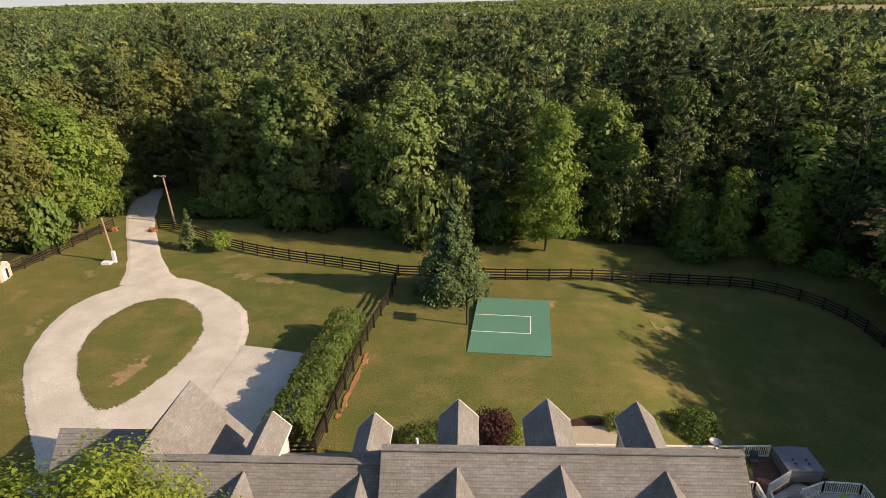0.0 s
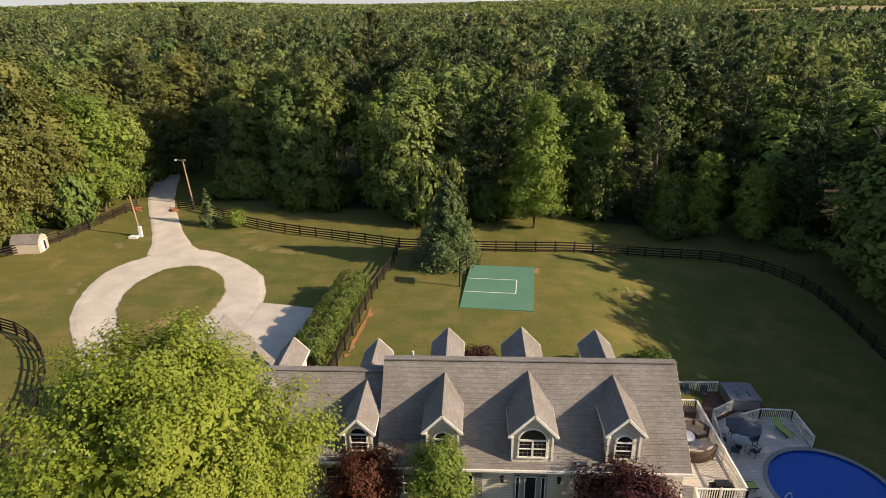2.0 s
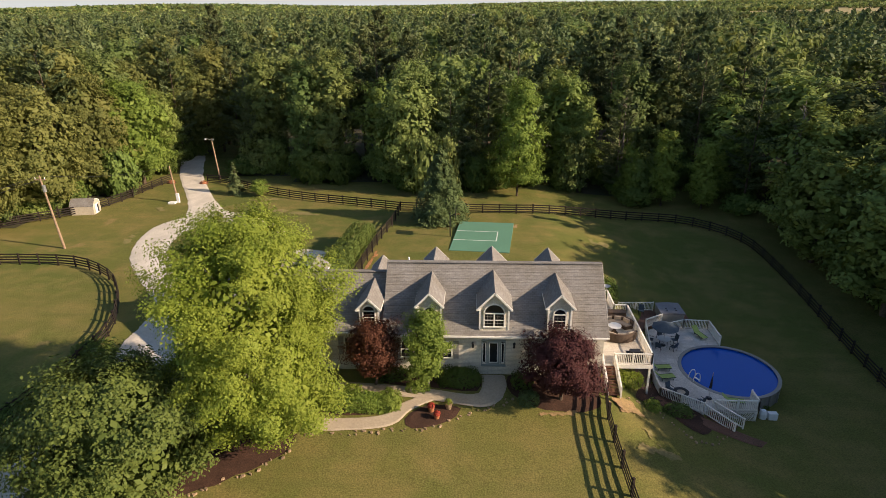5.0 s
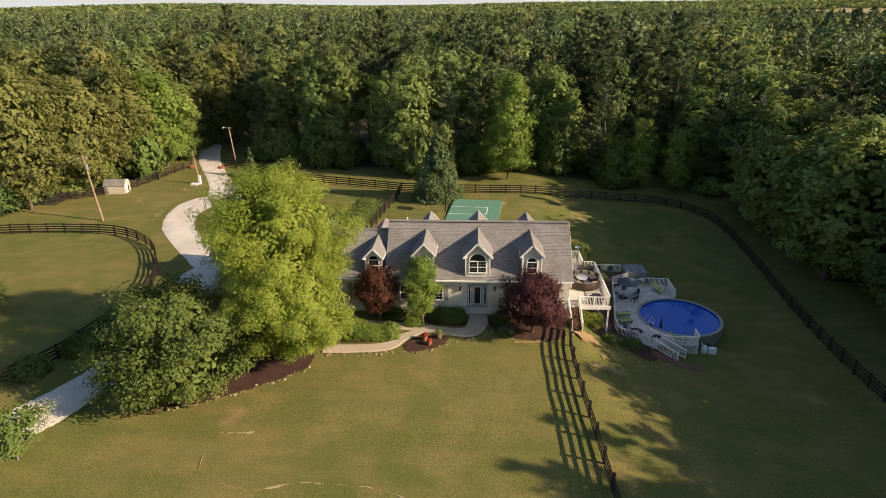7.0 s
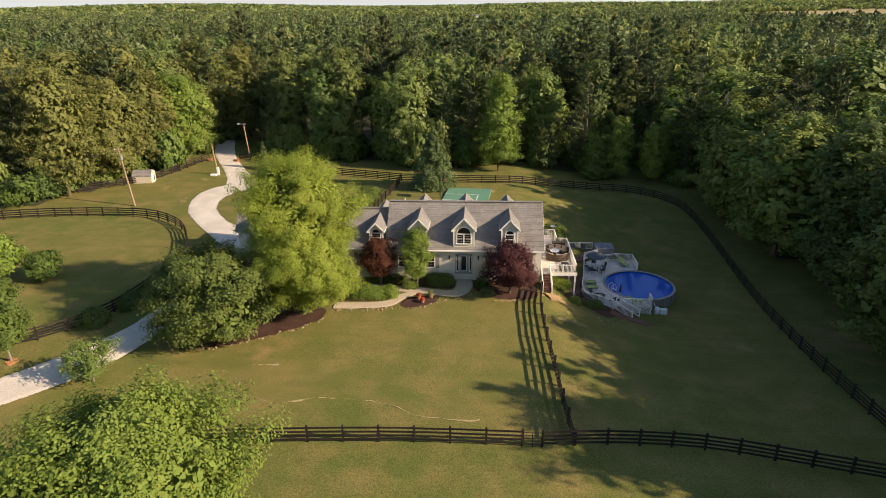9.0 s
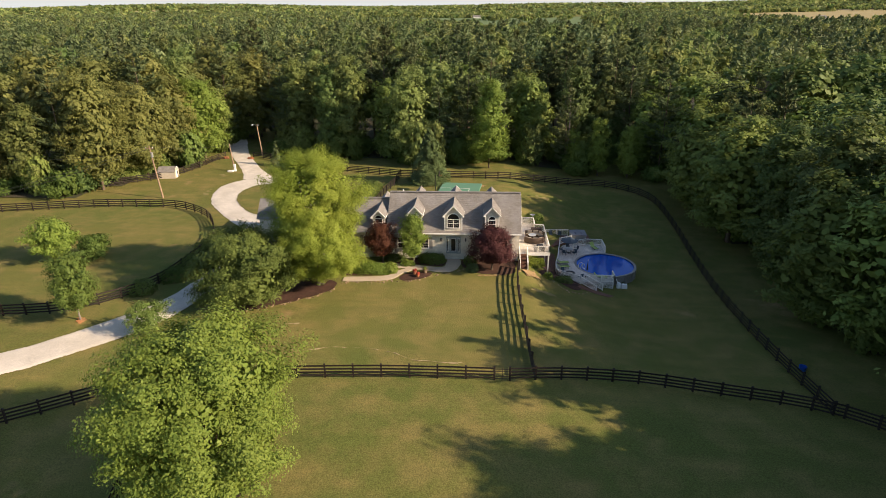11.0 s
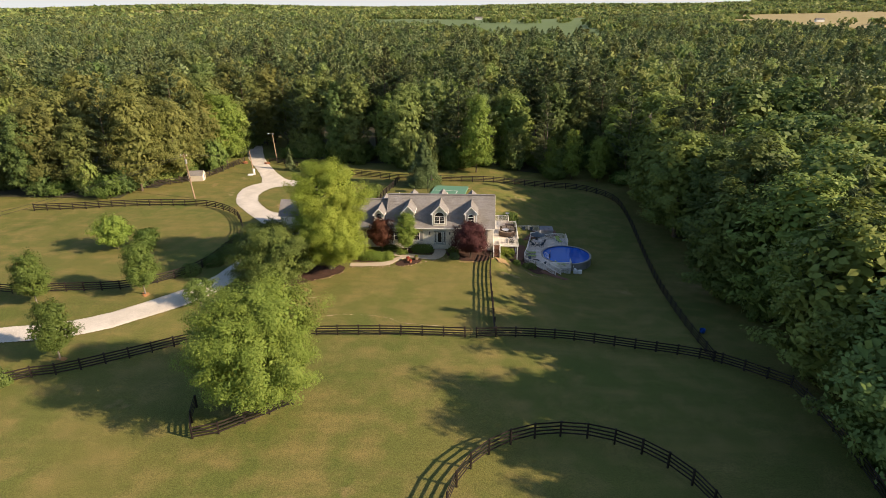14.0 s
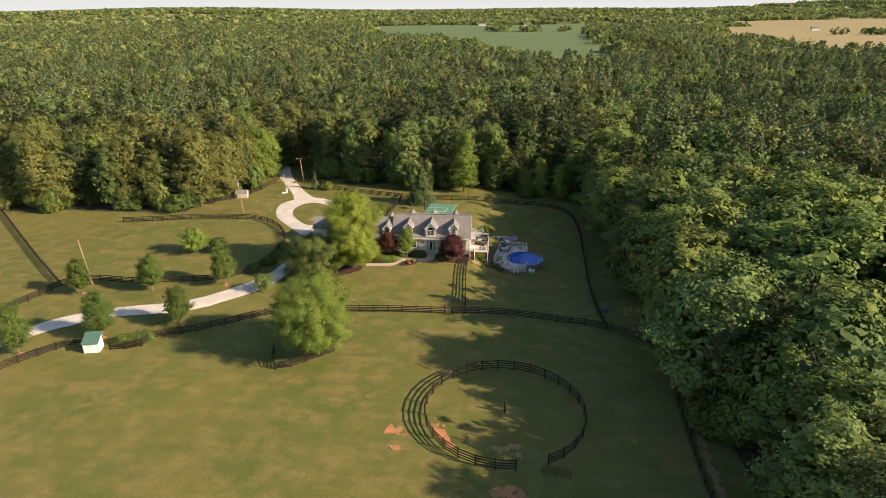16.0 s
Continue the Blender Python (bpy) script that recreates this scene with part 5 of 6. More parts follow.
# brush along the edge, leafy to the ground
BRUSH = []
for i in range(3):
    g = np.random.default_rng(300 + i)
    c, d, k = spray_points(5.5 - i, 3.0, -0.6, 3600, g, 60, 0.26, 2.5)
    BRUSH.append(leaves_mesh("foliage", c, d, 0.15 * k * g.uniform(0.6, 1.4, len(c)), g, (L_WOOD, L_FRESH, L_DARK)[i]))
BRUSH_STEM = Build().tube((0, 0, -0.2), (0, 0, 3.0), 0.08, 0.03, 6).mesh("stem")
BRUSH_STEM.materials.append(M_BARK)
for x, y, depth in spots:
    if depth > 1:
        continue
    for _ in range(3 if y > 40 else 2):
        bx, by = x + rng.uniform(-3.5, 3.5), y + rng.uniform(-3.5, 3.5)
        if -57 < bx < -45 and by > 50 or not (inside(bx, by) or inside(bx, by + 1.2)):
            continue
        t = thing("brush", pose(bx, by, ground_z(bx, by), 0, 0, rng.uniform(0, 360)) @ Matrix.Diagonal((*[rng.uniform(0.7, 1.25)] * 2, rng.uniform(0.7, 2.0), 1)), "leafy brush at the foot of the woods", "shrub", "brush along the wood edge")
        part("stem", BRUSH_STEM, None, t), part("foliage", BRUSH[rng.randrange(3)], None, t)
# named edge trees
for x, y, h, r in ((23.6, 52.0, 9.9, 1.9), (28.6, 50.6, 12.3, 2.6), (34.4, 49.4, 11.1, 3.0), (6.0, 50.0, 18.3, 4.5)):
    tree("edge_tree", x, y, "lighter green young tree standing before the woods", L_MID, M_BARK, lambda g: spray_points(h, r, 0.3, int(1700 * r + 130 * r * h), g, 130, 0.2, 1.5, 0.35), 0.13, (h * 0.8, 0.14, 1, 1.4), int(x * 10))
tree("locust_tree", -57.5, 56.5, "full light green tree at the gate", L_MID, M_BARK, lambda g: spray_points(18.0, 5.8, 0.6, 26000, g, 150, 0.19, 1.5), 0.165, (15, 0.28, 2, 3), 61)


def patch_mesh(name, size, spacing, per, leaf, seed, mat_pine=0.45, hmin=17, hmax=24, lobes=9):
    """Tree tops of a square of wood: domes of leafy lobes, and pines with upswept boughs."""
    g = np.random.default_rng(seed)
    cs, ds, ss, tones, kinds, ways = [], [], [], [], [], []
    m = int(size / spacing)
    for i in range(m):
        for j in range(m):
            x, y = (i + g.uniform(0.05, 0.95)) * spacing - size / 2, (j + g.uniform(0.05, 0.95)) * spacing - size / 2
            h, r = g.uniform(hmin, hmax), spacing * g.uniform(0.45, 1.0)
            tones.append(np.full(per, g.uniform()))
            if g.uniform() < mat_pine:
                f, a, ln = g.uniform(0, 1, per) ** 1.2, g.integers(0, 9, per) * 0.698 + g.normal(size=per) * 0.16, g.uniform(9, 13)
                q = r * 0.8 * np.minimum(1, 1.25 * (1 - f) ** 0.8) * g.uniform(0.45, 1.1, per)
                ca, sa = np.cos(a + 2.1 * np.floor(f * 7)), np.sin(a + 2.1 * np.floor(f * 7))
                cs.append(np.stack([x + q * ca, y + q * sa, h + 1.5 - ln * (1 - f) + 0.3 * q], 1))
                way = np.stack([ca, sa, 0.5 + f], 1) + g.normal(size=(per, 3)) * 0.3
                ways.append(way), ds.append(np.cross(way, g.normal(size=(per, 3))) * 0.5 + np.stack([0.4 * ca, 0.4 * sa, np.full(per, 0.8)], 1))
                ss.append(leaf * g.uniform(0.8, 1.6, per)), kinds.append(np.ones(per))
                continue
            kinds.append(np.zeros(per))
            za, aa = g.uniform(-0.3, 1, lobes), np.arange(lobes) * 2.399 + g.uniform(-0.5, 0.5, lobes)
            ql = r * 0.72 * np.sqrt(1 - za ** 2)
            lc = np.stack([ql * np.cos(aa), ql * np.sin(aa), r * 0.95 * za], 1)
            pick = g.integers(0, lobes, per)
            d = g.normal(size=(per, 3)) + lc[pick] / r * 0.9 + np.array([0, 0, 0.35])
            d /= np.linalg.norm(d, axis=1, keepdims=True)
            inner = np.arange(per) < per * 0.16
            c = lc[pick] + d * r * 0.42 * np.where(inner[:, None], 0.35, g.uniform(0.6, 1.08, (per, 1))) + np.array([x, y, h - r * 1.2])
            cs.append(c), ds.append(d + g.normal(size=(per, 3)) * 0.28), ss.append(leaf * g.uniform(0.6, 1.3, per) * np.where(inner, 3.0, 1.0)), ways.append(g.normal(size=(per, 3)))
    return leaves_mesh(name, np.concatenate(cs), np.concatenate(ds), np.concatenate(ss), g, L_CANOPY, 0.62, np.concatenate(tones), (L_PINE, np.concatenate(kinds)), np.concatenate(ways))


PATCH_A = [patch_mesh("wood_near", 36, 7.2, 330, 0.42, 201 + i, 0.5, 16, 25) for i in range(6)]
PATCH_B = [patch_mesh("wood_mid", 48, 9.5, 64, 1.0, 211 + i, 0.3, 12, 20, 7) for i in range(6)]
PATCH_C = [patch_mesh("wood_far", 240, 16, 14, 4.5, 221 + i, 0.1, 8, 13) for i in range(2)]
FIELDS = [
    [(150, 372), (50, 365), (0, 560), (-40, 730), (-180, 830), (-285, 1413), (-100, 1900), (180, 2150), (411, 2235), (330, 1700), (206, 1026), (170, 740)],
    [(396, 480), (340, 560), (325, 790), (504, 1320), (800, 2150), (1500, 2250), (1300, 1500), (800, 850), (560, 520)],
    [(-1460, 2150), (-1500, 2700), (-1100, 2650), (-1060, 2150)],
    [(-420, 1250), (-560, 1500), (-430, 1620), (-330, 1420)]]


def field_at(x, y, grow=0):
    """True within a field, or nearer to its border than grow."""
    for line in FIELDS:
        odd = False
        for (x0, y0), (x1, y1) in zip(line, line[1:] + line[:1]):
            if (y0 > y) != (y1 > y) and x < (x1 - x0) * (y - y0) / (y1 - y0) + x0:
                odd = not odd
            f = min(1, max(0, ((x - x0) * (x1 - x0) + (y - y0) * (y1 - y0)) / ((x1 - x0) ** 2 + (y1 - y0) ** 2)))
            if math.hypot(x - x0 - f * (x1 - x0), y - y0 - f * (y1 - y0)) < grow:
                return True
        if odd:
            return True
    return False


wood = thing("woods", (0, 0, 0), "wide deciduous and pine woods rolling to the horizon", "woods", kind="stuff")


def lay(meshes, size, x, y):
    z = ground_z(x, y)
    ob = part("canopy", meshes[rng.randrange(len(meshes))], None, wood, at=pose(x, y, z, 0, 0, 90 * rng.randrange(4)))
    tagged(ob, kind="stuff")


def forest_floor():
    """Leaf litter under the near woods, and under the far ones in a wider mesh."""
    b = Build()
    for size, x0, x1, y0, y1 in ((4, -340, 340, -150, 344), (48, -1104, 1104, 344, 1256), (120, -3360, 3360, 1256, 3960)):
        for i in range(int((x1 - x0) / size)):
            for j in range(int((y1 - y0) / size)):
                x, y = x0 + i * size, y0 + j * size
                q = [(x, y), (x + size, y), (x + size, y + size), (x, y + size)]
                if size == 4 and not (all(inside(*p) for p in q) and not (-58 < x < -44 and y < 90)) or size > 4 and field_at(x + size / 2, y + size / 2, size * 0.6):
                    continue
                b.quad(*[(px, py, ground_z(px, py) + (0.09 if size == 4 else 0.6)) for px, py in q])
    tagged(part("ground_woods", b, M_LITTER), "dark leaf litter under the woods", "forest floor", kind="structure")


forest_floor()
STEP = 36
for gx in range(-9, 9):
    for gy in range(-5, 9):
        x, y = gx * STEP + 18, gy * STEP + 18
        if all(inside(x + a, y + b) for a in (-32, 0, 32) for b in (-32, 0, 32)) and (abs(x) > 60 or y > 70) and not (y < 50 and 40 < x < 100):
            if y > -90 and (abs(x) < 0.78 * (y + 125) + 60) and not field_at(x, y, 12):
                lay(PATCH_A, 36, x, y)
for gx in range(-22, 22):
    for gy in range(4, 23):
        x, y = gx * 48 + 24, gy * 48 + 48
        if (y > 345 or abs(x) > 324 + 24) and abs(x) < 0.78 * (y + 125) + 90 and not field_at(x, y, 18):
            lay(PATCH_B, 48, x, y)
for gx in range(-14, 14):
    for gy in range(4, 17):
        x, y = gx * 240 + 120, gy * 240 + 120
        if y > 1200 and abs(x) < 0.78 * (y + 125) + 260 and not field_at(x, y, 60):
            lay(PATCH_C, 240, x, y)
# tree clumps breaking up the field borders
CLUMP = [patch_mesh("tree_clump", 24, 8, 30, 1.3, 231 + i, 0.1, 9, 15) for i in range(3)]
for line in FIELDS:
    for (x0, y0), (x1, y1) in zip(line, line[1:] + line[:1]):
        for k in range(int(math.hypot(x1 - x0, y1 - y0) / 26)):
            f = rng.uniform(0, 1)
            lay(CLUMP, 24, x0 + f * (x1 - x0) + rng.uniform(-16, 16), y0 + f * (y1 - y0) + rng.uniform(-16, 16))
    # a copse standing in the field
    cx, cy = sum(p[0] for p in line) / len(line), sum(p[1] for p in line) / len(line)
    for _ in range(7):
        lay(CLUMP, 24, cx + rng.uniform(-90, 90), cy + rng.uniform(-25, 25))
M_CROP = material("young green crop", (0.105, 0.150, 0.048), 0.95, var=0.1, scale=0.3, fine=3, bump=0)
M_HAY = material("ripe hay field", (0.30, 0.24, 0.10), 0.95, var=0.1, scale=0.3, fine=3, bump=0)
for i, line in enumerate(FIELDS):
    tan = i in (1, 2)
    sheet("field", line, 1.2, M_HAY if tan else M_CROP, "distant tan hay field among woods" if tan else "distant green crop field among woods", "field", 8, rings=9, step=25)


def farmhouse(x, y, s):
    t = thing("farmhouse", (x, y, ground_z(x, y) + 1.0), "small white farmhouse far off among fields", "house")
    part("wall", wall_box(-7 * s, 7 * s, -4 * s, 4 * s, 0, 5), M_TRIM, t)
    b = Build()
    shingles(b, (-7.5 * s, -4.6 * s, 4.8), (7.5 * s, -4.6 * s, 4.8), (7.5 * s, 0, 8.5), (-7.5 * s, 0, 8.5))
    shingles(b, (7.5 * s, 4.6 * s, 4.8), (-7.5 * s, 4.6 * s, 4.8), (-7.5 * s, 0, 8.5), (7.5 * s, 0, 8.5))
    part("roof", b, M_SHINGLE, t)


farmhouse(-10, 1800, 1.5), farmhouse(122, 1720, 1.5), farmhouse(760, 1400, 1.2)

# ---- front garden ----
strip("path_front", [(1.75, -0.25), (1.85, -1.6), (1.3, -3.3), (0.0, -4.1), (-2.4, -3.75), (-5.0, -3.2), (-9.0, -2.8), (-13.0, -2.7)], [(-0.05, -0.25), (0.0, -1.5), (-0.3, -2.5), (-1.0, -2.7), (-2.6, -2.4), (-5.0, -1.95), (-9.0, -1.5), (-13.0, -1.4)], 0.10, M_PAVING, "tan concrete walk from the drive to the front door", "path", rough_edge=0.06)
strip("path_curve", [(-3.6, -3.5), (-5.2, -4.6), (-6.4, -6.3), (-9, -6.9), (-12.4, -7.0)], [(-4.9, -3.1), (-6.2, -4.0), (-7.0, -5.1), (-9, -5.6), (-12.4, -5.7)], 0.12, M_PAVING, "tan concrete walk curving round a clipped bed", "path", rough_edge=0.06)
sheet("bed_birch", [(-26, -12.4), (-23.5, -14.6), (-20.5, -14.2), (-17, -12.1), (-14.6, -10.6), (-13.2, -8.8), (-13.0, -7.4), (-14.5, -6.5), (-19, -6.5), (-24, -9)], 0.07, M_MULCH, "dark bark mulch bed under the birch", "mulch bed")
sheet("bed_walk", [(-12.4, -5.2), (-7.4, -5.0), (-6.2, -3.8), (-6.8, -3.1), (-9.5, -2.9), (-12.4, -3.0)], 0.09, M_MULCH, "dark mulch bed between two walks", "mulch bed", 0.1)
sheet("bed_planter", [(-5.6, -5.6), (-4.6, -4.2), (-3.0, -3.9), (-1.6, -4.3), (-1.9, -5.2), (-3.4, -6.2), (-5.0, -6.6)], 0.08, M_MULCH, "dark mulch bed with flower pots", "mulch bed", 0.1)
sheet("bed_house", [(-8, -1.3), (-4.5, -1.8), (-0.4, -2.2), (-0.2, -0.5), (-0.3, 0.3), (-4, 0.3), (-8, 0.3)], 0.06, M_MULCH, "dark mulch bed along the house front", "mulch bed", 0.08)
sheet("bed_door", [(2.0, -0.3), (2.2, -2.4), (4, -3.9), (6.5, -4.4), (8.6, -3.6), (9.0, -1.0), (9.0, 0.3), (4, 0.3)], 0.06, M_MULCH, "dark mulch bed under the purple maple", "mulch bed", 0.1)
sheet("bed_pool", [(12.00, -0.88), (13.97, -0.69), (15.11, -2.56), (16.31, -3.82), (17.57, -2.12), (16.59, 1.13), (14.66, 3.67)], 0.10, M_MULCH, "dark mulch bed in front of the pool deck", "mulch bed", 0.1)
sheet("landing", [(9.2, -2.0), (10.9, -2.0), (11.6, -2.9), (11.0, -4.0), (9.7, -3.8)], 0.11, M_SOIL, "worn tan earth at the foot of the deck stairs", "path", 0.3)
sheet("soil_stairs", [(8.52, -2.90), (9.92, -2.07), (12.00, -0.88), (13.28, -3.67), (11.69, -3.87), (9.52, -4.75)], 0.05, M_SOIL, "bare tan soil by the deck stairs", "soil", 0.5)
sheet("soil_maple", [(2.8, -4.6), (5.0, -5.2), (8.0, -4.9), (8.8, -4.0), (6, -4.2)], 0.05, M_SOIL, "bare reddish soil at the bed edge", "soil", 0.4)


def stones(pts, step, label, seed, lift=0.0):
    """Rough edging stones laid end to end."""
    g = random.Random(seed)
    t = thing("stone_edging", (0, 0, 0), label, "stone edging")
    for p in spline(pts, step):
        s = Build()
        a, h = g.uniform(0.06, 0.19), g.uniform(0.01, 0.07)
        ring = [(a * g.uniform(0.75, 1.15) * math.cos(k * math.tau / 6), 0.7 * a * g.uniform(0.75, 1.15) * math.sin(k * math.tau / 6)) for k in range(6)]
        lo, hi = [(x, y, -0.08) for x, y in ring], [(x * 0.75, y * 0.75, h) for x, y in ring]
        for k in range(6):
            s.quad(lo[k], lo[(k + 1) % 6], hi[(k + 1) % 6], hi[k])
        s.quad(*hi)
        x, y = p.x + g.uniform(-0.3, 0.3), p.y + g.uniform(-0.22, 0.22)
        part("stone", s, M_STONE, t, at=pose(x, y, ground_z(x, y) + 0.05 + lift, 0, 0, g.uniform(0, 360)))


stones([(-12.4, -7.3), (-9, -7.2), (-6.6, -6.8), (-5.2, -6.8), (-3.4, -6.4), (-1.9, -5.4), (-0.3, -4.6), (1.0, -4.0), (2.2, -3.2)], 0.36, "rough tan stones edging the front walk", 3)
stones([(-24.5, -14.2), (-23.0, -14.9), (-20.5, -14.4), (-17, -12.3), (-14.6, -10.8), (-13.1, -9.0)], 0.42, "rough tan stones edging the mulch bed", 4)
stones([(10.24, -3.36), (11.87, -1.59), (13.58, -1.89), (14.77, -3.87), (15.96, -5.06), (18.17, -3.57)], 0.40, "rough stones edging the pool bed", 5)

shrub(-1.9, -1.1, 1.8, 1.0, 1.15, L_DARK, "clipped dark green shrub beside the door", 51, 4500)
shrub(-7.0, -0.7, 1.8, 0.7, 0.9, L_DARK, "low dark green shrub along the house", 52, 2200)
shrub(3.1, -1.2, 0.9, 0.9, 1.0, L_DARK, "dark green shrub beside the door", 53, 1400)
shrub(-4.9, -2.2, 0.95, 0.6, 0.75, L_MID, "yellow-green low shrub under a young tree", 54, 1300)
shrub(-9.2, -4.3, 2.9, 0.9, 1.2, L_MID, "long clipped green hedge in the front bed", 55, 8000)
shrub(-6.9, -4.1, 0.9, 0.95, 1.2, L_MID, "rounded clipped green hedge end", 56, 2800)
shrub(-9.9, -3.4, 0.9, 0.8, 1.25, L_LIME, "rounded yellow-green shrub in the front bed", 57, 1500)
shrub(-12.0, -3.6, 0.9, 0.9, 1.0, L_HEDGE, "rounded green shrub in the front bed", 58, 1400)
shrub(3.4, -3.4, 0.8, 0.7, 0.9, L_SPRUCE, "blue-green low shrub beside the walk", 59, 1300)
shrub(11.43, 0.54, 1.5, 0.8, 1.2, L_LIME, "loose yellow-green shrub beside the deck stairs", 60, 2200)
shrub(13.11, -1.60, 0.65, 0.6, 0.8, L_MID, "rounded green shrub by the pool bed", 61, 900)
shrub(15.16, -1.30, 1.2, 0.7, 0.9, L_HEDGE, "spreading green shrub by the pool bed", 62, 1500)
shrub(23.51, 1.95, 0.4, 0.4, 0.4, L_HEDGE, "weedy tuft by the pool pump", 63, 300)
# behind the house
shrub(-1.89, 13.74, 1.5, 1.3, 2.2, L_RED, "purple-leaved shrub behind the house", 64, 3000, 0.09)
shrub(-0.53, 13.40, 0.9, 0.9, 1.3, L_LIME, "bright green shrub behind the house", 65, 1500)
shrub(6.81, 15.51, 0.9, 0.8, 1.1, L_MID, "round green shrub at the patio edge", 66, 1400)
shrub(12.64, 16.58, 1.7, 1.5, 1.9, L_DARK, "broad dark green bush behind the deck", 67, 3000, 0.09)
shrub(-6.94, 13.28, 1.6, 1.0, 1.4, L_DARK, "dark shrub behind the house wall", 68, 2200)
sheet("patio", [(-0.70, 12.59), (0.38, 14.27), (2.81, 15.14), (5.21, 15.40), (7.07, 14.93), (6.98, 12.98)], 0.10, M_PAVING, "tan curved concrete patio behind the house", "patio", 0.05)
sheet("bed_patio", [(2.67, 15.55), (4.15, 16.13), (5.80, 16.36), (7.45, 15.74), (5.65, 15.61), (3.61, 15.24)], 0.09, M_MULCH, "dark mulch bed round the patio", "mulch bed", 0.1)
# along the west fence, rough growth
for i, (x, y, r) in enumerate(((-33.0, 1.5, 1.6), (-32.6, -3.5, 1.8), (-33.2, -7.5, 1.7), (-35.0, -11.5, 1.5))):
    shrub(x, y, r, r, 1.5, L_HEDGE if i % 2 else L_DARK, "shaggy dark green bush along the paddock fence", 70 + i, 2000, 0.10)
for i, (x, y, r) in enumerate(((-45.6, -40.8, 1.6), (-43.8, -40.0, 1.7), (-42.5, -39.2, 1.3))):
    shrub(x, y, r, r * 0.8, 1.6, L_HEDGE, "rough green bush beside the small shed", 80 + i, 1600, 0.10)

for i, line in enumerate((
        [(-36.49, 45.60), (-30.68, 43.91), (-23.31, 41.58), (-18.33, 39.47), (-23.51, 37.86), (-30.70, 40.45)],
        [(-34.62, 47.89), (-32.08, 49.74), (-29.64, 47.88), (-32.59, 46.29)],
        [(-50.38, 43.21), (-49.05, 45.55), (-45.62, 43.24), (-47.24, 40.88)],
        [(13.16, 33.35), (16.91, 34.47), (18.74, 32.30), (13.96, 29.42)],
        [(-46.39, 27.96), (-47.31, 32.40), (-46.23, 36.19), (-45.27, 32.42), (-44.04, 26.96), (-43.29, 24.10)],
        [(10.81, -3.01), (13.43, -5.19), (15.03, -8.36), (11.95, -9.59), (9.63, -7.13)])):
    sheet("dry_grass", line, 0.045, M_DRY, "straw-coloured dry grass patch in the lawn", "dry grass", 1.0)
# bare soil: along the hedge fence, court corners, island, pen
sheet("soil_hedge", [(-12.1, 27.0), (-11.8, 24), (-12.3, 20), (-12.7, 16), (-13.0, 12.6), (-13.5, 13), (-13.2, 17), (-12.8, 21), (-12.3, 26)], 0.06, M_DIRT, "bare reddish soil along the hedge fence", "soil", 0.4)
sheet("soil_court", [(3.44, 35.80), (5.47, 35.90), (6.09, 34.33), (4.79, 32.98), (3.86, 34.47)], 0.07, M_SOIL, "bare soil at the court corner", "soil", 0.4)
sheet("soil_hoop", [(-5.25, 36.72), (-2.58, 37.76), (-2.03, 35.90), (-3.48, 34.92)], 0.06, M_SOIL, "bare soil under the spruce", "soil", 0.4)
sheet("soil_island", [(-33.43, 19.95), (-33.66, 22.80), (-32.11, 25.51), (-30.17, 25.78), (-30.00, 22.36), (-31.34, 19.95), (-31.55, 18.31)], 0.22, M_SOIL, "worn reddish soil on the drive island", "soil", 0.9)
sheet("soil_pen_west", [(-0.9, -58.1), (-0.3, -59.8), (1.1, -60.3), (3.1, -60.2), (3.7, -59.3), (2.6, -57.9), (0.6, -57.2)], 0.06, M_DIRT, "bare orange soil beside the riding pen", "soil", 0.9)
sheet("soil_pen_south", [(0.5, -61.9), (1.1, -62.8), (2.2, -63.1), (3.0, -62.3), (2.6, -61.5), (1.4, -61.2)], 0.06, M_DIRT, "bare orange soil patch in the field", "soil", 0.6)
sheet("soil_pen_front", [(12.4, -68.4), (12.8, -69.8), (15.9, -70.2), (18.7, -69.4), (18.5, -68.0), (16.3, -67.3), (14.0, -67.4)], 0.06, M_DIRT, "bare orange soil before the pen gate", "soil", 0.9)
sheet("soil_pen_edge", [(5.4, -55.4), (6.0, -58.5), (7.3, -60.9), (9.2, -62.8), (10.0, -61.7), (8.6, -59.2), (7.7, -57.0), (6.5, -55.3)], 0.05, M_DIRT, "trodden reddish soil just inside the pen boards", "soil", 0.7)
sheet("soil_pen_inside", [(12.6, -61.0), (14.0, -63.5), (17.8, -63.2), (18.9, -61.6), (18.0, -59.6), (15.5, -59.6)], 0.05, M_SOIL, "trodden tan soil inside the pen", "soil", 1.2)
strip("soil_track", [(39.3, -36.5), (40.7, -43.0), (40.2, -51.5), (39.5, -59.5), (39.0, -66.0), (38.7, -78.0), (38.7, -92.0)], [(41.2, -36.0), (42.4, -43.0), (41.8, -51.5), (41.1, -59.5), (40.6, -66.0), (40.3, -78.0), (40.3, -92.0)], 0.06, M_SOIL, "worn brown earth track between fence and woods", "soil")
M_STRAW = ragged(material("pale straw seam", (0.38, 0.30, 0.16), 0.95, var=0.2, scale=8, fine=60, bump=0.3), 0.0, 1.6, 0.40, 0.62)
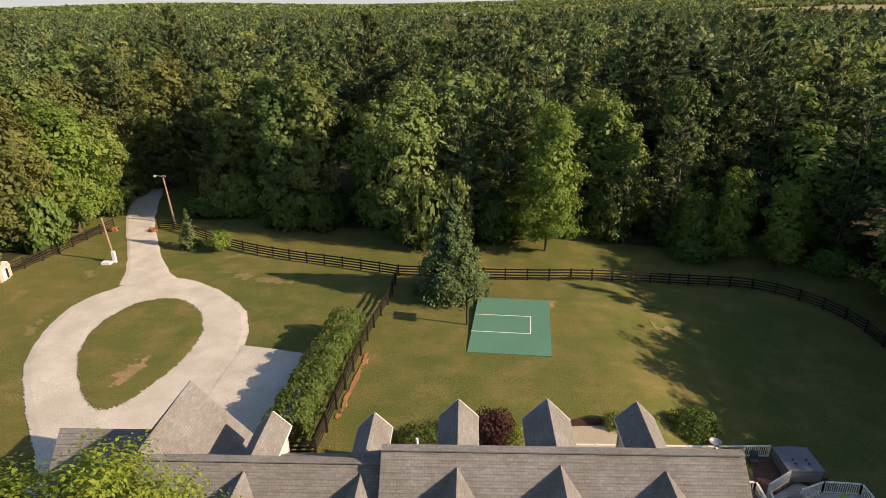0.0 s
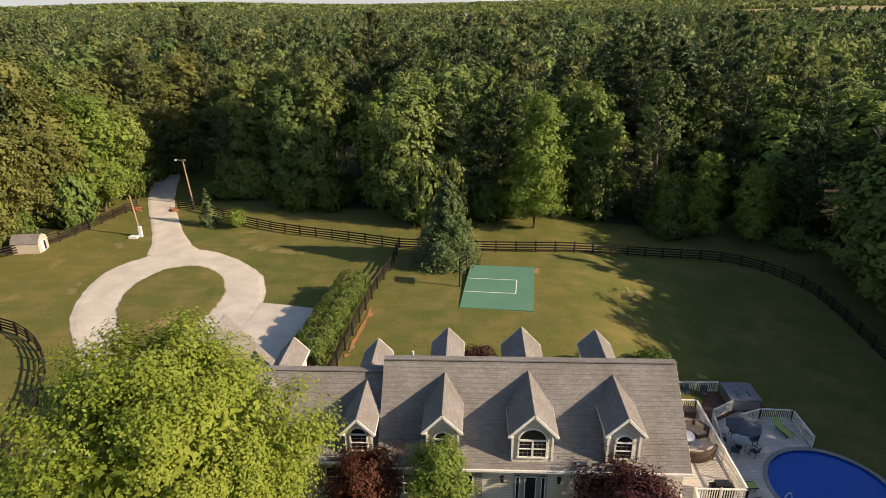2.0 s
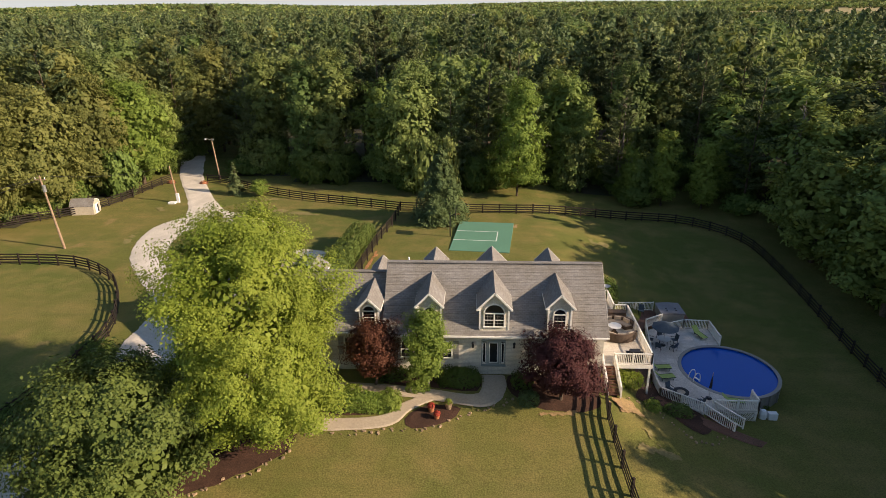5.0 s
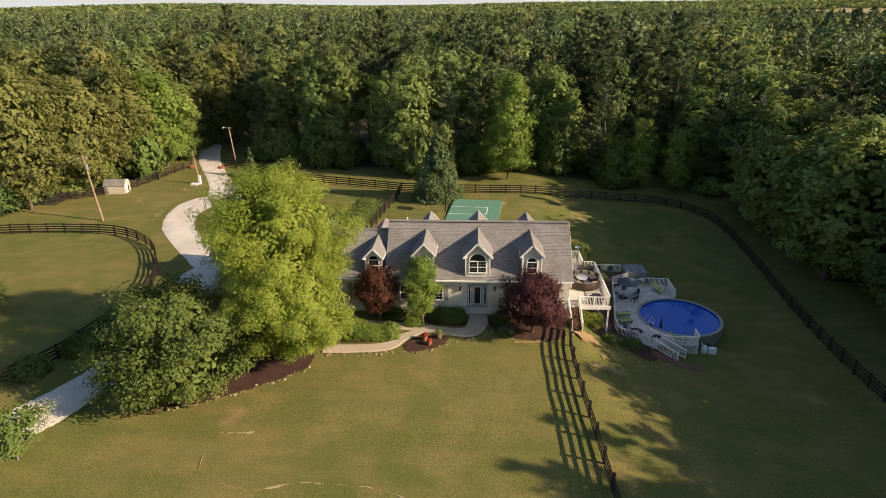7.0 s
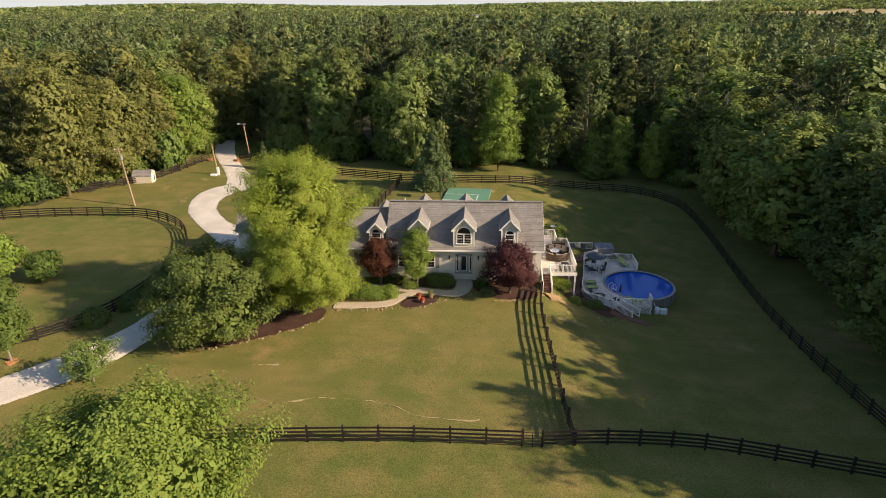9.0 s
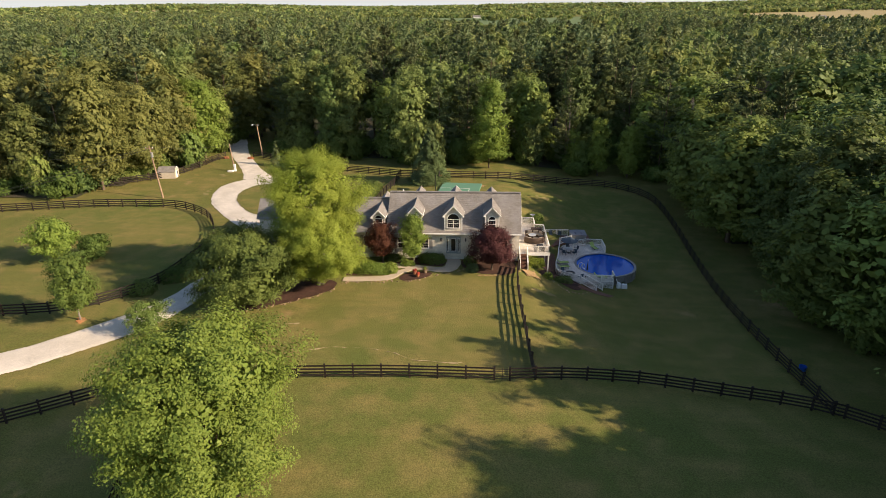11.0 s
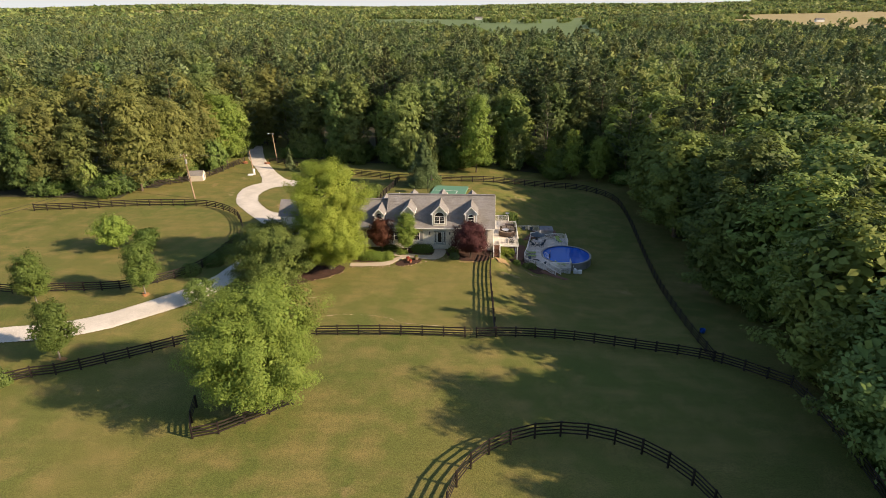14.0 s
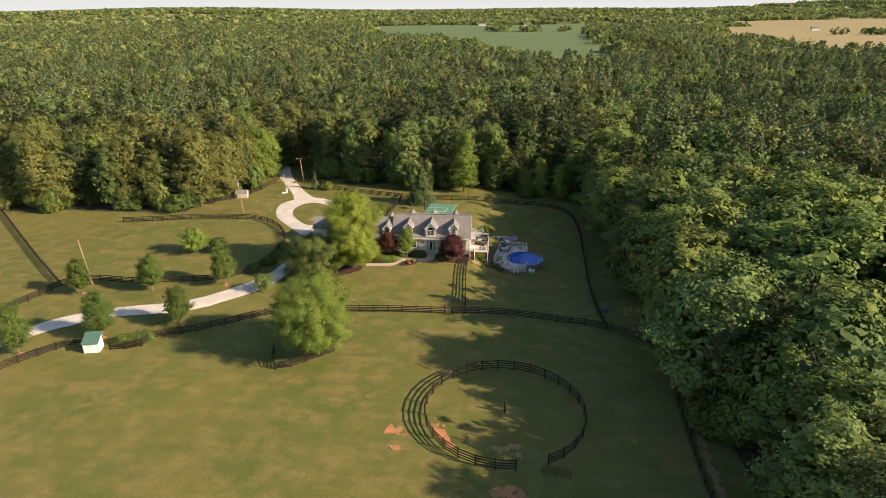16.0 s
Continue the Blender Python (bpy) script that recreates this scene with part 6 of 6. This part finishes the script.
for line in ([(-15.3, -21.9), (-14.3, -22.3), (-13.0, -22.6), (-12.0, -22.2), (-10.3, -21.8), (-8.5, -21.8), (-6.6, -21.9), (-5.3, -22.1), (-3.8, -22.6), (-2.7, -23.3), (-2.0, -23.6), (-0.5, -23.8), (0.6, -23.9), (2.3, -24.0), (2.7, -23.8)],
             [(2.2, -24.0), (2.7, -24.5), (3.1, -25.0)], [(-17.1, -20.9), (-17.4, -19.5), (-17.3, -18.1)], [(-17.3, -17.2), (-16.0, -17.3), (-14.8, -17.2)]):
    strip("dry_seam", [(x, y + 0.06) for x, y in line], [(x, y - 0.06) for x, y in line], 0.05, M_STRAW, "thin crooked line of straw-dry grass in the lawn", "dry grass", 4, 0.2)


def pot(x, y, r, h, flower, mat, label):
    t = thing("flower_pot", (x, y, ground_z(x, y) + 0.08), label, "planter")
    part("pot", Build().lathe((0, 0, 0), [(0.01, 0), (r * 0.7, 0), (r, h), (r * 0.85, h), (r * 0.8, h - 0.06), (0.01, h - 0.06)], 14), mat, t)
    g = np.random.default_rng(int(abs(x * 100)))
    d = g.normal(size=(160, 3))
    d[:, 2] = np.abs(d[:, 2])
    c = d / np.linalg.norm(d, axis=1, keepdims=True) * r * 1.25 * g.uniform(0.6, 1, (160, 1)) + np.array([0, 0, h])
    part("blossom", leaves_mesh("blossom", c, d, np.full(160, 0.06), g, flower), None, t)


pot(-3.75, -4.75, 0.27, 0.42, M_REDFLOWER, M_CLAY, "clay pot of red geraniums in the front bed")
pot(-3.3, -5.5, 0.24, 0.36, M_REDFLOWER, M_CLAY, "clay pot of red flowers at the bed edge")
pot(-2.5, -4.4, 0.28, 0.5, L_LIME, M_STONE, "stone urn with yellow-green plants")

# ---- poles, wires, sheds ----
def utility_pole(x, y, h, label, lean=(0, 0), arm=False, lamp=False):
    t = thing("utility_pole", (x, y, ground_z(x, y)), label, "utility pole")
    top = (lean[0], lean[1], h)
    part("shaft", Build().tube((0, 0, -0.3), top, 0.16, 0.10, 10), M_POLE, t)
    if arm:
        part("crossarm", Build().box((top[0], top[1], h - 0.5), (1.4, 0.12, 0.12)), M_POLE, t)
        part("transformer", Build().lathe((top[0] + 0.3, top[1] - 0.1, h - 2.0), [(0.01, 0), (0.22, 0), (0.22, 0.8), (0.01, 0.9)], 12), M_METAL, t)
        for s in (-0.6, 0, 0.6):
            part("insulator", Build().tube((top[0] + s, top[1], h - 0.44), (top[0] + s, top[1], h - 0.2), 0.05, 0.03, 6), M_WHITE, t)
    if lamp:
        a = part("lamp_arm", Build().beam((top[0], top[1], h - 0.2), (top[0] - 0.8, top[1] - 0.4, h + 0.1), 0.06, 0.06), M_METAL, t)
        part("lamp_head", Build().lathe((top[0] - 0.9, top[1] - 0.45, h - 0.05), [(0.01, 0.22), (0.12, 0.2), (0.26, 0.0), (0.2, -0.08), (0.01, -0.1)], 12), M_METAL, t, "grey lamp head")
        part("flood_lamp", Build().box((top[0] + 0.25, top[1], h - 0.15), (0.35, 0.25, 0.25)), M_METAL, t)
    return Vector((x + top[0], y + top[1], ground_z(x, y) + h))


P1 = utility_pole(-45.7, 60.2, 7.1, "wooden yard light pole by the gate", (-0.6, 0.2), lamp=True)
P2 = utility_pole(-52.2, 26.8, 9.4, "wooden utility pole with transformer beside the lane", (-0.9, 0.1), arm=True)
P3 = utility_pole(-64.2, -20.3, 9.4, "pale leaning utility pole beside the paddock", (-0.9, 0.1))
P4 = utility_pole(-46.8, 46.4, 5.7, "thin leaning service pole with meter box", (-0.5, 0.1))
_t = thing("meter_box", (-46.6, 46.1, ground_z(-46.6, 46.1)), "white electric meter box at the pole foot", "meter box")
part("case", Build().box((0, 0, 0.75), (0.4, 0.3, 1.5)), M_WHITE, _t)
part("pad", Build().box((-0.8, -0.4, 0.12), (1.1, 0.8, 0.3)), M_WHITE, _t)


def wire(a, b, sag, r=0.022):
    """One sagging cable: a ring of four points every sixteenth of its length."""
    v, f, n = [], [], 16
    for i in range(n + 1):
        k = i / n
        p = a.lerp(b, k) - Vector((0, 0, sag * 4 * k * (1 - k)))
        side = Vector((b.y - a.y, a.x - b.x, 0)).normalized()
        v += [p + side * r, p + Vector((0, 0, r)), p - side * r, p - Vector((0, 0, r))]
        if i:
            f += [(4 * i - 4 + j, 4 * i - 4 + (j + 1) % 4, 4 * i + (j + 1) % 4, 4 * i + j) for j in range(4)]
    me = bpy.data.meshes.new("cable")
    me.from_pydata(v, [], f + [(3, 2, 1, 0), tuple(range(4 * n, 4 * n + 4))])
    part("cable", me, M_WIRE, thing("power_line", (0, 0, 0), "thin overhead power cable between poles", "cable"))


wire(P2, P3, 0.9), wire(P2 - Vector((0.5, 0, 0.6)), P3 - Vector((0, 0, 0.5)), 0.9)
wire(P3, Vector((-110, -75, 7.5)), 1.2), wire(P3 - Vector((0, 0, 0.5)), Vector((-110, -75, 7.0)), 1.2)
wire(P2, P4, 0.7)
wire(P2 - Vector((0, 0, 0.7)), Vector((-75, 22, 6.5)), 0.6)


def small_shed():
    t = thing("small_shed", pose(-49.3, -43.0, ground_z(-49.3, -43.0), 0, 0, 12) @ Matrix.Diagonal((0.88, 0.88, 0.88, 1)), "small white shed with green metal roof by the fence", "shed")
    part("wall", wall_box(-1.25, 1.25, -1.1, 1.1, 0, 2.0), M_TRIM, t, "white board walls")
    part("roof", Build().quad((-1.45, -1.4, 2.0), (1.45, -1.4, 2.0), (1.45, 1.3, 3.1), (-1.45, 1.3, 3.1)).quad((-1.45, -1.4, 1.92), (-1.45, 1.3, 3.02), (1.45, 1.3, 3.02), (1.45, -1.4, 1.92)).beam((-1.45, -1.4, 1.96), (1.45, -1.4, 1.96), 0.04, 0.1), M_GREENROOF, t, "green metal roof")
    part("back_wall", Build().quad((-1.25, 1.1, 2.0), (1.25, 1.1, 2.0), (1.25, 1.1, 2.95), (-1.25, 1.1, 2.95)).quad((-1.25, -1.1, 2.0), (-1.25, 1.1, 2.0), (-1.25, 1.1, 2.95)).quad((1.25, -1.1, 2.0), (1.25, 1.1, 2.0), (1.25, 1.1, 2.95)), M_TRIM, t)
    part("door", Build().box((0.3, -1.13, 0.95), (0.8, 0.05, 1.8)), M_WHITE, t)
    for x in (-1.25, 1.25):
        part("corner_board", Build().box((x, -1.1, 1.0), (0.1, 0.1, 2.0)), M_TRIM, t)


small_shed()


def barn_shed():
    t = thing("barn_shed", pose(-58.2, 41.0, ground_z(-58.2, 41.0), 0, 0, 8) @ Matrix.Diagonal((0.64, 0.7, 0.74, 1)), "tan gambrel garden shed with white door beyond the fence", "shed")
    prof = [(-1.6, 0), (-1.6, 1.7), (-1.1, 2.5), (0, 3.0), (1.1, 2.5), (1.6, 1.7), (1.6, 0)]
    b = Build()
    for x in (-2.5, 2.5):
        b.quad(*[(x, y, z) for y, z in prof])
    for (y0, z0), (y1, z1) in (((-1.6, 0), (-1.6, 1.7)), ((1.6, 0), (1.6, 1.7))):
        b.quad((-2.5, y0, z0), (2.5, y0, z0), (2.5, y1, z1), (-2.5, y1, z1))
    part("wall", b, M_TAN, t)
    r = Build()
    for (y0, z0), (y1, z1) in zip(prof[1:5], prof[2:6]):
        r.quad((-2.65, y0 * 1.06, z0 + 0.05), (2.65, y0 * 1.06, z0 + 0.05), (2.65, y1 * 1.06, z1 + 0.05), (-2.65, y1 * 1.06, z1 + 0.05))
    part("roof", r, M_SHINGLE, t, "grey shingle gambrel roof")
    d = part("door", Build().box((2.53, 0, 0.95), (0.06, 1.5, 1.9)), M_WHITE, t, "white double door")
    part("opening", Build().box((2.57, 0.4, 0.9), (0.03, 0.55, 1.6)), M_BLACK, d)
    part("trim", Build().beam((2.56, -1.6, 1.7), (2.56, -1.1, 2.5), 0.05, 0.12).beam((2.56, -1.1, 2.5), (2.56, 0, 3.0), 0.05, 0.12).beam((2.56, 0, 3.0), (2.56, 1.1, 2.5), 0.05, 0.12).beam((2.56, 1.1, 2.5), (2.56, 1.6, 1.7), 0.05, 0.12), M_WHITE, t)


barn_shed()
for x, y in ((-47.3, 58.2), (-53.2, 58.6)):
    _t = thing("flower_tub", (x, y - 1.2, ground_z(x, y)), "low planting of orange flowers at the gate post", "planter")
    g = np.random.default_rng(int(-x))
    d = g.normal(size=(260, 3))
    d[:, 2] = np.abs(d[:, 2])
    part("blossom", leaves_mesh("blossom", d / np.linalg.norm(d, axis=1, keepdims=True) * np.array([0.9, 0.7, 0.6]) * g.uniform(0.6, 1, (260, 1)), d, np.full(260, 0.09), g, M_CLAY), None, _t)
    part("soil", Build().lathe((0, 0, 0), [(0.01, 0.15), (0.7, 0.1), (0.8, -0.1)], 12), M_MULCH, _t)

# ---- deck furniture ----
def sofa(x, y, z, turn, arc0, arc1):
    """A curved wicker sofa round a table."""
    t = thing("curved_sofa", pose(x, y, z, 0, 0, turn), "curved brown wicker sofa with beige cushions on the deck", "sofa")
    def sector(r0, r1, z0, z1):
        b = Build()
        n = 12
        for i in range(n):
            a, c = radians(arc0 + (arc1 - arc0) * i / n), radians(arc0 + (arc1 - arc0) * (i + 1) / n)
            q = [[(r * math.cos(k), r * math.sin(k)) for r in (r0, r1)] for k in (a, c)]
            b.quad((*q[0][0], z1), (*q[0][1], z1), (*q[1][1], z1), (*q[1][0], z1))
            b.quad((*q[0][0], z0), (*q[0][0], z1), (*q[1][0], z1), (*q[1][0], z0))
            b.quad((*q[0][1], z0), (*q[0][1], z1), (*q[1][1], z1), (*q[1][1], z0))
            if i in (0, n - 1):
                e = q[0] if i == 0 else q[1]
                b.quad((*e[0], z0), (*e[1], z0), (*e[1], z1), (*e[0], z1))
        return b
    part("base", sector(0.85, 1.65, 0.05, 0.36), M_WICKER, t)
    part("backrest", sector(1.5, 1.68, 0.3, 0.82), M_WICKER, t)
    part("seat_cushion", sector(0.85, 1.48, 0.36, 0.48), M_CUSHION, t)
    for k in (0.2, 0.5, 0.8):
        a = radians(arc0 + (arc1 - arc0) * k)
        part("back_cushion", Build().box((1.42 * math.cos(a), 1.42 * math.sin(a), 0.64), (0.16, 0.6, 0.36), turn=a), M_CUSHION, t)


sofa(11.7, 5.6, -0.15, 0, 20, 130)
sofa(11.7, 5.3, -0.15, 0, 215, 330)
_t = thing("round_table", (11.5, 5.5, -0.15), "round white-topped table on the deck", "table")
part("tabletop", Build().lathe((0, 0, 0), [(0.01, 0.66), (0.56, 0.66), (0.56, 0.72), (0.01, 0.72)], 24), M_WHITE, _t)
part("pedestal", Build().lathe((0, 0, 0), [(0.34, 0), (0.3, 0.05), (0.12, 0.3), (0.3, 0.66)], 14), M_WICKER, _t)
_t = thing("deck_box", (12.3, 8.3, -0.15), "dark brown storage bench against the deck railing", "storage box")
part("case", Build().box((0, 0, 0.3), (1.5, 0.6, 0.6)), M_WICKER, _t)
part("lid", Build().box((0, 0, 0.63), (1.56, 0.66, 0.06)), M_WICKER, _t)
_t = thing("grill", (12.1, 1.0, -0.15), "black covered grill beside the front deck railing", "grill")
part("body", Build().box((0, 0, 0.4), (1.3, 0.55, 0.75)), M_BLACK, _t)
part("lid", Build().box((0, 0, 0.88), (0.8, 0.5, 0.25)), M_BLACK, _t)


def lounger(x, y, z, turn, label="lime green sling sun lounger on the pool deck"):
    t = thing("sun_lounger", pose(x, y, z, 0, 0, turn), label, "sun lounger", "loungers on the pool deck")
    part("seat", Build().box((0, -0.35, 0.32), (0.6, 1.2, 0.03)), M_LIME, t, "lime sling seat")
    part("backrest", Build().beam((0, 0.25, 0.33), (0, 0.8, 0.78), 0.6, 0.03), M_LIME, t, "raised lime sling back")
    part("frame", Build().beam((-0.32, -0.95, 0.32), (-0.32, 0.3, 0.32), 0.04, 0.05).beam((0.32, -0.95, 0.32), (0.32, 0.3, 0.32), 0.04, 0.05), M_BLACK, t)
    for sx in (-0.3, 0.3):
        for sy in (-0.8, 0.2):
            part("leg", Build().beam((sx, sy, 0.32), (sx, sy + 0.08, 0), 0.03, 0.03), M_BLACK, t)


lounger(21.2, 11.4, PZ, 20), lounger(15.8, 5.4, PZ, 95), lounger(15.7, 3.9, PZ, 100), lounger(20.2, 0.7, PZ, 80)


def umbrella(x, y, z, closed, label):
    t = thing("patio_umbrella", (x, y, z), label, "umbrella")
    part("pole", Build().tube((0, 0, 0), (0, 0, 2.5), 0.025, 0.025, 8), M_METAL, t)
    part("base", Build().lathe((0, 0, 0), [(0.25, 0), (0.25, 0.06), (0.05, 0.12)], 12), M_BLACK, t)
    n, b = 8, Build()
    for i in range(n):
        a, c = i * math.tau / n, (i + 1) * math.tau / n
        if closed:
            b.quad((0.13 * math.cos(a), 0.13 * math.sin(a), 1.0), (0.08 * math.cos((a + c) / 2), 0.08 * math.sin((a + c) / 2), 1.05), (0.13 * math.cos(c), 0.13 * math.sin(c), 1.0), (0, 0, 2.5))
        else:
            b.quad((1.28 * math.cos(a), 1.28 * math.sin(a), 1.95), (1.17 * math.cos((a + c) / 2), 1.17 * math.sin((a + c) / 2), 1.9), (1.28 * math.cos(c), 1.28 * math.sin(c), 1.95), (0, 0, 2.5))
    part("canopy", b, M_BLACK if closed else M_NAVY, t)
    if not closed:
        for i in range(n):
            a = i * math.tau / n
            part("rib", Build().beam((0, 0, 2.46), (1.26 * math.cos(a), 1.26 * math.sin(a), 1.93), 0.02, 0.02), M_METAL, t)


umbrella(17.3, 9.6, PZ, False, "open faded blue umbrella over the pool deck table")
umbrella(18.6, 1.3, PZ, True, "closed black umbrella at the pool edge")
_t = thing("patio_table", (17.3, 9.6, PZ), "round glass patio table under the umbrella", "table")
part("tabletop", Build().lathe((0, 0, 0), [(0.03, 0.7), (0.62, 0.7), (0.62, 0.73), (0.03, 0.73)], 20), M_METAL, _t)
for i in range(4):
    a = i * math.tau / 4 + 0.5
    part("leg", Build().beam((0.5 * math.cos(a), 0.5 * math.sin(a), 0), (0.45 * math.cos(a), 0.45 * math.sin(a), 0.7), 0.03, 0.03), M_BLACK, _t)


def chair(x, y, z, turn):
    t = thing("patio_chair", pose(x, y, z, 0, 0, turn), "dark metal patio chair with grey sling seat", "chair", "chairs on the pool deck")
    part("seat", Build().box((0, 0, 0.43), (0.5, 0.48, 0.03)), M_NAVY, t)
    part("backrest", Build().beam((0, 0.22, 0.45), (0, 0.34, 0.95), 0.5, 0.03), M_NAVY, t)
    for sx in (-0.24, 0.24):
        for sy in (-0.22, 0.22):
            part("leg", Build().box((sx, sy, 0.21), (0.03, 0.03, 0.42)), M_BLACK, t)
        part("armrest", Build().box((sx, 0, 0.64), (0.05, 0.5, 0.03)), M_BLACK, t)


for i in range(5):
    a = i * math.tau / 5 + 0.3
    chair(17.3 + 1.15 * math.cos(a), 9.6 + 1.15 * math.sin(a), PZ, math.degrees(a) - 90)
chair(15.6, 1.9, PZ, 30), chair(17.6, 0.35, PZ, 210)
chair(15.3, 15.3, -3.45, 10), chair(16.6, 15.2, -3.45, -15)
_t = thing("fire_table", (16.4, 1.5, PZ), "round black ring table on the pool deck", "table")
part("ring", Build().lathe((0, 0, 0), [(0.62, 0.45), (0.62, 0.5), (0.34, 0.5), (0.34, 0.45), (0.62, 0.45)], 24), M_BLACK, _t)
part("bowl", Build().lathe((0, 0, 0), [(0.2, 0.0), (0.34, 0.46), (0.01, 0.4)], 16), M_CUSHION, _t)
# pool ladder, skimmer pump
_t = thing("pool_ladder", pose(PX - 3.55, PY - 1.5, PZ, 0, 0, 22), "white plastic pool ladder over the rim", "ladder")
for s in (-0.3, 0.3):
    b, prev = Build(), None
    for k in range(11):
        a = math.pi * k / 10
        p = Vector((-0.35 * math.cos(a) + 0.1, s, 0.15 + 0.65 * math.sin(a)))
        if prev is not None:
            b.tube(prev, p, 0.035, 0.035, 8)
        prev = p
    b.tube((-0.25, s, 0), (-0.25, s, 0.16), 0.035, 0.035, 8).tube((0.45, s, -0.5), (0.45, s, 0.16), 0.035, 0.035, 8)
    part("handrail", b, M_WHITE, _t)
for k in range(3):
    part("step", Build().box((0.42, 0, -0.42 + 0.2 * k), (0.14, 0.6, 0.04)), M_WHITE, _t)
_t = thing("pool_pump", (22.7, 0.4, ground_z(22.7, 0.4)), "white pool filter and pump beside the deck", "pool pump")
part("filter_tank", Build().lathe((0, 0, 0), [(0.3, 0), (0.32, 0.5), (0.2, 0.75), (0.01, 0.8)], 16), M_WHITE, _t)
part("pump", Build().box((0.7, -0.1, 0.3), (0.7, 0.4, 0.6)), M_WHITE, _t)
part("hose", Build().tube((0, 0.2, 0.4), (-0.2, 0.9, 0.9), 0.05, 0.05, 8), M_WHITE, _t)
_t = thing("satellite_dish", (12.0, 11.8, 0.85), "grey satellite dish on the deck railing", "satellite dish")
part("dish", Build().lathe((0, 0, 0.35), [(0.01, 0), (0.2, 0.04), (0.38, 0.14)], 16), M_METAL, _t)
part("mast", Build().tube((0, 0, 0), (0, 0, 0.36), 0.03, 0.03, 8), M_METAL, _t)
_t = thing("water_bucket", (35.2, -21.6, ground_z(35.2, -21.6)), "small blue plastic tub by the fence", "tub")
part("shell", Build().lathe((0, 0, 0), [(0.01, 0.05), (0.3, 0.05), (0.36, 0.5), (0.33, 0.5), (0.28, 0.1), (0.01, 0.1)], 16), M_LINER, _t)

# dead trees at the wood edge
def dead_tree(x, y, h, seed):
    g = random.Random(seed)
    t = thing("dead_tree", (x, y, ground_z(x, y)), "bare grey-brown dead tree among the woods", "tree")
    b = Build()
    b.tube((0, 0, -0.2), (0.3, 0, h * 0.5), 0.22, 0.14, 8).tube((0.3, 0, h * 0.5), (0.1, 0.2, h), 0.14, 0.03, 8)
    part("trunk", b, M_GREYBARK, t)
    for i in range(26):
        z = h * g.uniform(0.3, 0.95)
        a, ln = g.uniform(0, 6.28), g.uniform(1.0, 2.8) * (1.2 - z / h)
        e = (ln * math.cos(a), ln * math.sin(a), z + ln * 1.1)
        br = Build().tube((0.2, 0, z), e, 0.05, 0.02, 5)
        for _ in range(3):
            c = a + g.uniform(-0.9, 0.9)
            br.tube((e[0] * 0.7 + 0.06, e[1] * 0.7, z + ln * 0.77), (e[0] * 0.7 + ln * 0.6 * math.cos(c), e[1] * 0.7 + ln * 0.6 * math.sin(c), z + ln * 1.5), 0.025, 0.01, 4)
        part("branch", br, M_GREYBARK, t)


dead_tree(22.5, 54.5, 17, 1), dead_tree(43.0, 42.0, 18, 2)
